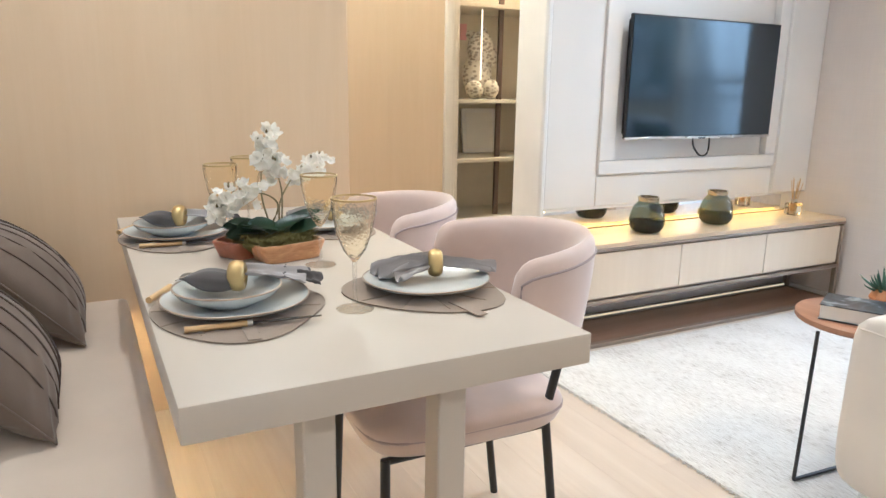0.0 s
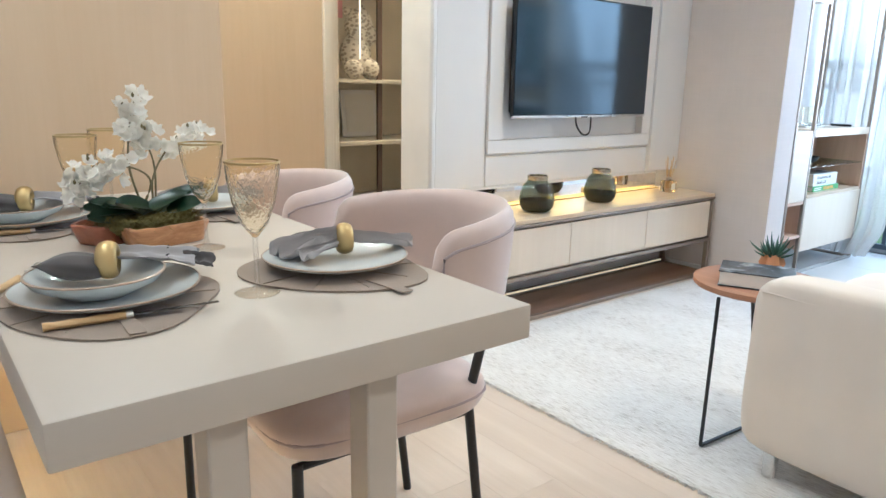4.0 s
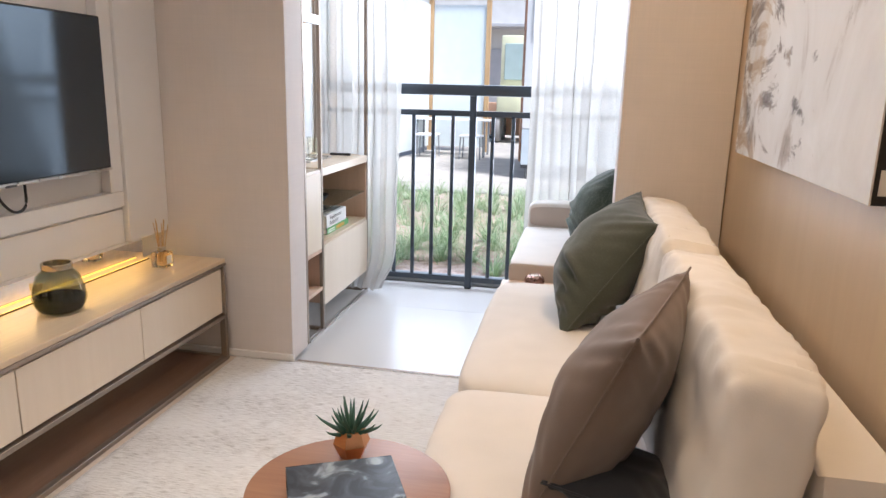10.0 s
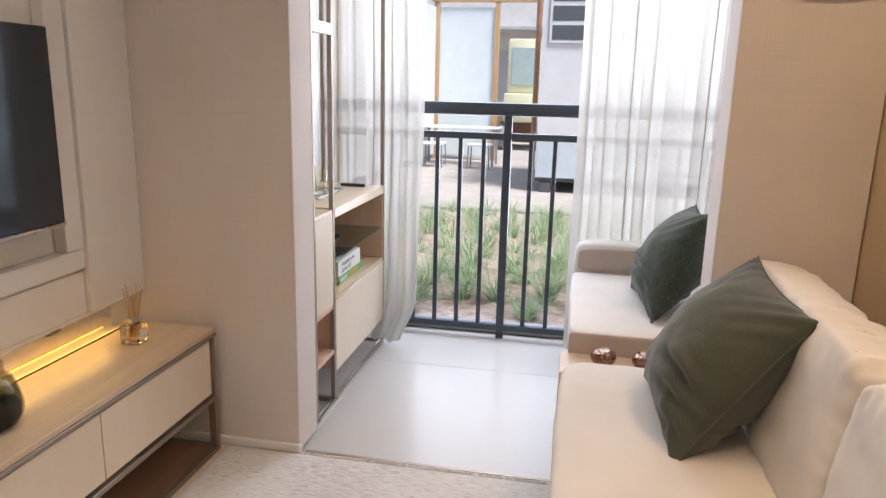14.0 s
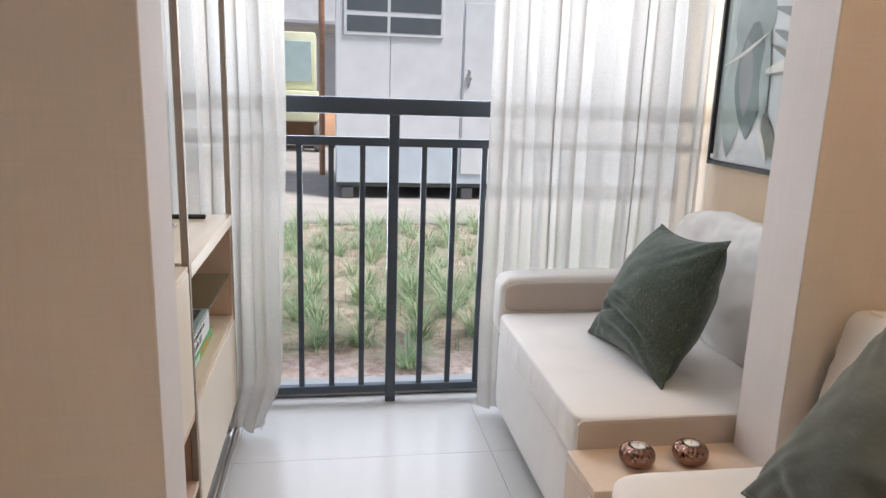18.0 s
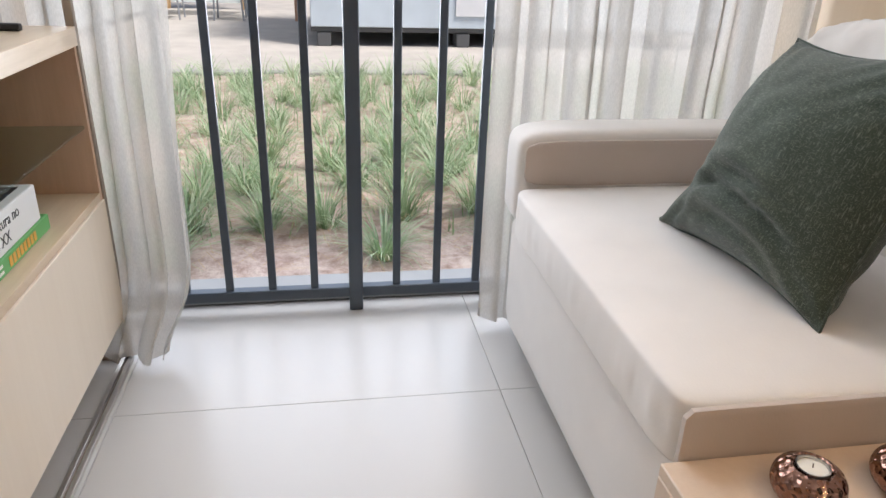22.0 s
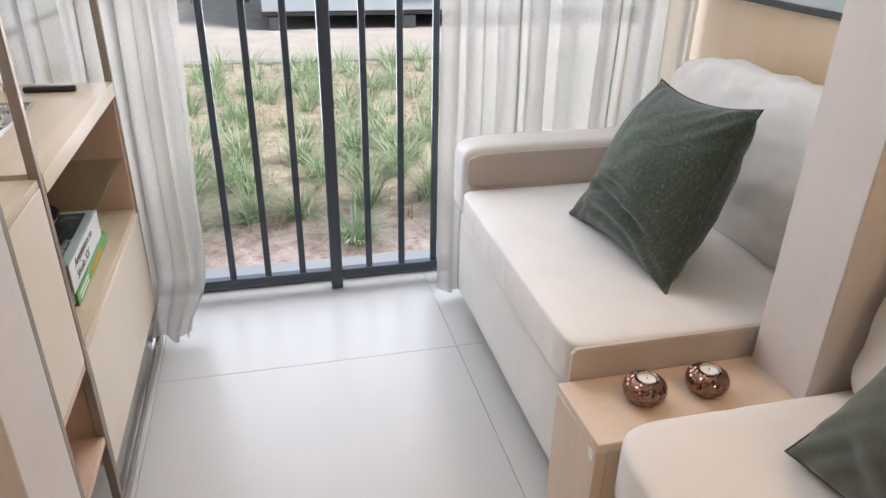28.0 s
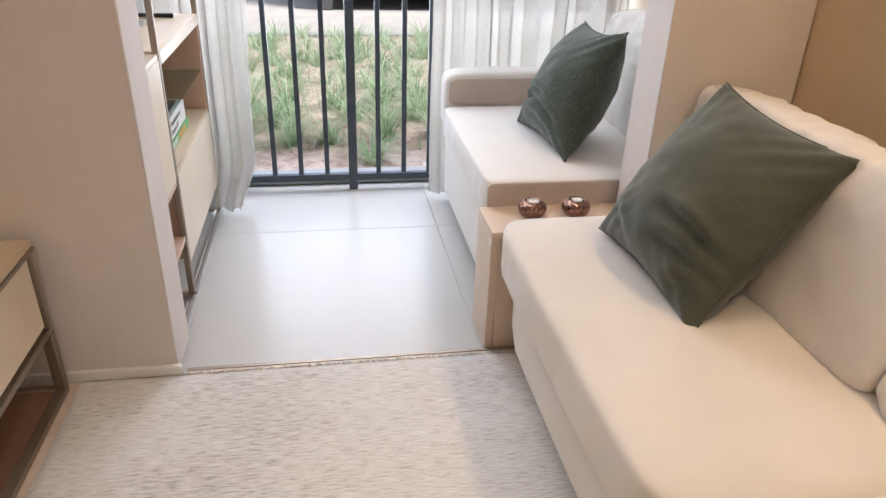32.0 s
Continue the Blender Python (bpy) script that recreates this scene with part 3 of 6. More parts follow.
part("lens", lathe([(0.0001, -0.003), (0.035, -0.003)], 24, None, (0, 0, 0), False), LAMP_FACE, lamp0)
for i, (sx, sy, watts, tone) in enumerate(SPOTS):
    if i:
        copy_thing(lamp0, pose(sx, sy, CEIL_Z))
    sp = new("downlight_beam", bpy.data.lights.new("downlight_beam", "SPOT"))
    sp.data.energy, sp.data.color, sp.data.spot_size, sp.data.spot_blend = watts * 5, tone, radians(140), 0.9
    sp.data.shadow_soft_size = 0.04
    sp.matrix_basis = look((sx, sy, CEIL_Z - 0.015), (sx, sy + 0.001, 0))

# balcony railing
rl = thing("railing", pose(5.645, 0.0, 0.0), "dark grey painted steel balcony railing with upright bars", "railing")
part("handrail", box(-0.035, 0.215, 1.275, 0.035, 2.655, 1.345, 0.008, 2), RAIL, rl)
part("upper_rail", box(-0.018, 0.215, 1.143, 0.018, 2.655, 1.18, 0.003), RAIL, rl)
part("lower_rail", box(-0.018, 0.215, 0.024, 0.018, 2.655, 0.06, 0.003), RAIL, rl)
for py in (1.567, 0.35, 2.6):
    part("post", box(-0.022, py - 0.022, BALCONY_Z + 0.001, 0.022, py + 0.022, 1.28, 0.003), RAIL, rl)
for k in range(-8, 8):
    py = 1.567 + 0.1325 * k
    if k and 0.4 < py < 2.58:
        part("bar", box(-0.009, py - 0.012, 0.035, 0.009, py + 0.012, 1.146, 0.002), RAIL, rl)
sill = part("window_sill", box(5.70, 0.214, -0.02, 5.80, 2.66, 0.03, 0.004), paint("grey aluminium sill", (0.27, 0.27, 0.265), 0.5, 60, 0.03, 0.05), None)
tagged(sill, "grey aluminium sill track at the balcony edge", "window sill", "", "structure")


def curtain(name, y0, y1, folds, depth, seed, flare=0.0, x=5.47):
    """Hanging voile from ceiling track to floor, gathered into uneven folds; flare draws the hem into the room."""
    bm = bmesh.new()
    nu, nz = folds * 20, 34
    rows = []
    for j in range(nz + 1):
        z = 0.006 + (CEIL_Z - 0.036) * (j / nz) ** 1.35
        low = 1 - z / CEIL_Z
        hem = math.exp(-(z / 0.13) ** 2)
        r = []
        for i in range(nu + 1):
            s = i / nu
            k = 2 * math.pi * (folds * s + 0.55 * noise.noise(Vector((s * folds * 0.55, seed, 0.25 * z))) + 0.12 * low * noise.noise(Vector((s * 5, z * 0.8, seed + 2))))
            amp = 0.75 + 0.6 * noise.noise(Vector((s * folds * 0.8, seed + 5, z * 0.2)))
            dx = depth * amp * (math.sin(k) + 0.35 * math.sin(2.3 * k + seed))
            dx += 0.02 * hem * noise.noise(Vector((s * 14, z * 9, seed)))
            y = y0 + (y1 - y0) * s + 0.014 * math.sin(2 * k + 1.1)
            y += 0.025 * low * noise.noise(Vector((s * 3, z * 1.2, seed + 9)))
            y += flare * 0.7 * (1 - s) ** 2 * hem
            pull = flare * math.exp(-z / 0.3) * (1 - 0.6 * s)
            r.append(bm.verts.new((x + dx - pull, y, z)))
        rows.append(r)
    for a, b in zip(rows, rows[1:]):
        for i in range(nu):
            bm.faces.new((a[i], a[i + 1], b[i + 1], b[i]))
    th = thing(name, pose(0, 0, 0), "floor-length sheer white voile curtain in loose folds", "curtain", "balcony curtains")
    part("fabric", bm, VOILE, th, "", 80)
    part("hem", tube([(x, y0, CEIL_Z - 0.02), (x, y1, CEIL_Z - 0.02)], 0.008, 6), VOILE, th)
    return th


curtain("curtain", 0.24, 1.20, 8, 0.03, 5)
curtain("curtain", 2.01, 2.63, 6, 0.04, 11, 0.13, 5.47)
track = part("curtain_track", box(5.45, 0.225, CEIL_Z - 0.012, 5.53, 2.655, CEIL_Z - 0.001, 0.001), CEIL)
tagged(track, "white ceiling curtain track", "curtain track")


# ---- living room furniture ----
def tv_set():
    t = thing("television", pose(2.574, 2.772, 0.963), "flat black television on the panelled wall", "television")
    part("back_shell", box(0.02, 0.02, 0.02, 1.05, 0.055, 0.585, 0.006), BLACK, t)
    part("bezel", box(0, 0.002, 0, 1.07, 0.019, 0.605, 0.003), BLACK, t)
    part("screen", box(0.008, -0.001, 0.012, 1.062, 0.0015, 0.597, 0.0), SCREEN, t)
    part("lower_trim", box(0.0, -0.003, -0.004, 1.07, 0.012, 0.008, 0.002), SILVER, t)
    part("badge", box(0.51, -0.005, -0.006, 0.56, 0.0, 0.002, 0.001), BLACK, t)
    part("cable", tube(curve_points([(0.5, 0.03, 0.01), (0.515, 0.03, -0.05), (0.57, 0.03, -0.1), (0.63, 0.035, -0.085), (0.64, 0.04, 0.01)], 6), 0.005, 6), BLACK, t)
    part("bracket", box(0.4, 0.056, 0.2, 0.67, 0.094, 0.42, 0.003), BLACK, t)


def tv_cabinet():
    c = thing("tv_cabinet", pose(2.129, 2.495, 0), "long low oak television cabinet on a taupe metal frame", "cabinet")
    W, D = 1.9, 0.33
    part("worktop", box(0, -0.002, 0.488, W, D + 0.045, 0.508, 0.002), OAK_TOP, c)
    part("top_edge", box(0, -0.006, 0.474, W, 0.016, 0.4875, 0.002), TAUPE, c)
    part("body", box(0.012, 0.028, 0.235, W - 0.012, D, 0.473, 0.002), OAK_Y, c)
    part("back_rail", box(0.02, D + 0.002, 0.40, W - 0.02, D + 0.045, 0.4875, 0.002), OAK_TOP, c)
    for x0, x1 in ((0.03, 0.624), (0.628, 1.247), (1.251, 1.872)):
        part("drawer_front", box(x0, 0.008, 0.246, x1, 0.026, 0.463, 0.0015), OAK_Y, c)
    part("lower_edge", box(0, 0.0, 0.215, W, 0.03, 0.2345, 0.002), TAUPE, c)
    part("lower_edge", box(0, D - 0.03, 0.215, W, D, 0.2345, 0.002), TAUPE, c)
    for x0 in (0.0, W - 0.025):
        for y0 in (-0.002, D - 0.028):
            part("leg", box(x0, y0, 0.022, x0 + 0.025, y0 + 0.03, 0.2145, 0.002), TAUPE, c)
        part("foot_bar", box(x0, 0.03, 0.001, x0 + 0.025, D - 0.03, 0.0215, 0.002), TAUPE, c)
        part("side_post", box(x0, -0.004, 0.235, x0 + 0.011, 0.027, 0.4735, 0.001), TAUPE, c)
    part("foot_bar", box(0, -0.002, 0.001, W, 0.028, 0.0215, 0.002), TAUPE, c)
    part("foot_bar", box(0, D - 0.028, 0.001, W, D, 0.0215, 0.002), TAUPE, c)
    part("base_shelf", box(0.026, 0.03, 0.004, W - 0.026, D - 0.03, 0.018, 0.001), SMOKED, c)
    led = thing("led_strip", pose(2.15, 2.834, 0.611), "warm yellow led strip hidden under the wall panel", "led strip")
    part("profile", box(0, 0.0, 0.003, 1.77, 0.021, 0.0085, 0.001), TAUPE, led)
    part("diffuser", box(0.002, 0.002, 0.0, 1.768, 0.019, 0.0028, 0.0), LED, led)
    part("lip", box(0, -0.0034, -0.005, 1.77, -0.0004, 0.0085, 0.0005), LACQUER, led, "greige cover lip")
    foot = thing("led_strip", pose(2.12, 2.818, 0.5085), "dim brass edged led line along the mirror", "led strip")
    part("lip", box(0, 0.0, 0.0, 1.80, 0.004, 0.0055, 0.001), BRONZE, foot, "thin dark bronze lip")
    part("diffuser", box(0.002, 0.0045, 0.0, 1.798, 0.012, 0.0045, 0.0), LED_FOOT, foot)
    # Brass trim line, not a lamp; weak emission stands in for light on it.
    brass_trim = thing("led_strip", pose(2.16, 2.798, 0.022), "thin brass trim line under the television cabinet, given a faint glow", "led strip")
    part("profile", box(0, 0.0, 0.0, 1.82, 0.02, 0.024, 0.001), TAUPE, brass_trim)
    part("diffuser", box(0.002, -0.004, 0.012, 1.818, -0.0005, 0.022, 0.0), glow("faintly glowing brass trim", (0.8, 0.62, 0.36), 0.32), brass_trim)


def vase(x, y, s, m_glass):
    v = thing("vase", pose(x, y, 0.509), "smoky green glass vase with a brass neck ring", "vase", "vases on the tv cabinet")
    outer = [(0.001, 0.0), (0.05, 0.0), (0.062, 0.006), (0.074, 0.024), (0.081, 0.046), (0.081, 0.062), (0.076, 0.092), (0.069, 0.118), (0.063, 0.134), (0.053, 0.146), (0.047, 0.151), (0.045, 0.156)]
    inner = [(0.041, 0.156), (0.043, 0.149), (0.05, 0.142), (0.059, 0.13), (0.066, 0.114), (0.073, 0.09), (0.077, 0.062), (0.076, 0.048), (0.066, 0.032), (0.05, 0.024), (0.001, 0.022)]
    part("body", lathe([(1.1 * r * s, z * s) for r, z in outer + inner], 40), m_glass, v)
    part("base", lathe([(1.1 * r * s, z * s) for r, z in [(0.001, 0.003), (0.049, 0.003), (0.06, 0.0085), (0.0715, 0.025), (0.0752, 0.042), (0.0752, 0.058), (0.06, 0.04), (0.04, 0.03), (0.001, 0.027)]], 40), SMOKE_BASE, v, "thick dark glass base")
    part("neck_ring", lathe([(r * s, z * s) for r, z in [(0.0455, 0.1565), (0.049, 0.157), (0.0515, 0.162), (0.0515, 0.178), (0.0495, 0.18), (0.0455, 0.179), (0.0455, 0.1565)]], 32, None, (0, 0, 0), False), RING, v, "pale bronze collar")


def side_table():
    t = thing("side_table", pose(2.30, 1.291, 0.014), "round walnut side table on a thin black steel frame", "side table")
    part("tabletop", lathe([(0.0005, 0.486), (0.206, 0.486), (0.21, 0.49), (0.21, 0.504), (0.207, 0.506), (0.0005, 0.506)], 64), WALNUT, t)
    part("collar", lathe([(0.0005, 0.478), (0.16, 0.478), (0.16, 0.4855), (0.0005, 0.4855)], 40), BLACK, t)
    part("leg", tube([(-0.262, 0.0, 0.008), (-0.2, 0.03, 0.478)], 0.006, 8), BLACK, t)
    part("leg", tube([(-0.05, -0.06, 0.008), (-0.13, -0.043, 0.478)], 0.006, 8), BLACK, t)
    part("foot_bar", tube([(-0.262, 0.0, 0.006), (0.05, -0.022, 0.006)], 0.006, 8), BLACK, t)


def book(name, m, w, d, h, cover, label, cat="book", spine=None):
    """Closed hardback, lying flat: two boards, spine and page block."""
    b = thing(name, m, label, cat)
    part("back_board", box(0, 0, 0, w, d, 0.003, 0.001), cover, b)
    part("front_board", box(0, 0, h - 0.003, w, d, h, 0.001), cover, b)
    part("page_block", box(0.006, 0.004, 0.0032, w - 0.004, d - 0.004, h - 0.0032, 0.001), PAPER, b)
    part("spine", box(-0.003, 0, 0, 0.0, d, h, 0.0012), spine or cover, b)
    return b


def photo_cover(name):
    m, nt, b = mat(name, 0.3)
    n = node(nt, "ShaderNodeTexNoise", Scale=14.0, Detail=6.0, Distortion=1.5)
    nt.links.new(coords(nt), n.inputs["Vector"])
    nt.links.new(ramp(nt, n.outputs[0], [(0.42, (0.012, 0.014, 0.018)), (0.56, (0.05, 0.06, 0.075)), (0.68, (0.3, 0.34, 0.38))]), b.inputs["Base Color"])
    return m


def succulent(m):
    s = thing("succulent", m, "spiky green succulent in a faceted copper pot", "potted plant")
    bm = bmesh.new()
    lathe([(0.001, 0.0), (0.026, 0.0), (0.042, 0.035), (0.03, 0.066), (0.025, 0.066), (0.034, 0.036), (0.001, 0.03)], 6, bm)
    part("pot", bm, COPPER, s, "faceted copper pot", 10)
    part("soil", lathe([(0.0005, 0.056), (0.027, 0.056), (0.027, 0.05), (0.0005, 0.05)], 12), paint("dark soil", (0.05, 0.035, 0.025), 0.95), s)
    leafm = paint("succulent leaf", (0.06, 0.14, 0.1), 0.5, 90, 0.25, 0.1)
    random.seed(4)
    for k in range(26):
        a, e = k * 2.399, 0.25 + 1.15 * (k / 26)
        ln = 0.05 + 0.03 * random.random()
        dirv = Vector((math.cos(a) * math.cos(e), math.sin(a) * math.cos(e), math.sin(e)))
        p0 = Vector((dirv.x * 0.012, dirv.y * 0.012, 0.056))
        pts = [p0, p0 + dirv * ln * 0.4 + Vector((0, 0, -0.002)), p0 + dirv * ln * 0.8, p0 + dirv * ln + Vector((0, 0, 0.006))]
        part("leaf", tube(curve_points(pts, 3), 0.0068, 6, None, False, 0.08), leafm, s)


def sofa():
    s = thing("sofa", pose(2.0, 0.30, 0.0), "cream fabric two-seat sofa with loose back cushions", "sofa")
    L = 2.105
    base = cushion(L - 0.02, 0.84, 0.24, 12, 0.004, 12, 0.002, 1)
    bmesh.ops.translate(base, verts=base.verts, vec=(L / 2, 0.43, 0.09))
    part("base", base, CREAM, s)
    arm = cushion(0.15, 0.862, 0.52, 10, 0.008, 14, 0.003, 2)
    bmesh.ops.translate(arm, verts=arm.verts, vec=(0.075, 0.435, 0.095))
    ar = part("armrest", arm, CREAM, s)
    part("seam", tube([(0.0035, 0.04 + 0.04 * k, 0.571 + 0.0015 * math.sin(k * 1.7)) for k in range(21)], 0.0026, 6), CREAM, ar)
    for i, (x0, x1) in enumerate(((0.152, 0.928), (0.931, L))):
        seat = cushion(x1 - x0, 0.72, 0.175, 10, 0.012, 44, 0.004, 3 + i)
        bmesh.ops.translate(seat, verts=seat.verts, vec=((x0 + x1) / 2, 0.53, 0.318))
        for v in seat.verts:
            k = math.exp(-((v.co.y - 0.885) / 0.025) ** 2)
            v.co.y += 0.004 * k * noise.noise(Vector((v.co.x * 22 + 9 * i, v.co.z * 6, 5)))
            v.co.z += 0.003 * k * noise.noise(Vector((v.co.x * 30, 3, i)))
        part("seat_cushion", seat, CREAM, s)
    for i, (x0, x1) in enumerate(((0.2, 1.033), (1.036, L))):
        back = cushion(x1 - x0, 0.145, 0.63, 26, 0.002, 14, 0.0015, 6 + i)
        bmesh.ops.translate(back, verts=back.verts, vec=((x0 + x1) / 2, 0.076, 0.095))
        part("back_frame", back, CREAM, s)
    for i, (x0, x1) in enumerate(((0.175, 1.14), (1.145, L - 0.01))):
        ch_ = 0.425 + 0.01 * i
        b = cushion(x1 - x0, 0.175, ch_, 10.0, 0.012, 52, 0.007, 9 + i, 9.0)
        w = x1 - x0
        for v in b.verts:
            top = math.exp(-((v.co.z - ch_ + 0.02) / 0.07) ** 2)
            end = math.exp(-((abs(v.co.x) - w / 2) / 0.05) ** 2)
            rim = math.exp(-((v.co.z - ch_ + 0.035) / 0.03) ** 2) * math.exp(-((v.co.y - 0.075) / 0.035) ** 2)
            v.co.z += (0.007 * noise.noise(Vector((v.co.x * 20, v.co.y * 5, i))) + 0.008 * noise.noise(Vector((v.co.x * 45, v.co.y * 7, i + 7)))) * top
            v.co.y += 0.006 * top * noise.noise(Vector((v.co.x * 26, v.co.z * 4, i + 3))) + 0.01 * rim * noise.noise(Vector((v.co.x * 34, v.co.z * 9, i + 11)))
            v.co.y += 0.008 * end * noise.noise(Vector((v.co.y * 12, v.co.z * 22, i + 5)))
            v.co.y += 0.01 * (1 - top) * noise.noise(Vector((v.co.x * 4, v.co.z * 7, i + 17)))
        m_back = pose((x0 + x1) / 2, 0.29, 0.472, 9)
        b.transform(m_back)
        bc = part("back_cushion", b, CREAM, s)
        for sy in (0.066, -0.066):
            run = [m_back @ Vector((-w / 2 + 0.07 + (w - 0.14) * q / 40, sy + 0.002 * math.sin(q * 1.3), ch_ - 0.007 + 0.003 * noise.noise(Vector((q * 0.9, sy, i))))) for q in range(41)]
            part("seam", tube(run, 0.0028, 6), CREAM, bc)
    for x in (0.06, L - 0.06):
        for y in (0.10, 0.78):
            part("leg", lathe([(0.018, 0.0), (0.02, 0.003), (0.022, 0.09)], 16, None, (x, y, 0.0)), CHROME, s)


def throw(name, m, s, h, material, label, seed, pinch=0.07, tag=True, stripes=None, creases=(), pull=None, waist=0.0, belly=0.0):
    p = thing(name, m, label, "pillow")
    cover, seam = scatter_pillow(s, h, 56, pinch, 0.006, seed, creases, waist, belly), pillow_edge(s, pinch, 0.003, waist, belly)
    if pull:
        off = m.to_3x3().inverted() @ Vector(pull)
        for bm in (cover, seam):
            for v in bm.verts:
                v.co += off * max(0.0, (v.co.x / s + 0.5) * (0.5 - v.co.y / s)) ** 1.3
    part("cover", cover, material, p, "", 70)
    part("seam", seam, material, p)
    if tag:
        part("care_label", box(-s / 2 + 0.02, -s / 2 + 0.03, 0.006, -s / 2 + 0.05, -s / 2 + 0.055, 0.0075, 0.0), PAPER, p, "small white care label")
    if stripes:
        for k in range(7):
            u = -0.75 + 0.25 * k
            pts = []
            for i in range(20):
                v = -0.97 + 1.94 * i / 19
                f = ((1 - u * u) * (1 - v * v)) ** 0.55
                pts.append((s / 2 * u * (1 - pinch * (1 - v * v)), s / 2 * v * (1 - pinch * (1 - u * u)), h / 2 * f + 0.0015))
            part("pleat", tube(pts, 0.0022, 5), stripes, p)
    return p


def pillow_pose(top, side, low):
    """Pose of a square pillow from three of its corners in order."""
    t, r, b = Vector(top), Vector(side), Vector(low)
    ex = (t - r).normalized()
    n = ex.cross(r - b).normalized()
    ey = n.cross(ex)
    m = Matrix((ex, ey, n)).transposed().to_4x4()
    m.translation = (t + b) / 2
    return m


def canvas_art(name):
    m, nt, b = mat(name, 0.7)
    v = coords(nt, (1.0, 1, 1.0))
    wv = node(nt, "ShaderNodeTexNoise", Scale=1.6, Detail=9.0, Roughness=0.62, Distortion=1.4)
    nt.links.new(v, wv.inputs["Vector"])
    c1 = ramp(nt, wv.outputs[0], [(0.28, (0.1, 0.12, 0.16)), (0.36, (0.42, 0.36, 0.32)), (0.43, (0.72, 0.7, 0.68)), (0.6, (0.8, 0.79, 0.78)), (0.72, (0.66, 0.6, 0.52))])
    strokes = node(nt, "ShaderNodeTexNoise", Scale=3.2, Detail=10.0, Roughness=0.68, Distortion=2.2)
    nt.links.new(coords(nt, (0.8, 1, 1.5), (0, 0.6, 0)), strokes.inputs["Vector"])
    split = nt.nodes.new("ShaderNodeSeparateXYZ")
    nt.links.new(coords(nt), split.inputs[0])
    spread = node(nt, "ShaderNodeMapRange")
    spread.inputs["From Min"].default_value, spread.inputs["From Max"].default_value = 0.25, 1.1
    spread.inputs["To Min"].default_value, spread.inputs["To Max"].default_value = -0.1, 0.1
    nt.links.new(split.outputs[0], spread.inputs[0])
    dense = nt.nodes.new("ShaderNodeMath")
    nt.links.new(strokes.outputs[0], dense.inputs[0])
    nt.links.new(spread.outputs[0], dense.inputs[1])
    mask = ramp(nt, dense.outputs[0], [(0.56, (0, 0, 0)), (0.63, (0.75, 0.75, 0.75)), (0.72, (1, 1, 1))])
    inks = ramp(nt, wv.outputs[0], [(0.4, (0.035, 0.03, 0.032)), (0.52, (0.2, 0.16, 0.14)), (0.62, (0.5, 0.38, 0.27))])
    mix = nt.nodes.new("ShaderNodeMix")
    mix.data_type = "RGBA"
    nt.links.new(mask, mix.inputs[0])
    nt.links.new(c1, mix.inputs[6])
    nt.links.new(inks, mix.inputs[7])
    nt.links.new(mix.outputs[2], b.inputs["Base Color"])
    bump(nt, b, wv.outputs[0], 0.3, 0.004)
    return m


def painting():
    p = thing("painting", pose(2.545, 0.264, 1.122), "large abstract canvas in white grey and ochre with black edges", "painting")
    part("canvas", box(0, 0.045, 0.0, 1.245, 0.049, 0.95, 0.001), canvas_art("abstract paint"), p)
    part("edge", box(0.0, 0.002, 0.0, 1.245, 0.0445, 0.95, 0.002), BLACK, p)
    part("barcode_label", box(-0.0015, 0.012, 0.02, -0.0003, 0.036, 0.07, 0.0), PAPER, p, "small white paper label")


tv_set()
tv_cabinet()
SMOKE = thin_glass("smoky green glass", (0.7, 0.73, 0.67))
RING = metal("pale bronze", (0.5, 0.42, 0.3), 0.25)
SMOKE_BASE = thin_glass("thick smoky glass base", (0.1, 0.12, 0.1))
vase(2.64, 2.64, 1.0, SMOKE)
vase(3.155, 2.665, 1.0, SMOKE)
side_table()
book("photo_book", pose(2.262, 1.412, 0.5215, 0, 0, -154), 0.155, 0.218, 0.048, photo_cover("night photo cover"), "thick hardback book with a dark photographic cover")
succulent(pose(2.42, 1.325, 0.5205))
sofa()
throw("throw_pillow", pillow_pose((2.776, 0.605, 0.885), (2.36, 0.735, 0.872), (2.225, 0.94, 0.518)), 0.5, 0.21, BROWN, "brown cotton throw pillow leaning on the sofa back", 3, 0.07, True, None, ((0.3, -0.5, 20, 0.4, 0.008), (-0.5, -0.2, 70, 0.35, 0.008)))
throw("throw_pillow", pillow_pose((3.932, 0.64, 0.915), (3.419, 0.612, 0.88), (3.406, 0.872, 0.505)), 0.52, 0.3, OLIVE, "olive green throw pillow leaning on the sofa back", 5, 0.1, False, None, ((-0.6, -0.3, 4, 0.32, 0.026), (-0.55, -0.55, -8, 0.3, 0.022), (-0.7, -0.8, -25, 0.22, 0.02), (0.5, -0.75, 30, 0.25, 0.01)), None, 0.0, 0.04)
painting()

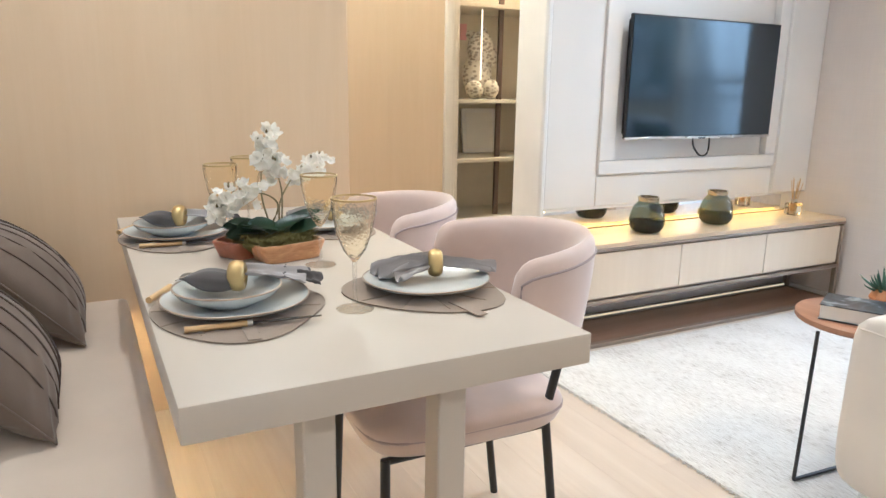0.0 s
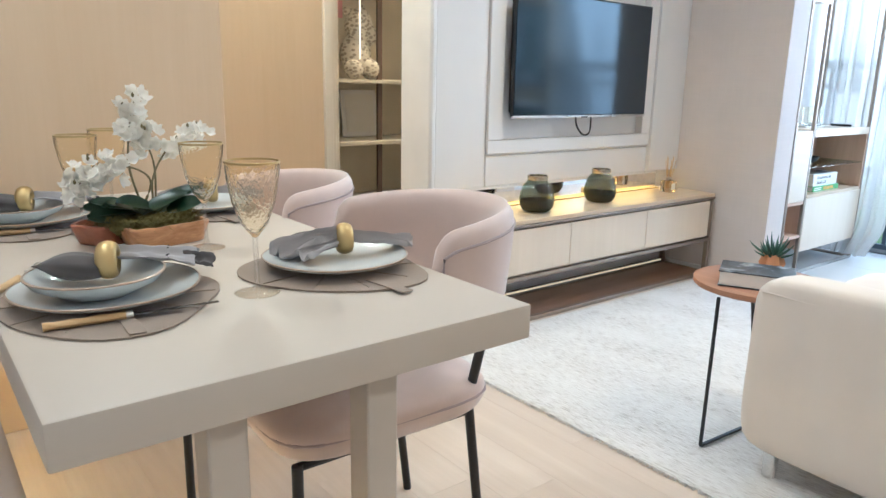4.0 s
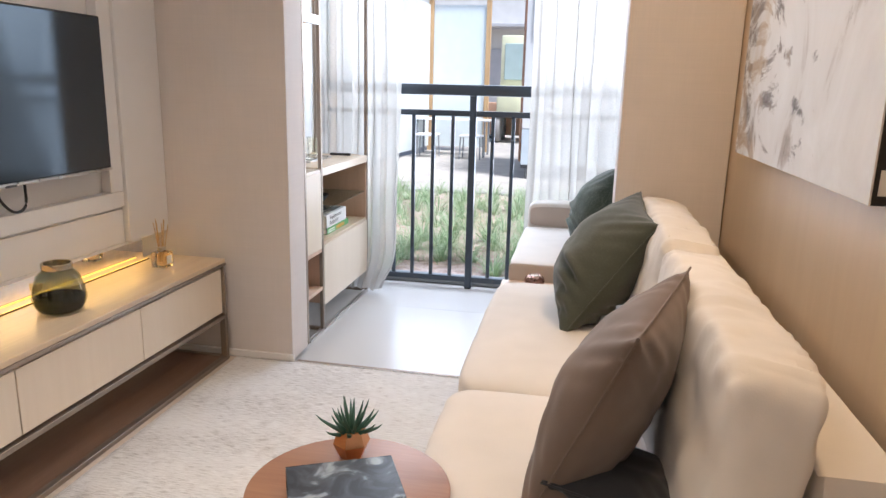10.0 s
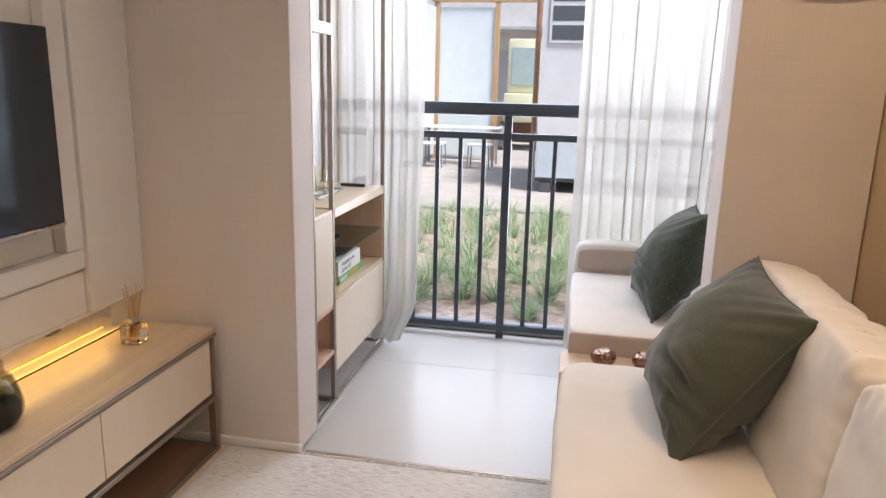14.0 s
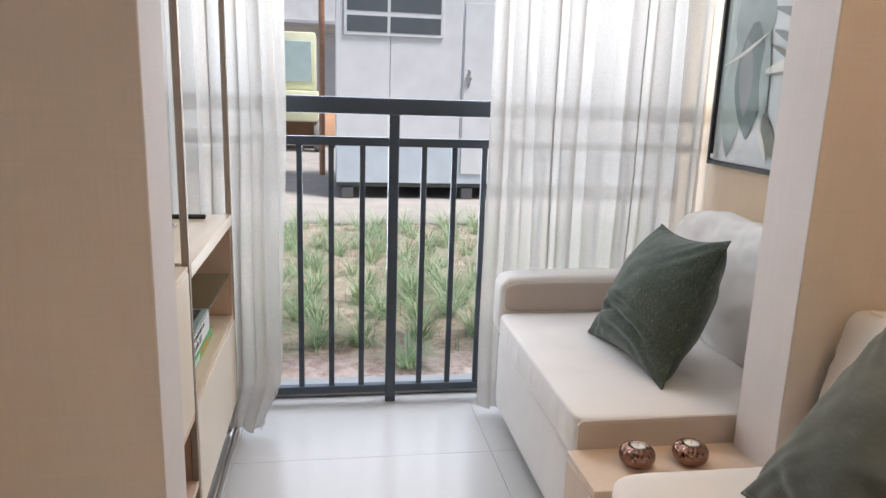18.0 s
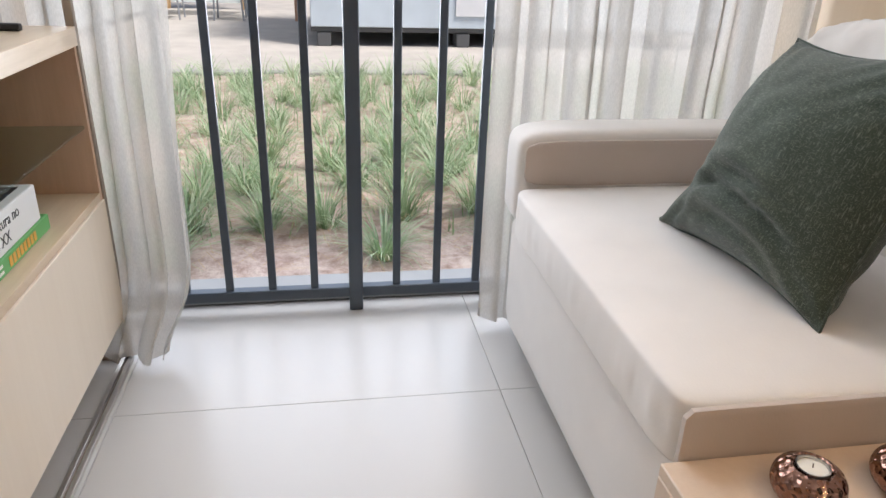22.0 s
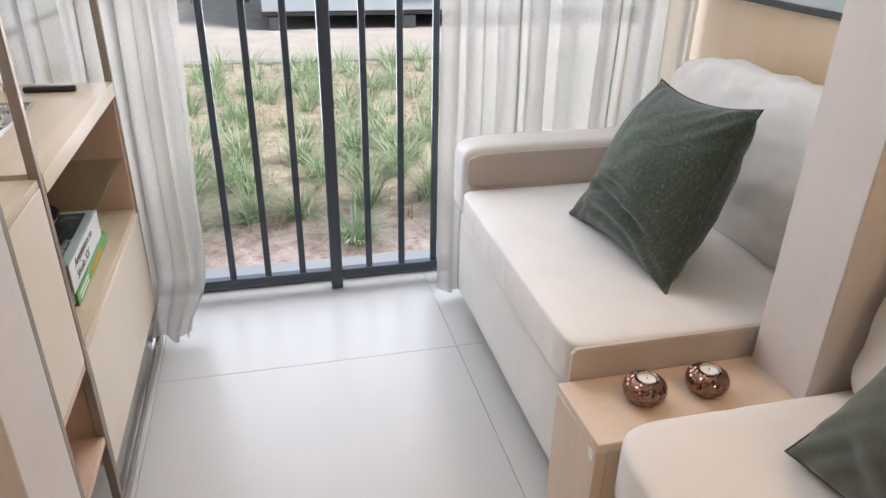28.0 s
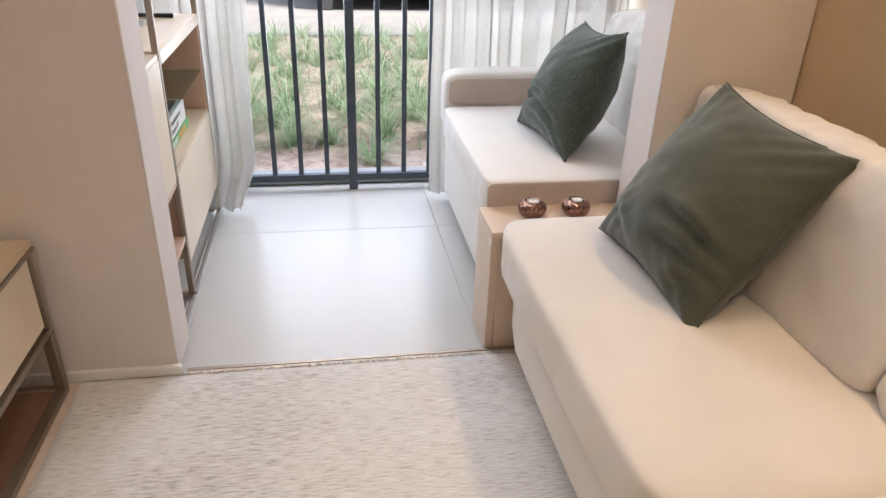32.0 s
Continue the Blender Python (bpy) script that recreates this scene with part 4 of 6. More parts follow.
# rug
def rug():
    r = thing("rug", pose(1.83, 0.55, 0.0), "hand-woven off-white wool rug with grey flecks", "rug")
    nx, ny, W, D = 120, 110, 2.228, 1.92
    bm = bmesh.new()
    g = []
    for i in range(nx + 1):
        col = []
        for j in range(ny + 1):
            px, py = W * i / nx, D * j / ny
            ex = 0.006 * noise.noise(Vector((py * 9, 1, 0))) if i in (0, nx) else 0
            ey = 0.004 * noise.noise(Vector((px * 9, 7, 0))) if j in (0, ny) else 0
            z = 0.011 + 0.0022 * noise.noise(Vector((px * 60, py * 14, 0))) + 0.002 * noise.noise(Vector((px * 3, py * 3, 2)))
            if i in (0, nx) or j in (0, ny):
                z = 0.002
            col.append(bm.verts.new((px + ex, py + ey, z)))
        g.append(col)
    for i in range(nx):
        for j in range(ny):
            bm.faces.new((g[i][j], g[i + 1][j], g[i + 1][j + 1], g[i][j + 1]))
    part("woven_top", bm, RUG, r, "", 80)
    random.seed(8)
    vs, fs = [], []
    for side, sx in ((W, 1), (0.0, -1)):
        for k in range(420):
            y = D * (k + random.random()) / 420
            ln, sw = random.uniform(0.006, 0.018), random.uniform(-0.01, 0.01)
            n = len(vs)
            vs += [(side, y, 0.003), (side, y + 0.003, 0.003), (side + sx * ln, y + sw + 0.002, 0.002), (side + sx * ln, y + sw, 0.002), (side, y + 0.0015, 0.008), (side + sx * ln, y + sw + 0.001, 0.005)]
            fs += [(n, n + 3, n + 5, n + 4), (n + 1, n + 4, n + 5, n + 2), (n, n + 1, n + 2, n + 3)]
    me = bpy.data.meshes.new("fringe")
    me.from_pydata(vs, [], fs)
    me.materials.append(RUG)
    fr = new("fringe", me)
    fr.parent = r


rug()


# ---- balcony furniture ----
def balcony_sofa():
    s = thing("balcony_sofa", pose(4.315, 0.30, 0.014), "off-white fabric single sofa with one low arm", "sofa")
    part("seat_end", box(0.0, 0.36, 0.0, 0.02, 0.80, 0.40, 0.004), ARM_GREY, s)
    base = cushion(1.08, 0.80, 0.34, 24, 0.003, 12, 0.002, 21)
    bmesh.ops.translate(base, verts=base.verts, vec=(0.565, 0.435, 0.035))
    part("base", base, OFFWHITE, s)
    seat = cushion(0.945, 0.74, 0.125, 20, 0.008, 60, 0.003, 22)
    bmesh.ops.translate(seat, verts=seat.verts, vec=(0.482, 0.497, 0.376))
    for v in seat.verts:
        k = math.exp(-((v.co.y - 0.86) / 0.02) ** 2 - ((v.co.z - 0.44) / 0.03) ** 2)
        v.co.y += 0.009 * k * max(0.0, noise.noise(Vector((v.co.x * 30, v.co.z * 5, 3))) + 0.5 * noise.noise(Vector((v.co.x * 70, v.co.z * 4, 8))))
    part("seat_cushion", seat, OFFWHITE, s)
    arm = cushion(0.15, 0.80, 0.27, 9, 0.006, 14, 0.002, 23)
    bmesh.ops.translate(arm, verts=arm.verts, vec=(1.032, 0.455, 0.375))
    part("armrest", arm, OFFWHITE, s)
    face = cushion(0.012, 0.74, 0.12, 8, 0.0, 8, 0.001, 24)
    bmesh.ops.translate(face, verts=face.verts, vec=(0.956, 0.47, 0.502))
    part("arm_panel", face, ARM_GREY, s, "taupe inner face of the arm")
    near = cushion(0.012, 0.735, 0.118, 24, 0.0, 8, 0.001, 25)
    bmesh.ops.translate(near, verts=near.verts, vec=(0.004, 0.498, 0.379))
    part("end_panel", near, ARM_GREY, s, "taupe end face of the seat cushion")
    back = cushion(0.96, 0.17, 0.45, 5.0, 0.02, 40, 0.013, 26, 9.0)
    for v in back.verts:
        top = math.exp(-((v.co.z - 0.44) / 0.08) ** 2)
        v.co.z += 0.012 * top * noise.noise(Vector((v.co.x * 24, v.co.y * 5, 31)))
        v.co.y += 0.011 * top * noise.noise(Vector((v.co.x * 22, v.co.z * 4, 37)))
    back.transform(pose(0.50, 0.125, 0.49, 8))
    part("back_cushion", back, OFFWHITE, s)
    for x in (0.1, 0.98):
        part("foot", lathe([(0.015, 0.0), (0.02, 0.01), (0.02, 0.078)], 12, None, (x, 0.74, -0.038)), BLACK, s)


def box_table():
    b = thing("box_table", pose(4.105, 0.665, -0.022), "narrow oak box table between the two sofas", "side table")
    part("top", box(0, 0.0, 0.43, 0.205, 0.53, 0.452, 0.002), OAK_BOX, b)
    part("front_panel", box(0, 0.505, 0.002, 0.205, 0.53, 0.4295, 0.002), OAK_BOX, b)
    part("side_panel", box(0.0, 0.073, 0.002, 0.022, 0.504, 0.4295, 0.002), OAK_BOX, b)
    part("side_panel", box(0.183, 0.073, 0.002, 0.205, 0.504, 0.4295, 0.002), OAK_BOX, b)
    part("rear_panel", box(0, 0.05, 0.002, 0.205, 0.072, 0.4295, 0.002), OAK_BOX, b)
    part("sticker", box(0.012, 0.5303, 0.40, 0.03, 0.531, 0.425, 0.0), PAPER, b, "small white sticker")


def tealight(m):
    t = thing("tealight_holder", m, "dimpled copper glass tealight holder with a white candle", "candle holder", "tealights on the box table")
    run = curve_points([(0.026, 0.0, 0.0), (0.041, 0.0, 0.013), (0.047, 0.0, 0.03), (0.042, 0.0, 0.047), (0.027, 0.0, 0.058)], 6)
    bm = lathe([(0.001, 0.0)] + [(p.x, p.z) for p in run] + [(0.023, 0.056), (0.023, 0.048), (0.001, 0.046)], 60)
    for v in bm.verts:
        a = math.atan2(v.co.y, v.co.x)
        row = v.co.z / 0.0115
        k = 1 - 0.045 * max(0.0, math.cos(a * 10 + math.pi * round(row))) * max(0.0, math.cos(2 * math.pi * row)) * (0.004 < v.co.z < 0.055)
        v.co.x *= k
        v.co.y *= k
    part("bowl", bm, TEA, t, "", 75)
    part("cup", lathe([(0.019, 0.048), (0.021, 0.048), (0.0215, 0.058), (0.0195, 0.058), (0.019, 0.05)], 24, None, (0, 0, 0), False), SILVER, t)
    part("wax", lathe([(0.0005, 0.0485), (0.019, 0.0485), (0.019, 0.0545), (0.0005, 0.055)], 24), paint("white wax", (0.8, 0.77, 0.7), 0.5), t)
    part("wick", tube([(0, 0, 0.055), (0.001, 0, 0.061)], 0.0008, 5), BLACK, t)
    return t


def shelf_unit():
    s = thing("shelf_unit", pose(4.30, 2.215, 0.0), "tall oak and taupe metal bar shelf with drawer and glass shelf", "shelf")
    D = 0.36
    for x0 in (0.055, 0.285, 1.10):
        for y0 in (0.0, D - 0.02):
            part("upright", box(x0, y0, BALCONY_Z + 0.001, x0 + 0.02, y0 + 0.02, 2.5, 0.002), TAUPE, s)
        part("foot_rail", box(x0, 0.0205, BALCONY_Z + 0.001, x0 + 0.02, D - 0.0205, BALCONY_Z + 0.02, 0.001), TAUPE, s)
    for x0, x1 in ((0.0755, 0.2845), (0.3055, 1.0995)):
        part("front_rail", box(x0, -0.006, BALCONY_Z + 0.001, x1, 0.006, BALCONY_Z + 0.014, 0.001), OFF_METAL, s)
        part("rail_groove", box(x0, 0.0065, BALCONY_Z + 0.001, x1, 0.0135, BALCONY_Z + 0.006, 0.0), TAUPE, s)
        part("front_rail", box(x0, 0.014, BALCONY_Z + 0.001, x1, 0.026, BALCONY_Z + 0.014, 0.001), OFF_METAL, s)
    # narrow bay
    part("bay_floor", box(0.076, 0.002, 0.215, 0.284, D, 0.235, 0.001), OAK_PINK, s)
    part("bay_shelf", box(0.076, 0.004, 0.43, 0.284, D, 0.45, 0.001), OAK_PINK, s)
    part("bay_side", box(0.3055, 0.021, 0.13, 0.320, D, 0.84, 0.001), OAK_PINK, s)
    part("bay_back", box(0.076, D - 0.03, 0.236, 0.284, D - 0.021, 0.87, 0.001), OAK_PINK, s)
    part("bay_door", box(0.078, 0.002, 0.452, 0.283, 0.02, 0.868, 0.0015), OAK_Y, s)
    part("bay_top", box(0.076, 0.004, 0.869, 0.284, D, 0.885, 0.001), OAK_TOP, s)
    # wide bay
    part("counter", box(0.306, -0.001, 0.845, 1.099, D, 0.889, 0.0015), OAK_TOP, s)
    part("nook_back", box(0.321, D - 0.03, 0.46, 1.085, D - 0.021, 0.844, 0.001), OAK_PINK, s)
    part("nook_side", box(1.085, 0.004, 0.135, 1.0995, D - 0.021, 0.844, 0.001), OAK_PINK, s)
    part("nook_floor", box(0.321, 0.004, 0.464, 1.0845, D - 0.031, 0.484, 0.001), OAK_TOP, s)
    part("drawer_front", box(0.308, -0.001, 0.12, 1.098, 0.018, 0.463, 0.0015), OAK_Y, s)
    part("drawer_box", box(0.322, 0.02, 0.14, 1.083, D - 0.04, 0.43, 0.001), OAK_Y, s)
    part("glass_shelf", box(0.322, 0.012, 0.65, 1.084, D - 0.032, 0.657, 0.001), SHELF_GLASS, s)
    for z in (1.62, 2.2):
        part("bracket_frame", box(0.0755, 0.0, z, 0.2845, 0.02, z + 0.045, 0.001), OFF_METAL, s)
        part("small_shelf", box(0.076, 0.021, z + 0.005, 0.284, D - 0.021, z + 0.02, 0.001), OAK_TOP, s)


SHELF_GLASS = thin_glass("tinted shelf glass", (0.8, 0.86, 0.84))
OFF_METAL = metal("light metal", (0.5, 0.47, 0.43), 0.4)
TEA = metal("mercury copper glass", (0.3, 0.17, 0.13), 0.1)
tnt = TEA.node_tree
dimples = node(tnt, "ShaderNodeTexVoronoi", Scale=95.0)
tnt.links.new(coords(tnt), dimples.inputs["Vector"])
bump(tnt, tnt.nodes["Principled BSDF"], dimples.outputs["Distance"], 0.9, 0.004)
balcony_sofa()
box_table()
tealight(pose(4.216, 1.037, 0.4305))
tealight(pose(4.214, 0.888, 0.4305))
shelf_unit()
throw("throw_pillow", pillow_pose((5.007, 0.644, 0.912), (4.537, 0.669, 0.951), (4.472, 0.84, 0.535)), 0.49, 0.27, GREEN, "dark green woven throw pillow leaning on the balcony sofa", 7, 0.125, False, None, ((-0.1, -0.3, 4, 0.5, 0.022), (-0.35, -0.5, 10, 0.4, 0.024), (0.3, -0.45, -12, 0.3, 0.02), (0.0, -0.72, 0, 0.5, 0.02)), (0.05, 0.07, 0.033), 0.3, 0.1)


# ---- dining ----
def dining_table():
    t = thing("dining_table", pose(0.23, 1.008, 0.004), "cream lacquered rectangular dining table on loop legs", "dining table")
    part("tabletop", box(0, 0, 0.70, 0.72, 1.56, 0.76, 0.004, 2), TABLE, t)
    for y0 in (0.06, 1.40):
        for x0 in (0.19, 0.436):
            part("leg", box(x0, y0, 0.055, x0 + 0.056, y0 + 0.056, 0.6995, 0.003), TABLE, t)
        part("floor_bar", box(0.19, y0, 0.001, 0.492, y0 + 0.056, 0.0545, 0.003), TABLE, t)


def bench():
    b = thing("bench", pose(-0.345, 1.0, 0.0), "built-in beige upholstered bench along the wall", "bench")
    part("seat", box(0, 0, 0.40, 0.59, 1.675, 0.46, 0.02, 3), BENCH_VINYL, b)
    part("plinth", box(0, 0.05, 0.001, 0.50, 1.675, 0.399, 0.002), OAK_Y, b)
    led = thing("led_strip", pose(0.165, 1.1, 0.39), "warm led strip under the bench edge", "led strip")
    part("diffuser", box(0, 0, 0, 0.012, 1.5, 0.008, 0.0), glow("bench strip light", (1.0, 0.7, 0.3), 18.0), led)


def dining_chair(m):
    c = thing("dining_chair", m, "dusty pink velvet dining chair with curved back and black legs", "chair", "chairs round the table")
    # local: front towards -x, rear legs at x = 0.19
    seat = cushion(0.53, 0.49, 0.09, 5.0, 0.014, 18, 0.0015, 31)
    for v in seat.verts:
        v.co.y *= 1 - 0.07 * (v.co.x / 0.26)
        if v.co.z < 0.045:
            v.co.x *= 1 - 0.06 * (1 - v.co.z / 0.045)
            v.co.y *= 1 - 0.06 * (1 - v.co.z / 0.045)
    bmesh.ops.translate(seat, verts=seat.verts, vec=(-0.06, 0, 0.382))
    st = part("seat", seat, PINK, c)
    pts = []
    for k in range(48):
        a = 2 * math.pi * k / 48
        q, w = math.cos(a), math.sin(a)
        n = (abs(q) ** 5 + abs(w) ** 5) ** 0.2
        px, py = 0.267 * q / n, 0.248 * w / n
        pts.append((px - 0.06, py * (1 - 0.07 * px / 0.26), 0.436))
    part("piping", tube(pts, 0.0035, 6, None, True), PIPING, st)
    # wrapping backrest swept round the back, thick and rounded at rim and arm ends
    bm = bmesh.new()
    nu, nv = 56, 16
    loops = []

    def shell(s, f, side):
        a, rim = s * radians(98), abs(s)
        end = max(0.0, (rim - 0.84) / 0.16)
        round_end = math.sqrt(max(0.0, 1 - end ** 2.6))
        mid = 0.69
        top, bot = 0.828 - 0.028 * rim ** 2, 0.558
        z0, z1 = mid + (bot - mid) * (0.35 + 0.65 * round_end), mid + (top - mid) * (0.35 + 0.65 * round_end)
        z = z0 + (z1 - z0) * f
        lean = 0.05 * ((z - 0.56) / 0.27) * max(0.0, math.cos(a))
        edge = math.sqrt(max(0.0, 1 - abs(2 * f - 1) ** 3.5))
        half = 0.027 * (0.12 + 0.88 * edge) * (0.25 + 0.75 * round_end)
        r = 0.232 + side * half
        return Vector((0.03 + r * math.cos(a) + lean, (r + 0.018) * math.sin(a), z))

    for i in range(nu + 1):
        s = 2 * i / nu - 1
        ring = [bm.verts.new(shell(s, j / nv, 1)) for j in range(nv + 1)] + [bm.verts.new(shell(s, j / nv, -1)) for j in range(nv, -1, -1)]
        loops.append(ring)
    for p, q in zip(loops, loops[1:]):
        for k in range(len(p)):
            k2 = (k + 1) % len(p)
            bm.faces.new((p[k], q[k], q[k2], p[k2]))
    bm.faces.new(loops[0])
    bm.faces.new(loops[-1][::-1])
    bk = part("backrest", bm, PINK, c, "", 70)
    pts = [shell(-0.965, f / 8, 1.25) for f in range(1, 7)]
    pts += [shell(-0.955 + 1.91 * k / 40, 0.86, 1.08) for k in range(41)]
    pts += [shell(0.965, f / 8, 1.25) for f in range(6, 0, -1)]
    part("piping", tube(pts, 0.003, 6), PIPING, bk)
    for sy in (1, -1):
        part("front_leg", tube([(-0.295, sy * 0.25, 0.0), (-0.285, sy * 0.218, 0.392)], 0.0115, 10), BLACK, c)
        part("rear_leg", tube([(0.19, sy * 0.192, 0.0), (0.138, sy * 0.19, 0.40), (0.136, sy * 0.193, 0.43), (0.155, sy * 0.222, 0.585)], 0.0115, 10), BLACK, c)
        part("side_rail", tube([(-0.285, sy * 0.216, 0.386), (0.138, sy * 0.188, 0.39)], 0.009, 8), BLACK, c)
    part("cross_rail", tube([(0.138, -0.188, 0.391), (0.138, 0.188, 0.391)], 0.009, 8), BLACK, c)
    return c


PIPING = cloth("rosy piping cord", (0.36, 0.29, 0.28), 500, 0.8, 0.05, 0.1)
dining_table()
bench()
TALL = Matrix.Diagonal((0.98, 0.94, 1.04, 1.0))
ch = dining_chair(pose(0.97, 1.51, 0, 0, 0, -5.4) @ TALL)
copy_thing(ch, pose(0.94, 2.15, 0, 0, 0, -1) @ Matrix.Diagonal((0.98, 0.94, 0.985, 1.0)))


# ---- on the dining table ----
MAT = cloth("taupe linen placemat", (0.27, 0.207, 0.152), 900, 0.9, 0.12, 0.6)
NAPKIN_DARK = cloth("dark grey linen napkin", (0.085, 0.074, 0.07), 600, 0.85, 0.1, 0.3)
NAPKIN = cloth("grey linen napkin", (0.35, 0.325, 0.315), 600, 0.9, 0.1, 0.35)
STITCH = paint("dark thread", (0.06, 0.055, 0.06), 0.9)
STONEWARE = paint("pale blue stoneware glaze", (0.55, 0.565, 0.55), 0.2, 14, 0.16, 0.12)
RIM = paint("brown glaze rim", (0.33, 0.25, 0.18), 0.3)
CLEAR = glass("clear glass", (0.99, 0.975, 0.92), 0.0, 1.25)
HAMMERED = glass("hammered glass", (1.0, 0.965, 0.87), 0.0, 1.11)
STEM_GLASS = thin_glass("thin stem glass", (0.985, 0.98, 0.965), 0.03, 0.6)
hnt = HAMMERED.node_tree
dents = node(hnt, "ShaderNodeTexVoronoi", Scale=170.0)
hnt.links.new(coords(hnt, (1.0, 1.0, 0.8)), dents.inputs["Vector"])
bump(hnt, hnt.nodes["Principled BSDF"], dents.outputs["Distance"], 0.45, 0.003)
BAMBOO = wood("bamboo handle", (0.45, 0.28, 0.11), (0.72, 0.5, 0.24), "x", 0.4, 6.0)
LEAF = paint("orchid leaf", (0.02, 0.06, 0.025), 0.3, 60, 0.3, 0.1)
PETAL, pnt, pb = mat("white petal", 0.6)
pb.inputs["Base Color"].default_value = (0.93, 0.9, 0.84, 1)
ptr = pnt.nodes.new("ShaderNodeBsdfTranslucent")
ptr.inputs[0].default_value = (0.92, 0.88, 0.78, 1)
pmx = pnt.nodes.new("ShaderNodeMixShader")
pmx.inputs[0].default_value = 0.4
pnt.links.new(pb.outputs[0], pmx.inputs[1])
pnt.links.new(ptr.outputs[0], pmx.inputs[2])
pnt.links.new(pmx.outputs[0], pnt.nodes["Material Output"].inputs[0])
STEM = paint("orchid stem", (0.16, 0.13, 0.05), 0.6, 60, 0.2, 0.1)
BARK = wood("carved trough wood", (0.3, 0.1, 0.03), (0.72, 0.42, 0.2), "x", 0.3, 2.4)
BARK_DARK = wood("red carved trough wood", (0.26, 0.085, 0.045), (0.44, 0.17, 0.09), "x", 0.35, 1.6)
MOSS = paint("dry moss", (0.14, 0.12, 0.035), 0.95, 120, 0.4, 1.0)
DARK_STEEL = metal("dark polished steel", (0.22, 0.21, 0.2), 0.25)
FINE_GLASS = thin_glass("fine hammered glass", (0.94, 0.92, 0.85), 0.03, 0.9)
T = 0.765


def placemat(m, seed, turn, reach):
    p = thing("placemat", m, "taupe linen placemat with a pointed leaf shape", "placemat", "placemats")
    random.seed(seed)
    bm = bmesh.new()
    rim = []
    n = 40
    for k in range(n):
        a = 2 * math.pi * k / n
        r = 0.168 + 0.028 * max(0.0, math.cos(a + 1.75)) ** 8 + 0.01 * math.cos(3 * a)
        rim.append((r * math.cos(a), r * math.sin(a)))
    top, bot = bm.verts.new((0, 0, 0.003)), bm.verts.new((0, 0, 0))
    up = [bm.verts.new((x, y, 0.003 + 0.001 * noise.noise(Vector((x * 20, y * 20, seed))))) for x, y in rim]
    lo = [bm.verts.new((x, y, 0.0)) for x, y in rim]
    for k in range(n):
        q = (k + 1) % n
        bm.faces.new((top, up[k], up[q]))
        bm.faces.new((bot, lo[q], lo[k]))
        bm.faces.new((lo[k], lo[q], up[q], up[k]))
    part("cloth", bm, MAT, p)
    flap = box(-0.012, -reach, 0.0034, 0.012, -0.12, 0.0056, 0.0008)
    flap.transform(pose(0, 0, 0, 0, 0, turn))
    part("flap", flap, MAT, p)
    for k in range(7):
        a = -1.75 + (k - 3) * 0.62
        r = 0.162
        part("vein", tube([(0.0, 0.0, 0.0032), (r * math.cos(a), r * math.sin(a), 0.0034)], 0.0012, 5), MAT, p)


def plate(m, r, label):
    p = thing("plate", m, label, "plate", "dinner plates")
    prof = [(0.001, 0.0), (r * 0.55, 0.0), (r * 0.6, 0.004), (r * 0.97, 0.017), (r, 0.021), (r * 0.985, 0.0225), (r * 0.93, 0.018), (r * 0.62, 0.009), (r * 0.5, 0.007), (0.001, 0.007)]
    bm = lathe(prof, 56)
    for v in bm.verts:
        a = math.atan2(v.co.y, v.co.x)
        k = 1 + 0.012 * math.sin(2 * a + 1) + 0.008 * math.sin(5 * a)
        v.co.x *= k
        v.co.y *= k
    part("dish", bm, STONEWARE, p)
    rim = lathe([(r * 1.0, 0.0205), (r * 1.004, 0.0225), (r * 0.984, 0.0235), (r * 0.98, 0.0222)], 56, None, (0, 0, 0), False)
    for v in rim.verts:
        a = math.atan2(v.co.y, v.co.x)
        k = 1 + 0.012 * math.sin(2 * a + 1) + 0.008 * math.sin(5 * a)
        v.co.x *= k
        v.co.y *= k
    part("glaze_rim", rim, RIM, p)


def bowl(m, r):
    p = thing("bowl", m, "shallow pale blue stoneware bowl with a brown rim", "bowl", "bowls")
    part("dish", lathe([(0.001, 0.0), (r * 0.5, 0.0), (r * 0.56, 0.004), (r * 0.9, 0.022), (r, 0.035), (r * 0.975, 0.036), (r * 0.87, 0.026), (r * 0.5, 0.008), (0.001, 0.007)], 56), STONEWARE, p)
    part("glaze_rim", lathe([(r * 1.001, 0.0345), (r * 1.004, 0.0365), (r * 0.97, 0.0375), (r * 0.968, 0.036)], 56, None, (0, 0, 0), False), RIM, p)


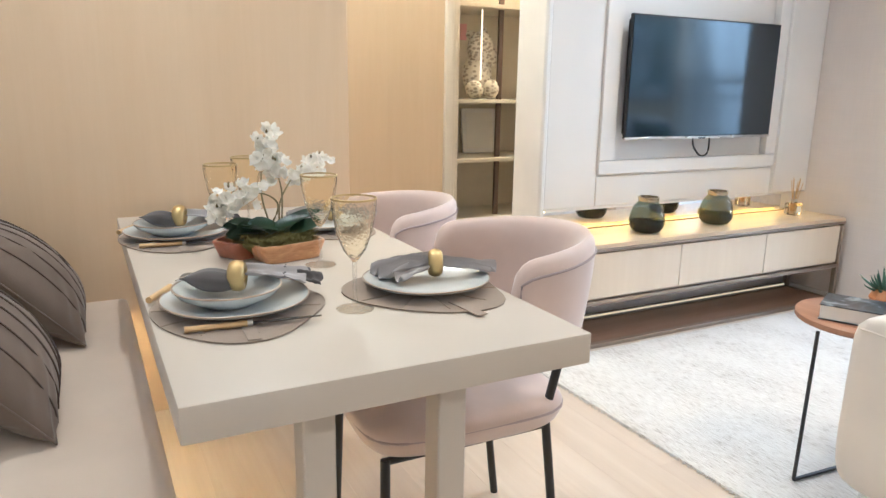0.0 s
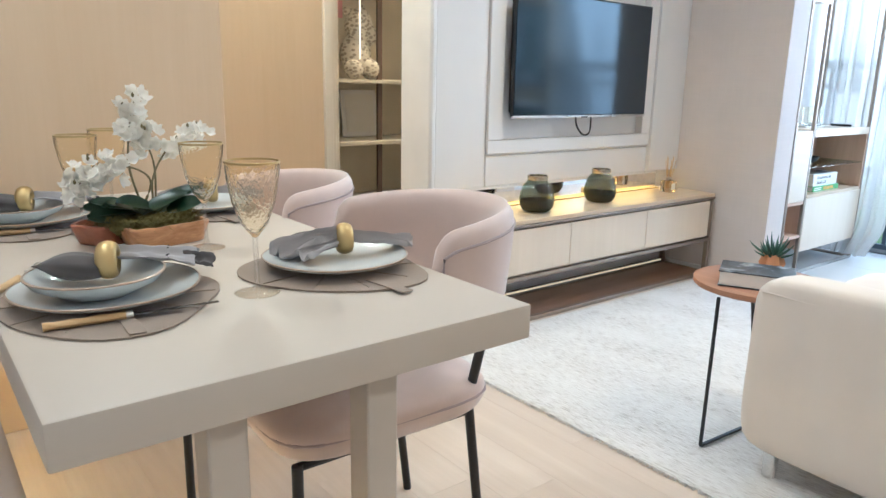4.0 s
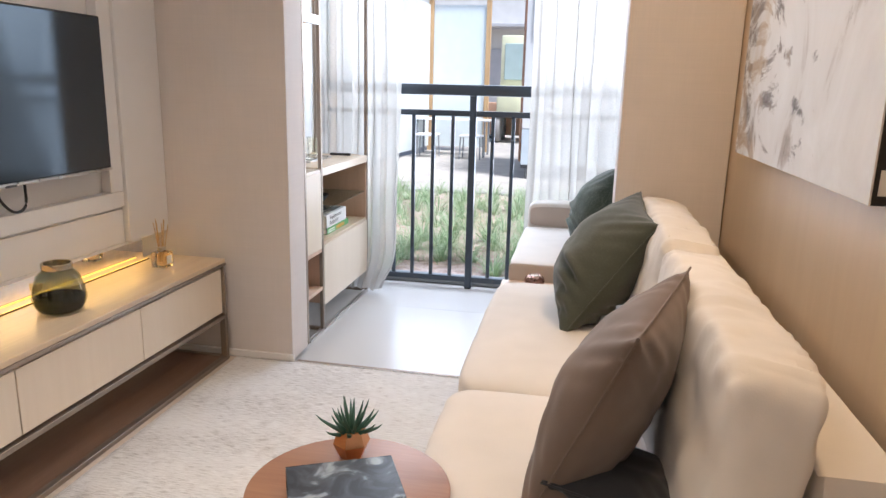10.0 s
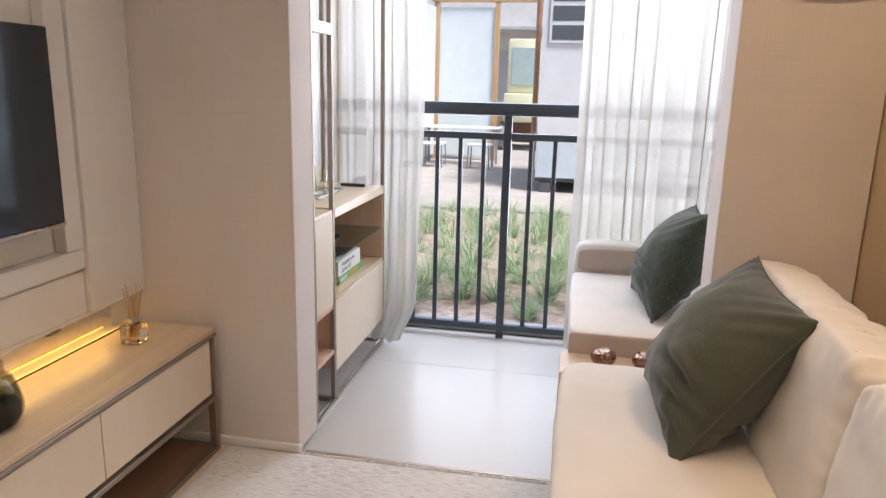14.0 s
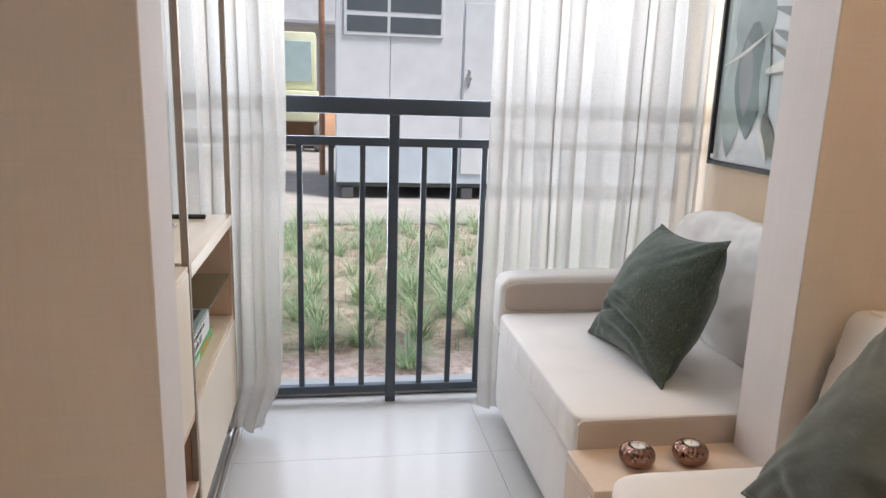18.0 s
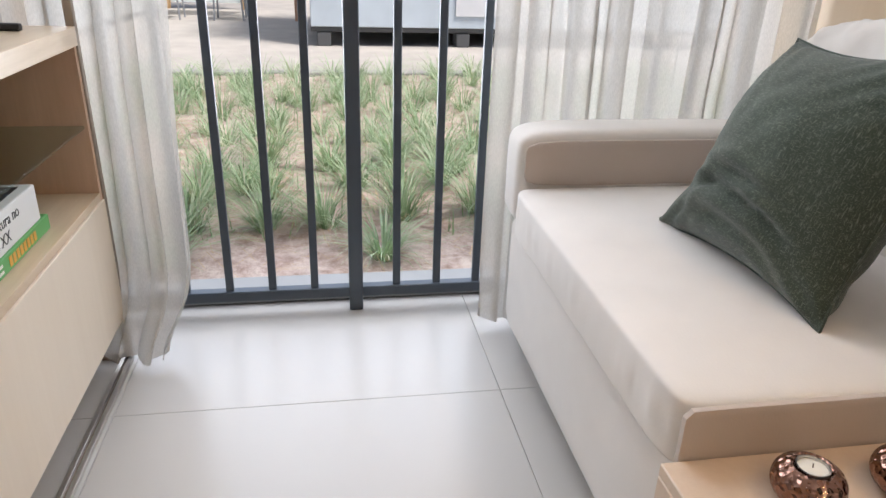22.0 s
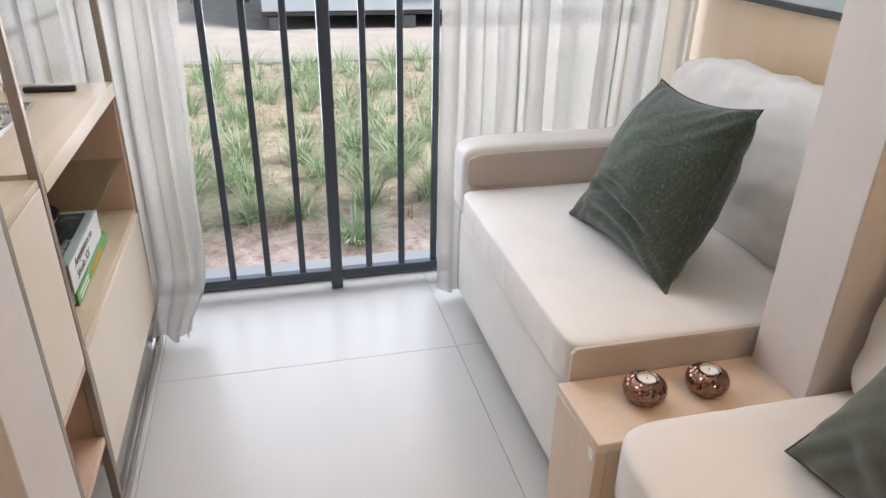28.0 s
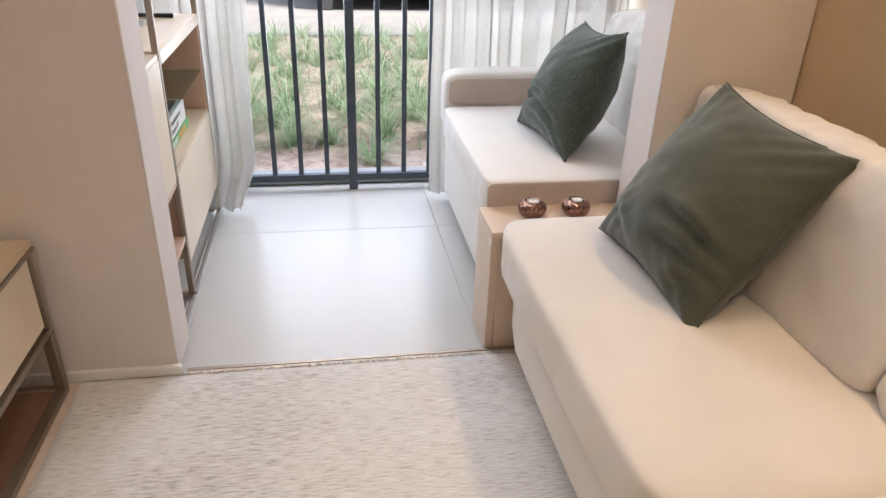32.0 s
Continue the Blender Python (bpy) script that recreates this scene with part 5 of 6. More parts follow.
def fold_sheet(length, w0, w1, bulge, folds, amp, drop, seed, lift=0.02):
    """Half of a gathered napkin, from the ring outwards along x: half-width w0 to w1, pleated across."""
    bm = bmesh.new()
    nu, nv = 26, 30
    grid = []
    for i in range(nu + 1):
        s = i / nu
        w = w0 + (w1 - w0) * s ** 0.9 + bulge * math.sin(math.pi * s)
        row = []
        for j in range(nv + 1):
            v = 2 * j / nv - 1
            pleat = math.sin(v * folds * math.pi + seed + 0.8 * s) * amp * (0.55 + 0.6 * s)
            pleat += 0.35 * amp * math.sin(v * folds * 2.3 * math.pi + seed * 2)
            arch = 0.012 * (1 - v * v) * (1 - 0.5 * s)
            x = length * s * (1 - 0.14 * v * v * s) + 0.012 * s * noise.noise(Vector((v * 3, seed, 0)))
            y = v * w + 0.25 * amp * math.cos(v * folds * math.pi + seed) + 0.015 * s * s * noise.noise(Vector((s * 2, v, seed)))
            z = lift + pleat + arch - drop * s ** 1.6 + 0.004 * noise.noise(Vector((s * 5, v * 4, seed + 4)))
            row.append(Vector((x, y, max(z, 0.003))))
        grid.append(row)
    top = [[bm.verts.new(q + Vector((0, 0, 0.0012))) for q in r] for r in grid]
    bot = [[bm.verts.new(q - Vector((0, 0, 0.0012))) for q in r] for r in grid]
    for i in range(nu):
        for j in range(nv):
            bm.faces.new((top[i][j], top[i + 1][j], top[i + 1][j + 1], top[i][j + 1]))
            bm.faces.new((bot[i][j + 1], bot[i + 1][j + 1], bot[i + 1][j], bot[i][j]))
        for j in (0, nv):
            f = (bot[i][j], bot[i + 1][j], top[i + 1][j], top[i][j])
            bm.faces.new(f if j == 0 else f[::-1])
    for i in (0, nu):
        for j in range(nv):
            f = (top[i][j], top[i][j + 1], bot[i][j + 1], bot[i][j])
            bm.faces.new(f if i == 0 else f[::-1])
    return bm, grid


def napkin(m, seed, in_bowl):
    p = thing("napkin", m, "dark grey napkin with a pale stitched end, gathered through a ring" if in_bowl else "lilac-grey linen napkin gathered through a ring", "napkin", "napkins")
    if in_bowl:
        body = bmesh.new()
        rings = []
        for q in range(15):
            u = q / 14
            r = 0.012 + 0.026 * math.sin(math.pi * (0.12 + 0.8 * u)) - 0.012 * u ** 3
            r = max(r * (1 - u ** 6), 0.0015)
            rings.append([body.verts.new((-0.112 * u, r * (1 + 0.07 * math.sin(5 * a_ + 4 * u)) * math.cos(a_), 0.018 + 0.008 * u + 0.62 * r * (1 + 0.06 * math.sin(7 * a_ + seed)) * math.sin(a_))) for a_ in [2 * math.pi * c / 28 for c in range(28)]])
        for p0, p1 in zip(rings, rings[1:]):
            for c in range(28):
                body.faces.new((p0[c], p0[(c + 1) % 28], p1[(c + 1) % 28], p1[c]))
        body.faces.new(rings[0][::-1])
        body.faces.new(rings[-1])
        part("dark_fold", body, NAPKIN_DARK, p, "smooth dark grey fold", 70)
        right, grid = fold_sheet(0.14, 0.012, 0.045, 0.006, 1.6, 0.006, 0.014, seed + 1, 0.03)
        right.transform(pose(0.0, 0.028, 0, 0, 0, 9))
        tail, _ = fold_sheet(0.05, 0.012, 0.032, 0.0, 1.2, 0.006, 0.006, seed + 2, 0.014)
        tail.transform(pose(0.115, 0.035, 0, 0, 0, 14))
        part("pale_fold", right, NAPKIN, p, "pale grey stitched end", 70)
        part("tail", tail, NAPKIN_DARK, p, "dark folded tip", 70)
        for k in range(8):
            q = pose(0.0, 0.028, 0, 0, 0, 9) @ grid[17][4 + 3 * k]
            part("stitch", box(q.x - 0.0018, q.y - 0.0022, q.z + 0.0013, q.x + 0.0018, q.y + 0.0022, q.z + 0.0024, 0.0), STITCH, p)
    else:
        left, _ = fold_sheet(0.14, 0.011, 0.05, 0.0, 3.3, 0.011, 0.03, seed, 0.036)
        right, _ = fold_sheet(0.14, 0.011, 0.022, 0.0, 3.1, 0.007, 0.014, seed + 1, 0.028)
        under, _ = fold_sheet(0.11, 0.011, 0.05, 0.0, 2.4, 0.009, 0.02, seed + 5, 0.024)
        under.transform(pose(0, 0, 0, 0, 0, 198))
        part("under_fold", under, NAPKIN, p, "", 70)
        left.transform(pose(0, 0, 0, 0, 0, 180))
        part("wide_fold", left, NAPKIN, p, "", 70)
        part("pleated_fold", right, NAPKIN, p, "", 70)
    return p


def napkin_ring(m):
    p = thing("napkin_ring", m, "brushed gold napkin ring", "napkin ring", "napkin rings")
    prof = [(0.021 + 0.011 * math.cos(q * math.pi / 8), 0.0165 * math.sin(q * math.pi / 8)) for q in range(17)]
    bm = lathe(prof, 32, None, (0, 0, 0), False)
    bm.transform(pose(0, 0, 0, 0, 90, 0))
    part("band", bm, GOLD, p)


def goblet(m):
    g = thing("wine_glass", m, "hammered clear wine glass with a gold rim", "wine glass", "wine glasses")
    prof = [(0.0045, 0.0905), (0.009, 0.096), (0.021, 0.112), (0.034, 0.145), (0.041, 0.185), (0.0425, 0.206),
            (0.0412, 0.206), (0.0397, 0.185), (0.0327, 0.146), (0.0197, 0.114), (0.006, 0.099), (0.001, 0.097)]
    prof = [q for p0, p1 in zip(prof, prof[1:]) for q in (p0, ((p0[0] + p1[0]) / 2, (p0[1] + p1[1]) / 2))] + [prof[-1]]
    bm = lathe(prof, 44)
    for v in bm.verts:
        if 0.1 < v.co.z < 0.2:
            a = math.atan2(v.co.y, v.co.x)
            k = 1 + 0.012 * math.sin(a * 9 + v.co.z * 190) * math.sin(v.co.z * 330 + 2 * a)
            v.co.x *= k
            v.co.y *= k
    part("bowl", bm, HAMMERED, g, "hammered bowl", 60)
    part("stem", lathe([(0.012, 0.0062), (0.006, 0.012), (0.0042, 0.024), (0.004, 0.05), (0.0044, 0.078), (0.0045, 0.09)], 16, None, (0, 0, 0), False), STEM_GLASS, g)
    part("foot", lathe([(0.001, 0.0), (0.035, 0.0), (0.0365, 0.0014), (0.022, 0.0035), (0.011, 0.006), (0.001, 0.0061)], 36), STEM_GLASS, g)
    part("rim", lathe([(0.0408, 0.2063), (0.043, 0.2055), (0.0432, 0.2085), (0.041, 0.209), (0.0408, 0.2063)], 36, None, (0, 0, 0), False), GOLD, g, "gold rim")
    return g


def knife(m):
    k = thing("knife", m, "steel table knife with a bamboo handle", "knife", "cutlery")
    pts = [(0.0, 0, 0.006)] + [(0.012 * i, 0, 0.006) for i in range(1, 10)]
    bm = tube(pts, 0.0072, 10)
    for v in bm.verts:
        f = 1 + 0.12 * math.cos(v.co.x * 2 * math.pi / 0.036)
        v.co.y *= f
        v.co.z = 0.006 + (v.co.z - 0.006) * f * 0.8
    part("handle", bm, BAMBOO, k, "knobbly bamboo handle")
    part("ferrule", tube([(0.108, 0, 0.006), (0.118, 0, 0.006)], 0.006, 10), SILVER, k)
    bl = box(0.118, -0.007, 0.005, 0.245, 0.006, 0.0066, 0.0005)
    for v in bl.verts:
        if v.co.x > 0.2:
            v.co.y *= 0.5
    part("blade", bl, DARK_STEEL, k)


def fork(m):
    k = thing("fork", m, "steel table fork with a bamboo handle", "fork", "cutlery")
    part("handle", tube([(0.02 * i, 0, 0.006) for i in range(6)], 0.0068, 10), BAMBOO, k)
    part("neck", tube([(0.1, 0, 0.006), (0.15, 0, 0.007)], 0.003, 8, None, False, 0.8), SILVER, k)
    part("root", box(0.148, -0.011, 0.005, 0.172, 0.011, 0.0075, 0.001), SILVER, k)
    for y in (-0.009, -0.003, 0.003, 0.009):
        part("tine", tube([(0.17, y, 0.0065), (0.195, y, 0.009), (0.212, y, 0.0065)], 0.0016, 6, None, False, 0.5), SILVER, k)


def orchid(m):
    o = thing("orchid", m, "white orchids with dark leaves in a bark planter", "potted plant")
    random.seed(12)
    for k, (cx, cy, w, d, rot) in enumerate(((0.025, -0.05, 0.185, 0.1, 14), (-0.045, 0.04, 0.2, 0.1, 32))):
        rings = []
        bm = bmesh.new()
        for f, z in ((0.8, 0.0), (0.84, 0.002), (1.0, 0.04), (1.0, 0.044), (0.98, 0.046), (0.9, 0.046), (0.88, 0.043), (0.8, 0.014)):
            ring = []
            for q in range(48):
                t = 2 * math.pi * q / 48
                c, e = math.cos(t), math.sin(t)
                u = (abs(c) ** 6 + abs(e) ** 6) ** (-1 / 6)
                dent = 1 + 0.03 * noise.noise(Vector((c * 2, e * 2, 7 * k)))
                ring.append(bm.verts.new((w / 2 * f * u * c * dent, (d / 2 - (1 - f) * 0.02) * u * e * dent * (0.6 + 0.4 * f), z + 0.003 * noise.noise(Vector((c * 3, e * 3, k))) * (z > 0.03))))
            rings.append(ring)
        for p, q in zip(rings, rings[1:]):
            for i in range(48):
                bm.faces.new((p[i], p[(i + 1) % 48], q[(i + 1) % 48], q[i]))
        bm.faces.new(rings[0][::-1])
        bm.faces.new(rings[-1])
        bm.transform(pose(cx, cy, 0, 0, 0, rot))
        part("planter", bm, BARK if k == 0 else BARK_DARK, o, "shallow carved wooden trough with a polished rim", 50)
    mossb = cushion(0.17, 0.13, 0.04, 3.0, 0.0, 24, 0.012, 44, 40.0)
    mossb.transform(pose(-0.005, -0.01, 0.018, 0, 0, 22))
    part("moss", mossb, MOSS, o)
    vs, fs = [], []
    for k in range(2600):
        a, r = random.uniform(0, 6.28), 0.095 * math.sqrt(random.random())
        x, y = r * math.cos(a) * 1.1, r * math.sin(a) * 0.8 - 0.02
        b = random.uniform(0, 6.28)
        ln = random.uniform(0.012, 0.036)
        n = len(vs)
        z = 0.05 + random.uniform(-0.008, 0.01)
        vs += [(x, y, z), (x + 0.0026, y, z), (x + math.cos(b) * ln, y + math.sin(b) * ln, z + random.uniform(-0.015, 0.02)), (x, y + 0.002, z)]
        fs += [(n, n + 1, n + 2), (n, n + 2, n + 3)]
    me = bpy.data.meshes.new("moss_strand")
    me.from_pydata(vs, [], fs)
    me.materials.append(MOSS)
    ms = new("moss_strand", me)
    ms.parent = o
    for k in range(15):
        a = (0.35 if k % 2 else 3.3) + random.uniform(-0.8, 0.8)
        ln = random.uniform(0.07, 0.13)
        bm = bmesh.new()
        tilt = random.uniform(0.35, 0.9)
        rows = []
        for i in range(9):
            s = i / 8
            w = 0.023 * math.sin(math.pi * min(1, s * 0.92 + 0.08)) ** 0.7
            x = s * ln
            z = ln * (math.sin(tilt) * s - 0.35 * s * s)
            rows.append([bm.verts.new((x, -w, z + 0.007)), bm.verts.new((x, 0, z)), bm.verts.new((x, w, z + 0.007))])
        for p, q in zip(rows, rows[1:]):
            bm.faces.new((p[0], q[0], q[1], p[1]))
            bm.faces.new((p[1], q[1], q[2], p[2]))
        bmesh.ops.solidify(bm, geom=bm.faces[:], thickness=0.0015)
        bm.transform(pose(random.uniform(-0.05, 0.04), random.uniform(-0.03, 0.03), 0.05 + random.uniform(0, 0.02), 0, 0, math.degrees(a)) @ pose(0, 0, 0, random.uniform(15, 45) * (1 if math.cos(a) > 0 else -1)))
        part("leaf", bm, LEAF, o, "", 60)
    stems = ([(0, 0, 0.06), (-0.02, 0.02, 0.16), (0.0, 0.07, 0.25), (0.025, 0.11, 0.305)],
             [(0.02, 0, 0.06), (0.03, 0.02, 0.14), (0.1, 0.09, 0.205), (0.19, 0.17, 0.215)],
             [(-0.01, 0, 0.06), (0.02, 0.01, 0.13), (-0.03, 0.0, 0.165), (-0.1, 0.0, 0.155), (-0.14, 0.0, 0.12)],
             [(0.03, 0.02, 0.06), (0.04, 0.05, 0.17), (0.02, 0.1, 0.25)])
    spots = []
    for st in stems:
        run = curve_points(st, 8)
        part("stem", tube(run, 0.0028, 6, None, False, 0.5), STEM, o)
        m0 = len(run) // 2
        for k in range(m0 + 2, len(run)):
            spots.append((run[k], (run[k] - run[k - 1]).normalized()))
    for k, (p, d) in enumerate(spots):
        for rep in range(3):
            c = p + Vector((random.uniform(-0.026, 0.026), random.uniform(-0.03, 0.015), random.uniform(-0.028, 0.026)))
            bm = bmesh.new()
            for q in range(5):
                a = 2 * math.pi * q / 5 + random.uniform(-0.2, 0.2)
                w, ln = (0.0092, 0.0165) if q in (1, 4) else (0.0064, 0.0155)
                rows = []
                for i in range(5):
                    s = i / 4
                    ww = w * math.sin(math.pi * (0.12 + 0.86 * s)) ** 0.6
                    z = 0.012 * s * s - 0.004 * s + random.uniform(-0.002, 0.002)
                    co, si = math.cos(a), math.sin(a)
                    rows.append([bm.verts.new((s * ln * co - e * ww * si, s * ln * si + e * ww * co, z + abs(e) * 0.003)) for e in (-1, 0, 1)])
                for u, v in zip(rows, rows[1:]):
                    bm.faces.new((u[0], v[0], v[1], u[1]))
                    bm.faces.new((u[1], v[1], v[2], u[2]))
            bm.transform(Matrix.Translation(c) @ Euler((radians(60 + random.uniform(-50, 40)), radians(random.uniform(-40, 40)), radians(random.uniform(-60, 60)))).to_matrix().to_4x4())
            part("flower", bm, PETAL, o, "white orchid blossom", 80)
    for k in range(12):
        p = spots[(k * 5) % len(spots)][0] + Vector((random.uniform(-0.03, 0.03), random.uniform(-0.03, 0.02), random.uniform(0.0, 0.04)))
        part("bud", lathe([(0.0005, 0), (0.003, 0.003), (0.0035, 0.006), (0.0005, 0.011)], 8, None, tuple(p)), STEM, o)


ANG = -23
for k, (px, py, r, has_bowl, off) in enumerate(((0.393, 1.424, 0.143, True, 0.0), (0.803, 1.402, 0.141, False, 0.024), (0.375, 2.163, 0.147, True, 0.0), (0.805, 2.14, 0.141, False, 0.024))):
    placemat(pose(px - (0.0 if px < 0.6 else 0.015), py - 0.01, T, 0, 0, 12 if px < 0.6 else 40), k, *((-15, 0.198) if px < 0.6 else (-34, 0.225)))
    plate(pose(px, py, T + 0.0045), r, "large pale blue stoneware plate with a brown rim" if has_bowl else "pale stoneware dinner plate with a brown rim")
    z = T + 0.012
    if has_bowl:
        bowl(pose(px - 0.015, py + 0.005, z), 0.105)
        z += 0.012
    napkin(pose(px + 0.008 + off, py + 0.022, z + 0.006, 0, 0, ANG + (4 if has_bowl else 0)), k * 1.3, has_bowl)
    napkin_ring(pose(px + 0.008 + off, py + 0.022, z + 0.036, 0, 0, ANG))
    if has_bowl:
        knife(pose(px - 0.115, py - 0.122, T + 0.004, 0, 0, -5))
        fork(pose(px - 0.155, py + 0.09, T + 0.004, 0, 0, 60))
for gx, gy in ((0.604, 1.32), (0.65, 1.69), (0.473, 2.0), (0.58, 2.18)):
    goblet(pose(gx, gy, T) @ Matrix.Diagonal((1.05, 1.05, 1.08, 1)))
orchid(pose(0.57, 1.845, T))

# pillows on the bench
STRIPE = paint("dark pleat", (0.07, 0.052, 0.042), 0.9)
throw("bench_pillow", pillow_pose((-0.25, 2.04, 0.8), (-0.25, 1.60, 0.8), (0.035, 1.60, 0.478)), 0.46, 0.22, PILLOW_DARK, "grey-brown pleated pillow on the bench", 15, 0.07, True, STRIPE)
throw("bench_pillow", pillow_pose((-0.2, 2.63, 0.8), (-0.2, 2.19, 0.8), (0.1, 2.18, 0.478)), 0.46, 0.22, PILLOW_DARK, "grey-brown pleated pillow on the bench", 16, 0.07, False, STRIPE)

# reed diffuser and small box on the cabinet
df = thing("reed_diffuser", pose(3.81, 2.68, 0.5095) @ Matrix.Diagonal((1.25, 1.25, 1.2, 1.0)), "small amber glass reed diffuser with sticks", "diffuser")
AMBER = glass("pale amber glass", (0.95, 0.8, 0.55), 0.02, 1.3)
part("bottle", box(-0.028, -0.028, 0, 0.028, 0.028, 0.058, 0.006, 2), AMBER, df)
part("neck", lathe([(0.013, 0.0585), (0.014, 0.06), (0.014, 0.075), (0.008, 0.076)], 16), SILVER, df)
part("label_paper", box(-0.016, -0.0292, 0.014, 0.016, -0.0284, 0.046, 0.0), PAPER, df, "white paper label")
random.seed(3)
for k in range(8):
    part("reed", tube([(random.uniform(-0.006, 0.006), random.uniform(-0.006, 0.006), 0.02), (random.uniform(-0.035, 0.035), random.uniform(-0.035, 0.035), random.uniform(0.15, 0.185))], 0.0014, 5), BAMBOO, df)
sb = part("small_box", box(3.33, 2.765, 0.5095, 3.365, 2.80, 0.541, 0.003), paint("kraft card", (0.62, 0.5, 0.33), 0.7))
tagged(sb, "small beige card box by the mirror strip", "box")

# dark cushion slumped behind the brown pillow
throw("cushion", pose(2.40, 0.73, 0.55, 8, 8, -12), 0.29, 0.11, cloth("black printed cotton", (0.012, 0.012, 0.014), 700, 0.85, 0.2, 0.2), "small black cushion lying on the sofa seat", 22, 0.06, True)

# ---- on the bar shelf ----
SG = 0.4845
gb = book("green_book", pose(5.15, 2.262, SG, 0, 0, 90), 0.25, 0.37, 0.034, paint("green book cloth", (0.1, 0.36, 0.1), 0.4), "green hardback book with orange lettering under a white one")
wb = book("white_book", pose(5.12, 2.266, SG + 0.0345, 0, 0, 90), 0.24, 0.34, 0.078, paint("white book cover", (0.75, 0.74, 0.72), 0.35), "thick white hardback on architecture lying on a green book")


def words(text, size, m, material, name, parent):
    cu = bpy.data.curves.new(name, "FONT")
    cu.body, cu.size, cu.extrude, cu.align_x, cu.align_y = text, size, 0.0003, "LEFT", "CENTER"
    ob = new(name, cu)
    dep = bpy.context.evaluated_depsgraph_get()
    me = bpy.data.meshes.new_from_object(ob.evaluated_get(dep))
    bpy.data.objects.remove(ob)
    me.materials.clear()
    me.materials.append(material)
    o = new(name, me)
    o.parent = parent
    o.matrix_basis = m
    return o


up = pose(0, 0, 0, 90)
inv = wb.matrix_basis.inverted()
words("Arquitetura no", 0.032, inv @ pose(4.83, 2.2625, SG + 0.09) @ up, INK, "title", wb)
words("S\u00e9culo XX", 0.032, inv @ pose(4.83, 2.2625, SG + 0.058) @ up, INK, "title", wb)
ORANGE = paint("orange print", (0.7, 0.35, 0.05), 0.5)
for k in range(8):
    bar = part("print_bar", box(0, 0, 0, 0.013, 0.0006, 0.02, 0.0), ORANGE, gb)
    bar.matrix_basis = gb.matrix_basis.inverted() @ pose(4.93 + 0.018 * k, 2.2580, SG + 0.007)
for k in range(2):
    bar = part("print_bar", box(0, 0, 0, 0.1, 0.0006, 0.006, 0.0), PAPER, gb)
    bar.matrix_basis = gb.matrix_basis.inverted() @ pose(4.80, 2.2580, SG + 0.008 + 0.012 * k)
part("cover_photo", box(0.02, 0.02, 0.0782, 0.225, 0.32, 0.0788, 0.0), photo_cover("dark city cover"), wb, "dark photographic cover")

words("Arquitetura no", 0.03, inv @ pose(4.93, 2.295, SG + 0.0345 + 0.0792, 0, 0, 180), PAPER, "title", wb)
words("S\u00e9culo XX", 0.03, inv @ pose(4.93, 2.33, SG + 0.0345 + 0.0792, 0, 0, 180), PAPER, "title", wb)
tray = thing("tray", pose(4.80, 2.362, 0.8895), "small polished steel tray on the bar counter", "tray")
part("plate", box(0.0, 0.0, 0.0, 0.355, 0.16, 0.003, 0.001), SILVER, tray)
for co in ((0, 0, 0.0032, 0.355, 0.006, 0.01), (0, 0.154, 0.0032, 0.355, 0.16, 0.01), (0, 0.0065, 0.0032, 0.006, 0.1535, 0.01), (0.349, 0.0065, 0.0032, 0.355, 0.1535, 0.01)):
    part("lip", box(*co, 0.001), SILVER, tray)


def tumbler(m):
    g = thing("tumbler", m, "clear glass whisky tumbler on a steel tray", "glass", "tumblers")
    part("body", lathe([(0.001, 0.0), (0.037, 0.0), (0.04, 0.003), (0.044, 0.125), (0.0425, 0.125), (0.038, 0.02), (0.02, 0.014), (0.001, 0.014)], 36), CLEAR, g)
    part("rim", lathe([(0.0428, 0.1252), (0.0442, 0.1252), (0.0442, 0.1264), (0.0428, 0.1264)], 36, None, (0, 0, 0), False), FINE_GLASS, g)


for gx, gy in ((5.04, 2.43), (4.93, 2.41), (4.85, 2.46)):
    tumbler(pose(gx, gy, 0.8935))
jar = thing("glass_jar", pose(4.46, 2.36, 0.8855), "clear glass jar on the narrow shelf bay", "jar")
part("body", lathe([(0.001, 0), (0.045, 0), (0.05, 0.006), (0.05, 0.12), (0.04, 0.135), (0.038, 0.135), (0.047, 0.12), (0.047, 0.008), (0.001, 0.006)], 32), CLEAR, jar)
part("stopper", lathe([(0.037, 0.136), (0.042, 0.138), (0.042, 0.146), (0.012, 0.15), (0.016, 0.165), (0.001, 0.172)], 24), CLEAR, jar)
tool = thing("bar_tool", pose(5.294, 2.29, 0.8895, 0, 0, 90), "black handled bar tool with a thin steel shaft", "bar tool")
part("grip", box(0.0, -0.01, 0.0, 0.135, 0.01, 0.016, 0.005, 2), BLACK, tool)
part("shaft", tube([(0.135, 0.0, 0.008), (0.19, 0.002, 0.008), (0.24, 0.008, 0.01)], 0.002, 6), SILVER, tool)
tray2 = thing("dark_dish", pose(4.82, 2.38, 0.6575), "dark curved dish on the glass shelf", "dish")
part("body", lathe([(0.001, 0), (0.05, 0.0), (0.09, 0.02), (0.11, 0.05), (0.107, 0.05), (0.086, 0.024), (0.001, 0.006)], 32), BLACK, tray2)


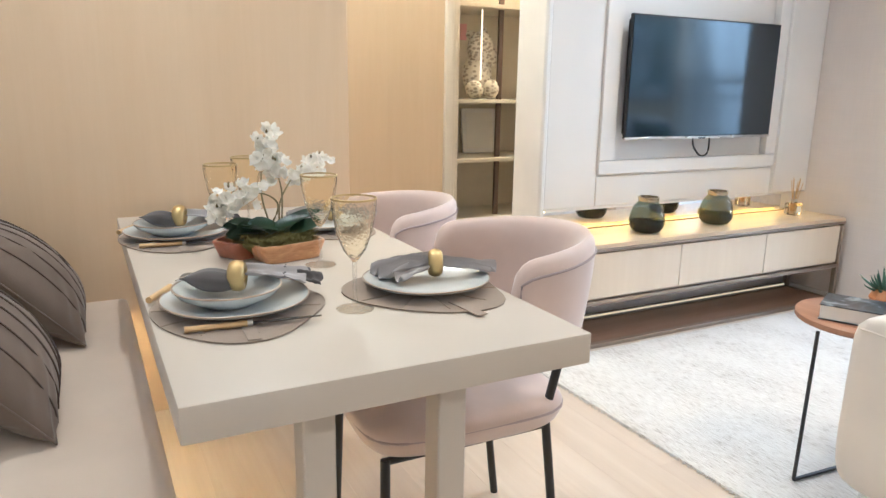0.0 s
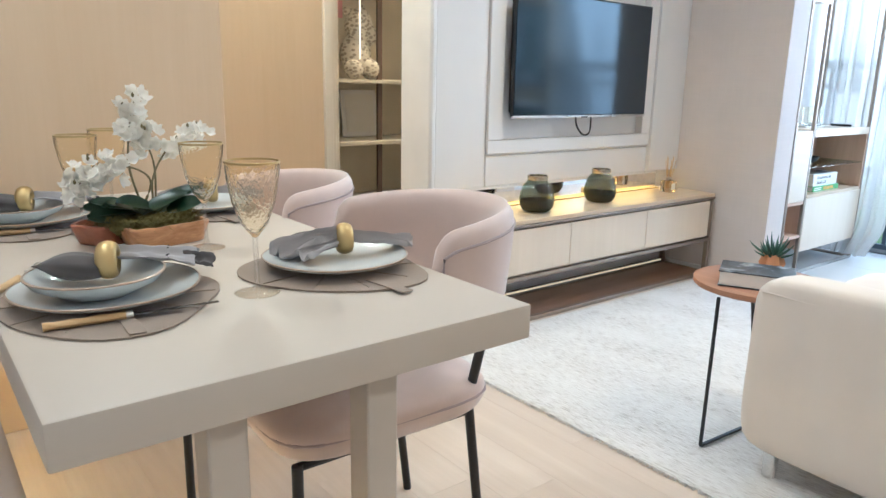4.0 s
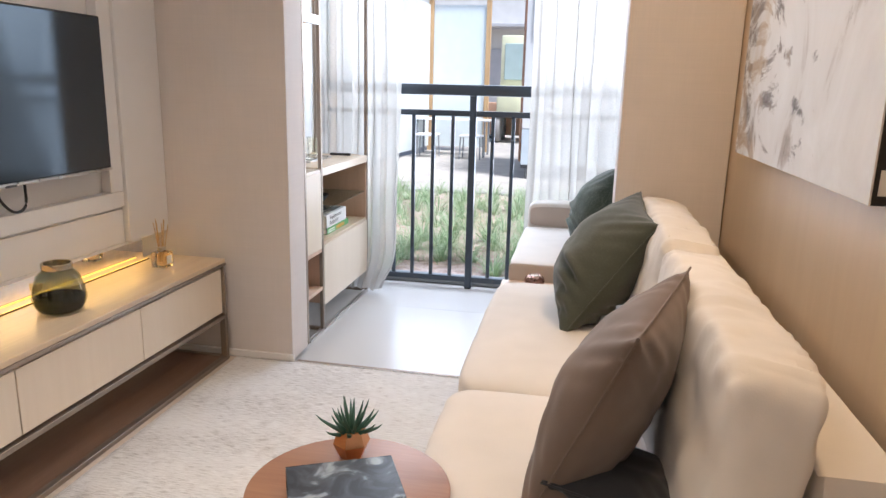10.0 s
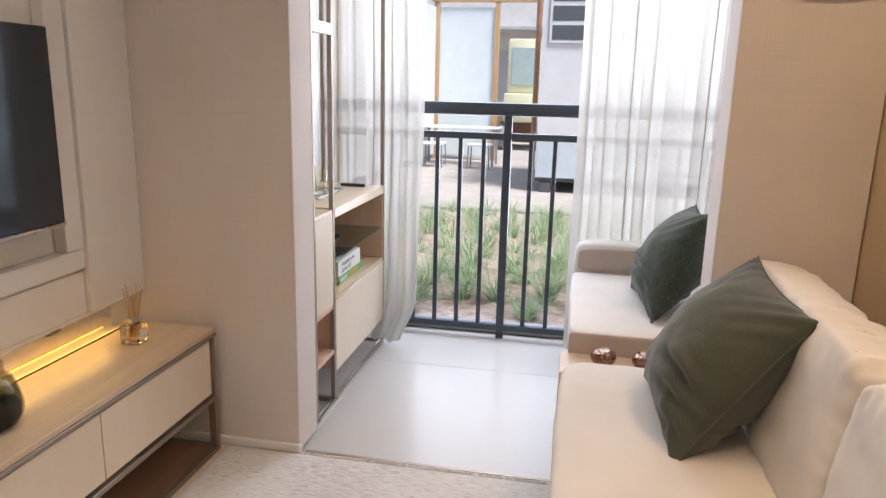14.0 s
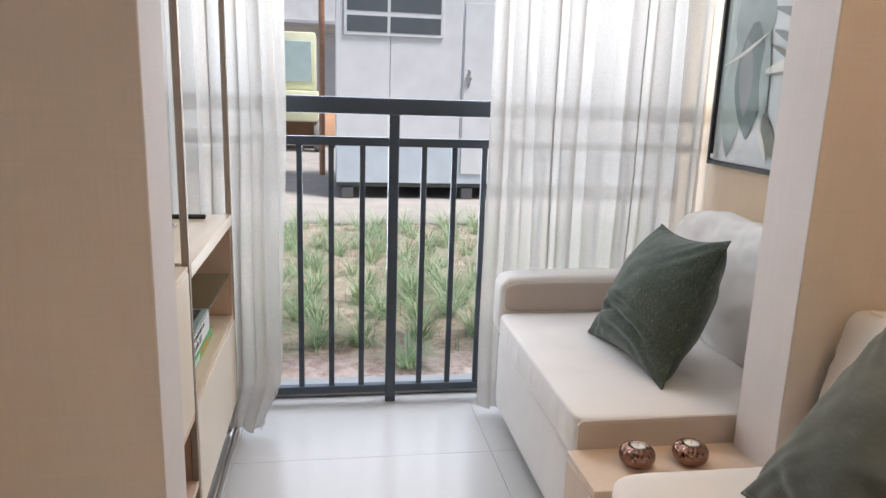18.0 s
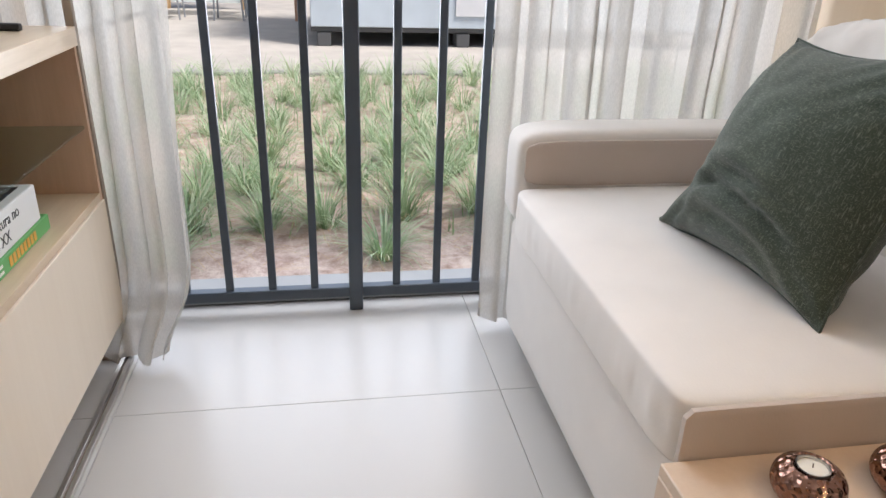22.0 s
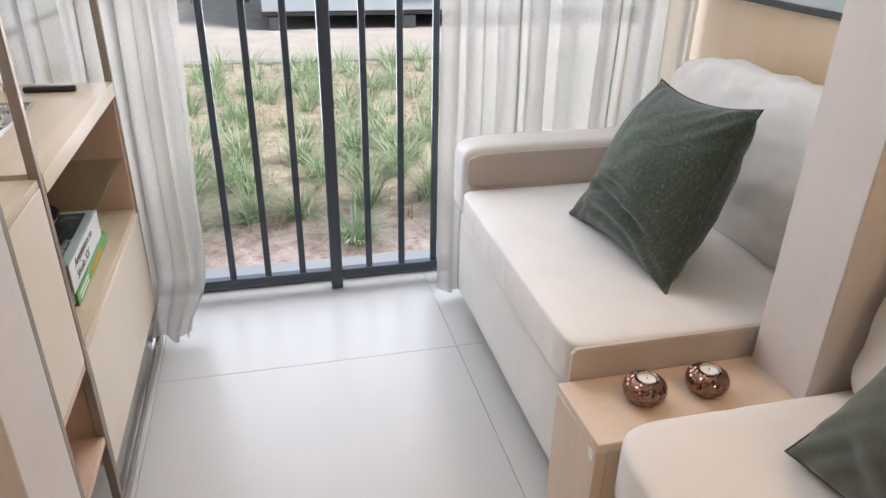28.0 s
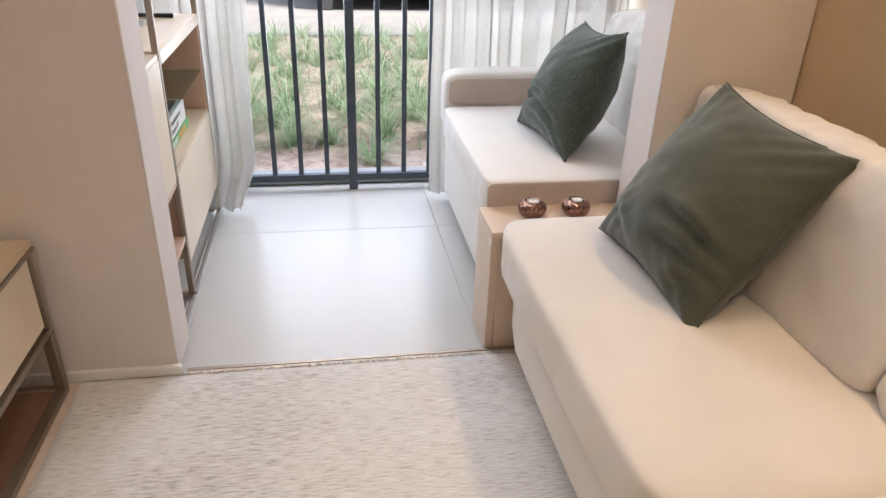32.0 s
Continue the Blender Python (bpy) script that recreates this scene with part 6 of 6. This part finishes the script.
# framed botanical print on the balcony wall
def botanical():
    p = thing("framed_print", pose(4.62, 0.213, 1.115), "framed botanical print of grey-green leaves behind glass", "picture")
    W, H = 0.82, 0.78
    for co in ((0, 0, 0, W, 0.028, 0.018), (0, 0, H - 0.018, W, 0.028, H), (0, 0, 0.0182, 0.018, 0.028, H - 0.0182), (W - 0.018, 0, 0.0182, W, 0.028, H - 0.0182)):
        part("frame_bar", box(*co, 0.002), BLACK, p)
    m, nt, b = mat("pale print ground", 0.15)
    n = node(nt, "ShaderNodeTexNoise", Scale=2.2, Detail=3.0)
    nt.links.new(coords(nt), n.inputs["Vector"])
    nt.links.new(ramp(nt, n.outputs[0], [(0.35, (0.36, 0.42, 0.4)), (0.6, (0.62, 0.63, 0.63))]), b.inputs["Base Color"])
    part("print", box(0.0185, 0.004, 0.0185, W - 0.0185, 0.012, H - 0.0185, 0.0), m, p)

    def leaf(cx, cz, ln, wd, ang, material, bend=0.0, lift=0.0125):
        bm = bmesh.new()
        rows = []
        for i in range(13):
            s = i / 12
            w = wd * math.sin(math.pi * min(1.0, 0.04 + 0.95 * s)) ** 0.8
            off = bend * math.sin(math.pi * s)
            rows.append([bm.verts.new((s * ln, 0, off - w)), bm.verts.new((s * ln, 0.0006, off)), bm.verts.new((s * ln, 0, off + w))])
        for q, r in zip(rows, rows[1:]):
            bm.faces.new((q[0], r[0], r[1], q[1]))
            bm.faces.new((q[1], r[1], r[2], q[2]))
        bm.transform(pose(cx, lift, cz, 0, -ang, 0))
        part("printed_leaf", bm, material, p, "", 0)

    g1, g2 = paint("grey green ink", (0.1, 0.14, 0.125), 0.2, 30, 0.35, 0.0), paint("dark olive ink", (0.13, 0.135, 0.1), 0.2, 30, 0.4, 0.0)
    g3, g4 = paint("cream ink", (0.64, 0.63, 0.56), 0.2, 30, 0.1, 0.0), paint("grey ink", (0.2, 0.21, 0.2), 0.2, 30, 0.3, 0.0)
    g5, g6 = paint("pale green ink", (0.42, 0.49, 0.47), 0.2, 30, 0.15, 0.0), paint("mid green ink", (0.3, 0.36, 0.33), 0.2, 30, 0.3, 0.0)
    inks = ((0.765, 0.03, 0.72, 0.035, 90, g5, 0.0), (0.61, 0.40, 0.36, 0.13, 89, g6, 0.01), (0.68, 0.5, 0.46, 0.08, 272, g6, 0.0), (0.59, 0.56, 0.44, 0.1, 268, g1, 0.01), (0.63, 0.5, 0.3, 0.045, 265, g4, 0.0),
            (0.79, 0.40, 0.32, 0.008, 158, g3, 0.01), (0.495, 0.52, 0.37, 0.03, 266, g6, 0.01), (0.47, 0.22, 0.2, 0.036, 238, g2, 0.01), (0.50, 0.18, 0.16, 0.014, 240, g3, 0.0),
            (0.47, 0.60, 0.42, 0.022, 190, g4, 0.01), (0.46, 0.52, 0.42, 0.02, 197, g4, 0.01), (0.45, 0.66, 0.42, 0.028, 155, g4, 0.0), (0.47, 0.47, 0.42, 0.014, 202, g2, 0.0), (0.47, 0.72, 0.4, 0.014, 168, g6, 0.0),
            (0.48, 0.375, 0.36, 0.034, 183, g3, -0.02), (0.48, 0.36, 0.34, 0.008, 186, g4, -0.02), (0.2, 0.1, 0.5, 0.06, 100, g6, 0.02), (0.12, 0.05, 0.45, 0.05, 80, g1, 0.0))
    for n, (cx, cz, ln, wd, ang, material, bend) in enumerate(inks):
        leaf(cx, cz, ln, wd, ang, material, bend, 0.0125 + 0.0008 * n)
    part("sticker", box(0.765, 0.0285, 0.026, 0.79, 0.0292, 0.045, 0.0), PAPER, p, "small white sticker")


botanical()

# ---- bedroom seen through the doorway ----
CREAMB = paint("cream laminate", (0.66, 0.6, 0.48), 0.4)
bc = thing("bookcase", pose(2.08, 3.72, 0.0), "open cream bookcase with a dark upright and a pale vertical strip", "bookcase")
part("back_panel", box(0.0, 0.40, 0.0, 0.9, 0.415, 2.2, 0.001), CREAMB, bc)
part("side_panel", box(0.0, 0.0, 0.0, 0.03, 0.399, 2.2, 0.001), CREAMB, bc)
part("side_panel", box(0.87, 0.0, 0.0, 0.9, 0.399, 2.2, 0.001), CREAMB, bc)
for z in (0.06, 0.40, 0.765, 1.115, 1.66):
    part("shelf", box(0.031, 0.0, z, 0.869, 0.399, z + 0.022, 0.002), CREAMB, bc)
part("upright", box(0.36, 0.06, 0.0, 0.39, 0.08, 2.2, 0.001), paint("dark bronze", (0.12, 0.08, 0.06), 0.4), bc)
# Plain beige panel edge; its brightness is added as emission, no lamp here.
part("self_lit_edge", box(0.218, 0.03, 1.25, 0.226, 0.034, 1.65, 0.0), glow("self-lit beige edge", (1.0, 0.8, 0.5), 0.7), bc)
toy = bmesh.new()
for cx, cy, cz, rx, ry, rz in ((0, 0, 0.14, 0.095, 0.08, 0.13), (0.01, -0.02, 0.30, 0.085, 0.075, 0.1), (0.06, -0.06, 0.06, 0.055, 0.06, 0.06), (-0.05, -0.06, 0.055, 0.055, 0.06, 0.055), (0.07, -0.03, 0.25, 0.05, 0.05, 0.06), (0.05, 0.0, 0.395, 0.016, 0.012, 0.03), (-0.045, 0.01, 0.38, 0.03, 0.03, 0.025)):
    bmesh.ops.create_icosphere(toy, subdivisions=3, radius=1, matrix=Matrix.Translation((cx, cy, cz)) @ Matrix.Diagonal((rx, ry, rz, 1)))


def spotted(name):
    m, nt, b = mat(name, 0.95)
    v = node(nt, "ShaderNodeTexVoronoi", Scale=38.0)
    nt.links.new(coords(nt, (1, 1, 1.5)), v.inputs["Vector"])
    nt.links.new(ramp(nt, v.outputs[0], [(0.38, (0.36, 0.32, 0.26)), (0.5, (0.68, 0.63, 0.53))]), b.inputs["Base Color"])
    return m


ty = part("plush_toy", toy, spotted("spotted plush"), None, "", 80)
ty.location = (2.35, 3.88, 1.138)
tagged(ty, "spotted cream and grey plush animal sitting on a shelf", "plush toy")
fp = thing("framed_print", pose(2.36, 4.05, 0.788, -8), "white framed print leaning in the bookcase", "picture")
part("frame_bar", box(0, 0, 0, 0.26, 0.015, 0.29, 0.003), WHITE, fp)
part("print", box(0.03, -0.002, 0.03, 0.23, -0.0003, 0.26, 0.0), PAPER, fp)
nt_ = part("wall_note", box(2.27, 4.112, 1.50, 2.40, 4.119, 1.60, 0.0), paint("pink card", (0.75, 0.4, 0.42), 0.7))
tagged(nt_, "pink printed card on the bookcase back", "card")


# ---- outside ----
def concrete(name, colour):
    return paint(name, colour, 0.85, 25, 0.1, 0.3)


ground = part("ground", box(5.81, -400, -0.35, 600, 400, -0.06, 0), concrete("pale yard concrete", (0.38, 0.35, 0.31)), None, "", 0)
tagged(ground, "pale concrete yard outside the balcony", "ground", "", "structure")


def soil_bed():
    bm = bmesh.new()
    nx, ny = 90, 110
    x0, x1, y0, y1 = 5.81, 10.05, -3.0, 6.5
    g = [[bm.verts.new((x0 + (x1 - x0) * i / nx, y0 + (y1 - y0) * j / ny, 0)) for j in range(ny + 1)] for i in range(nx + 1)]
    for col in g:
        for v in col:
            p = v.co
            v.co.z = -0.035 + 0.03 * noise.noise(p * 2.2) + 0.018 * noise.noise(p * 9)
    for i in range(nx):
        for j in range(ny):
            bm.faces.new((g[i][j], g[i + 1][j], g[i + 1][j + 1], g[i][j + 1]))
    m, nt, b = mat("dry reddish soil", 0.95)
    n1 = node(nt, "ShaderNodeTexNoise", Scale=14.0, Detail=8.0, Roughness=0.7)
    nt.links.new(coords(nt), n1.inputs["Vector"])
    nt.links.new(ramp(nt, n1.outputs[0], [(0.35, (0.32, 0.22, 0.17)), (0.5, (0.5, 0.38, 0.325)), (0.65, (0.64, 0.53, 0.46))]), b.inputs["Base Color"])
    bump(nt, b, n1.outputs[0], 1.0, 0.02)
    ob = part("planting_bed", bm, m, None, "", 80)
    tagged(ob, "planting bed of dry reddish soil and straw", "planting bed", "", "structure")


soil_bed()
kerb = part("kerb", box(10.06, -40, -0.3, 10.2, 40, -0.01, 0.01), concrete("kerb concrete", (0.3, 0.29, 0.27)))
tagged(kerb, "low grey concrete kerb along the planting bed", "kerb", "", "structure")


def grass_tufts():
    rng = np.random.default_rng(7)
    vs, fs = [], []
    centres = []
    for gx in np.arange(6.1, 10.0, 0.27):
        for gy in np.arange(-2.2, 6.0, 0.29):
            if rng.random() < (0.66 if gx < 7.6 else 0.9):
                centres.append((gx + rng.uniform(-0.12, 0.12), gy + rng.uniform(-0.13, 0.13)))
    for cx, cy in centres:
        near = cx < 7.6 and -0.2 < cy < 4.0
        n = int(rng.integers(110, 170)) if near else 60
        size = rng.uniform(0.2, 0.4)
        for _ in range(n):
            a = rng.uniform(0, 2 * math.pi)
            ln = size * rng.uniform(0.6, 1.25)
            e = rng.uniform(0.7, 1.5)
            w = rng.uniform(0.0025, 0.0048)
            r0 = rng.uniform(0, 0.05)
            bx, by = cx + r0 * math.cos(a), cy + r0 * math.sin(a)
            dx, dy = math.cos(a), math.sin(a)
            sx, sy = -dy * w, dx * w
            k = len(vs)
            for s in (0.0, 0.4, 0.75, 1.0):
                hor = ln * math.cos(e) * s + 0.35 * ln * s * s
                z = -0.04 + ln * math.sin(e) * s - 0.4 * ln * s * s * s
                q = 1 - s * 0.92
                vs += [(bx + dx * hor - sx * q, by + dy * hor - sy * q, z), (bx + dx * hor + sx * q, by + dy * hor + sy * q, z)]
            fs += [(k + 2 * i, k + 2 * i + 1, k + 2 * i + 3, k + 2 * i + 2) for i in range(3)]
    # thin short growth between the tufts
    for _ in range(4000):
        bx, by, a = rng.uniform(6.25, 10.0), rng.uniform(-2.0, 5.8), rng.uniform(0, 2 * math.pi)
        ln, lean, w, k = rng.uniform(0.07, 0.2), rng.uniform(0.2, 0.9), rng.uniform(0.002, 0.004), len(vs)
        dx, dy = math.cos(a), math.sin(a)
        for s in (0.0, 0.5, 1.0):
            q = w * (1 - 0.9 * s)
            hor, z = ln * lean * s * s, -0.04 + ln * s * (1 - 0.3 * lean * s)
            vs += [(bx + dx * hor + dy * q, by + dy * hor - dx * q, z), (bx + dx * hor - dy * q, by + dy * hor + dx * q, z)]
        fs += [(k, k + 1, k + 3, k + 2), (k + 2, k + 3, k + 5, k + 4)]
    me = bpy.data.meshes.new("ornamental_grass")
    me.from_pydata(vs, [], fs)
    m, nt, b = mat("grass blade", 0.55)
    geo = nt.nodes.new("ShaderNodeNewGeometry")
    nt.links.new(ramp(nt, geo.outputs["Random Per Island"], [(0.0, (0.14, 0.24, 0.13)), (0.45, (0.31, 0.43, 0.26)), (0.8, (0.48, 0.57, 0.41)), (1.0, (0.64, 0.59, 0.46))]), b.inputs["Base Color"])
    thru = nt.nodes.new("ShaderNodeBsdfTranslucent")
    thru.inputs[0].default_value = (0.34, 0.46, 0.2, 1)
    mixed = nt.nodes.new("ShaderNodeMixShader")
    mixed.inputs[0].default_value = 0.35
    nt.links.new(b.outputs[0], mixed.inputs[1])
    nt.links.new(thru.outputs[0], mixed.inputs[2])
    nt.links.new(mixed.outputs[0], nt.nodes["Material Output"].inputs[0])
    me.materials.append(m)
    ob = new("ornamental_grass", me)
    tagged(ob, "tufts of green ornamental grass in the planting bed", "grass", "", "stuff")
    # dry straw lying on the soil
    vs, fs = [], []
    for _ in range(2600):
        x, y = rng.uniform(5.85, 8.6), rng.uniform(-0.8, 4.6)
        a, ln = rng.uniform(0, math.pi), rng.uniform(0.04, 0.16)
        k = len(vs)
        dx, dy, w, z = math.cos(a) * ln, math.sin(a) * ln, 0.0022, rng.uniform(-0.03, 0.02)
        vs += [(x, y, z), (x + w * math.sin(a), y - w * math.cos(a), z), (x + dx + w * math.sin(a), y + dy - w * math.cos(a), z + 0.015), (x + dx, y + dy, z + 0.015)]
        fs.append((k, k + 1, k + 2, k + 3))
    me = bpy.data.meshes.new("dry_straw")
    me.from_pydata(vs, [], fs)
    me.materials.append(paint("dry straw", (0.5, 0.36, 0.2), 0.9, 80, 0.3, 0.1))
    tagged(new("dry_straw", me), "dry straw scattered over the soil", "straw", "", "stuff")


grass_tufts()


def site_cabin():
    c = thing("site_cabin", pose(12.1, 1.78, -0.06), "white site cabin with a pale blue base and louvred window", "cabin")
    white, blue = paint("cabin white paint", (0.68, 0.68, 0.68), 0.5), paint("cabin pale blue paint", (0.52, 0.58, 0.62), 0.5)
    dark, pane = paint("dark rubber", (0.09, 0.09, 0.09), 0.7), paint("dark window pane", (0.1, 0.11, 0.12), 0.1)
    part("lower_wall", box(0, -5.2, 0.22, 2.4, 0, 0.78, 0.01), blue, c)
    for y0, y1 in ((-0.7, 0.0), (-1.66, -0.705), (-2.6, -1.665), (-3.8, -2.605), (-5.2, -3.805)):
        part("wall_panel", box(-0.004, y0, 0.785, 2.4, y1, 3.1, 0.006), white, c)
    part("roof", box(-0.05, -5.25, 3.105, 2.45, 0.05, 3.2, 0.01), white, c)
    part("skid", box(0.05, -5.2, 0.16, 2.3, 0.0, 0.215, 0.01), dark, c)
    for y in (-0.15, -1.8, -3.4, -5.0):
        part("foot", box(0.02, y - 0.08, 0.0, 0.3, y + 0.08, 0.155, 0.01), dark, c)
    w = part("window", box(-0.03, -1.40, 2.14, -0.006, -0.10, 2.98, 0.004), white, c)
    for k in range(3):
        for y0, y1 in ((-1.36, -0.70), (-0.66, -0.14)):
            part("pane", box(-0.034, y0, 2.18 + 0.26 * k, -0.031, y1, 2.38 + 0.26 * k, 0.0), pane, w)
    d = part("door", box(-0.02, -2.58, 0.36, -0.006, -1.69, 2.6, 0.003), white, c)
    part("handle", box(-0.07, -1.80, 1.62, -0.022, -1.72, 1.66, 0.004), SILVER, d)
    part("escutcheon", box(-0.03, -1.78, 1.52, -0.0205, -1.74, 1.76, 0.003), SILVER, d)


site_cabin()


def pavilion():
    p = thing("patio_screen", pose(16.5, 4.2, -0.06), "frosted glass patio screen with timber posts", "screen")
    tim, fro = wood("screen timber", (0.42, 0.26, 0.12), (0.62, 0.42, 0.22), "z", 0.6, 1.0), paint("frosted pane", (0.68, 0.74, 0.75), 0.3, 30, 0.04, 0.02)
    for x, y in ((0, 0), (0, -1.25), (-5.2, 0.35)):
        part("post", box(x - 0.05, y - 0.05, 0, x + 0.05, y + 0.05, 3.2, 0.006), tim, p)
    part("pane", box(0.0, -1.195, 0.1, 0.03, -0.055, 3.1, 0.004), fro, p)
    sp = part("pane", box(-5.1, -0.015, 0.1, -0.08, 0.015, 3.1, 0.004), fro, p)
    sp.matrix_basis = pose(0, 0.02, 0, 0, 0, -3.6)
    part("beam", box(-0.06, -3.2, 3.205, 0.06, 0.06, 3.38, 0.006), tim, p)
    b2 = part("beam", box(-5.3, -0.06, 3.21, -0.065, 0.06, 3.38, 0.006), tim, p)
    b2.matrix_basis = pose(0, 0.02, 0, 0, 0, -3.6)
    legs = paint("grey patio steel", (0.25, 0.26, 0.27), 0.5)
    steel = paint("white patio steel", (0.75, 0.76, 0.76), 0.4)
    t = thing("patio_table", pose(15.6, 3.5, -0.06), "white slatted patio table", "table")
    for k in range(6):
        part("slat", box(-0.35 + 0.12 * k, -0.8, 0.72, -0.25 + 0.12 * k, 0.8, 0.745, 0.003), steel, t)
    for x, y in ((-0.3, -0.7), (0.3, -0.7), (-0.3, 0.7), (0.3, 0.7)):
        part("leg", box(x - 0.02, y - 0.02, 0, x + 0.02, y + 0.02, 0.7195, 0.003), legs, t)
    c = thing("patio_chair", pose(14.9, 3.9, -0.06), "white seated patio stool with dark legs", "stool", "patio stools")
    part("seat", box(-0.22, -0.22, 0.43, 0.22, 0.22, 0.47, 0.01, 2), steel, c)
    for x, y in ((-0.19, -0.19), (0.19, -0.19), (-0.19, 0.19), (0.19, 0.19)):
        part("leg", tube([(x * 1.1, y * 1.1, 0), (x, y, 0.43)], 0.014, 6), legs, c)
    copy_thing(c, pose(14.9, 3.0, -0.06))
    copy_thing(c, pose(14.7, 4.7, -0.06, 0, 0, 8))


pavilion()


def far_yard():
    b = thing("yard_building", pose(24.0, 0.0, -0.06), "pale yard building with dark shutters", "building")
    wl = paint("far pale wall", (0.58, 0.57, 0.55), 0.8)
    part("wall", box(0, -3.0, 0, 6, 7.5, 5.5, 0.02), wl, b)
    part("plinth", box(-0.03, -3.0, 0, -0.001, 7.5, 0.35, 0.005), paint("pale plinth", (0.5, 0.49, 0.47), 0.8), b)
    dk = paint("grey shutter", (0.42, 0.42, 0.43), 0.6)
    for y0, y1, z0, z1 in ((1.4, 2.6, 1.3, 3.0), (3.3, 4.3, 1.2, 2.6)):
        part("shutter", box(-0.05, y0, z0, -0.002, y1, z1, 0.005), dk, b)
    part("canopy", box(-1.0, -0.5, 3.2, -0.002, 5.2, 3.3, 0.01), dk, b)
    f = thing("site_barrier", pose(21.0, 3.4, -0.06), "orange plastic site barrier", "barrier")
    part("panel", box(-0.2, -2.2, 0.1, 0.2, 1.6, 1.0, 0.05, 2), paint("orange plastic", (0.72, 0.42, 0.26), 0.5), f)
    for y in (-1.8, 0.0, 1.3):
        part("foot", box(-0.3, y - 0.2, 0.0, 0.3, y + 0.2, 0.095, 0.02), BLACK, f)
    m = thing("loader", pose(19.6, 2.6, -0.06), "small lime yellow loader with a glazed cab", "loader")
    lime, teal = paint("lime paint", (0.66, 0.66, 0.45), 0.4), paint("teal cab glass", (0.4, 0.5, 0.48), 0.1)
    tyre = paint("pale grey tyre", (0.22, 0.21, 0.2), 0.8)
    part("body", box(-0.4, -0.45, 0.7, 1.2, 0.45, 1.4, 0.05, 2), lime, m)
    part("cab", box(-0.2, -0.4, 1.405, 0.8, 0.4, 2.7, 0.05, 2), lime, m)
    part("windscreen", box(-0.225, -0.3, 1.6, -0.202, 0.3, 2.5, 0.01), teal, m)
    for y in (-0.5, 0.4):
        for x in (-0.1, 0.9):
            w = lathe([(0.12, -0.1), (0.33, -0.1), (0.36, -0.06), (0.36, 0.06), (0.33, 0.1), (0.12, 0.1)], 20)
            w.transform(pose(x, y + 0.05, 0.36, 90))
            part("wheel", w, tyre, m)
    pole = thing("utility_pole", pose(14.8, 2.0, -0.06), "slim brown utility pole", "pole")
    part("shaft", tube([(0, 0, 0), (0, 0, 5.5)], 0.05, 10), WALNUT, pole)
    part("arm", tube([(0, -0.5, 5.3), (0, 0.5, 5.3)], 0.03, 8), WALNUT, pole)


far_yard()
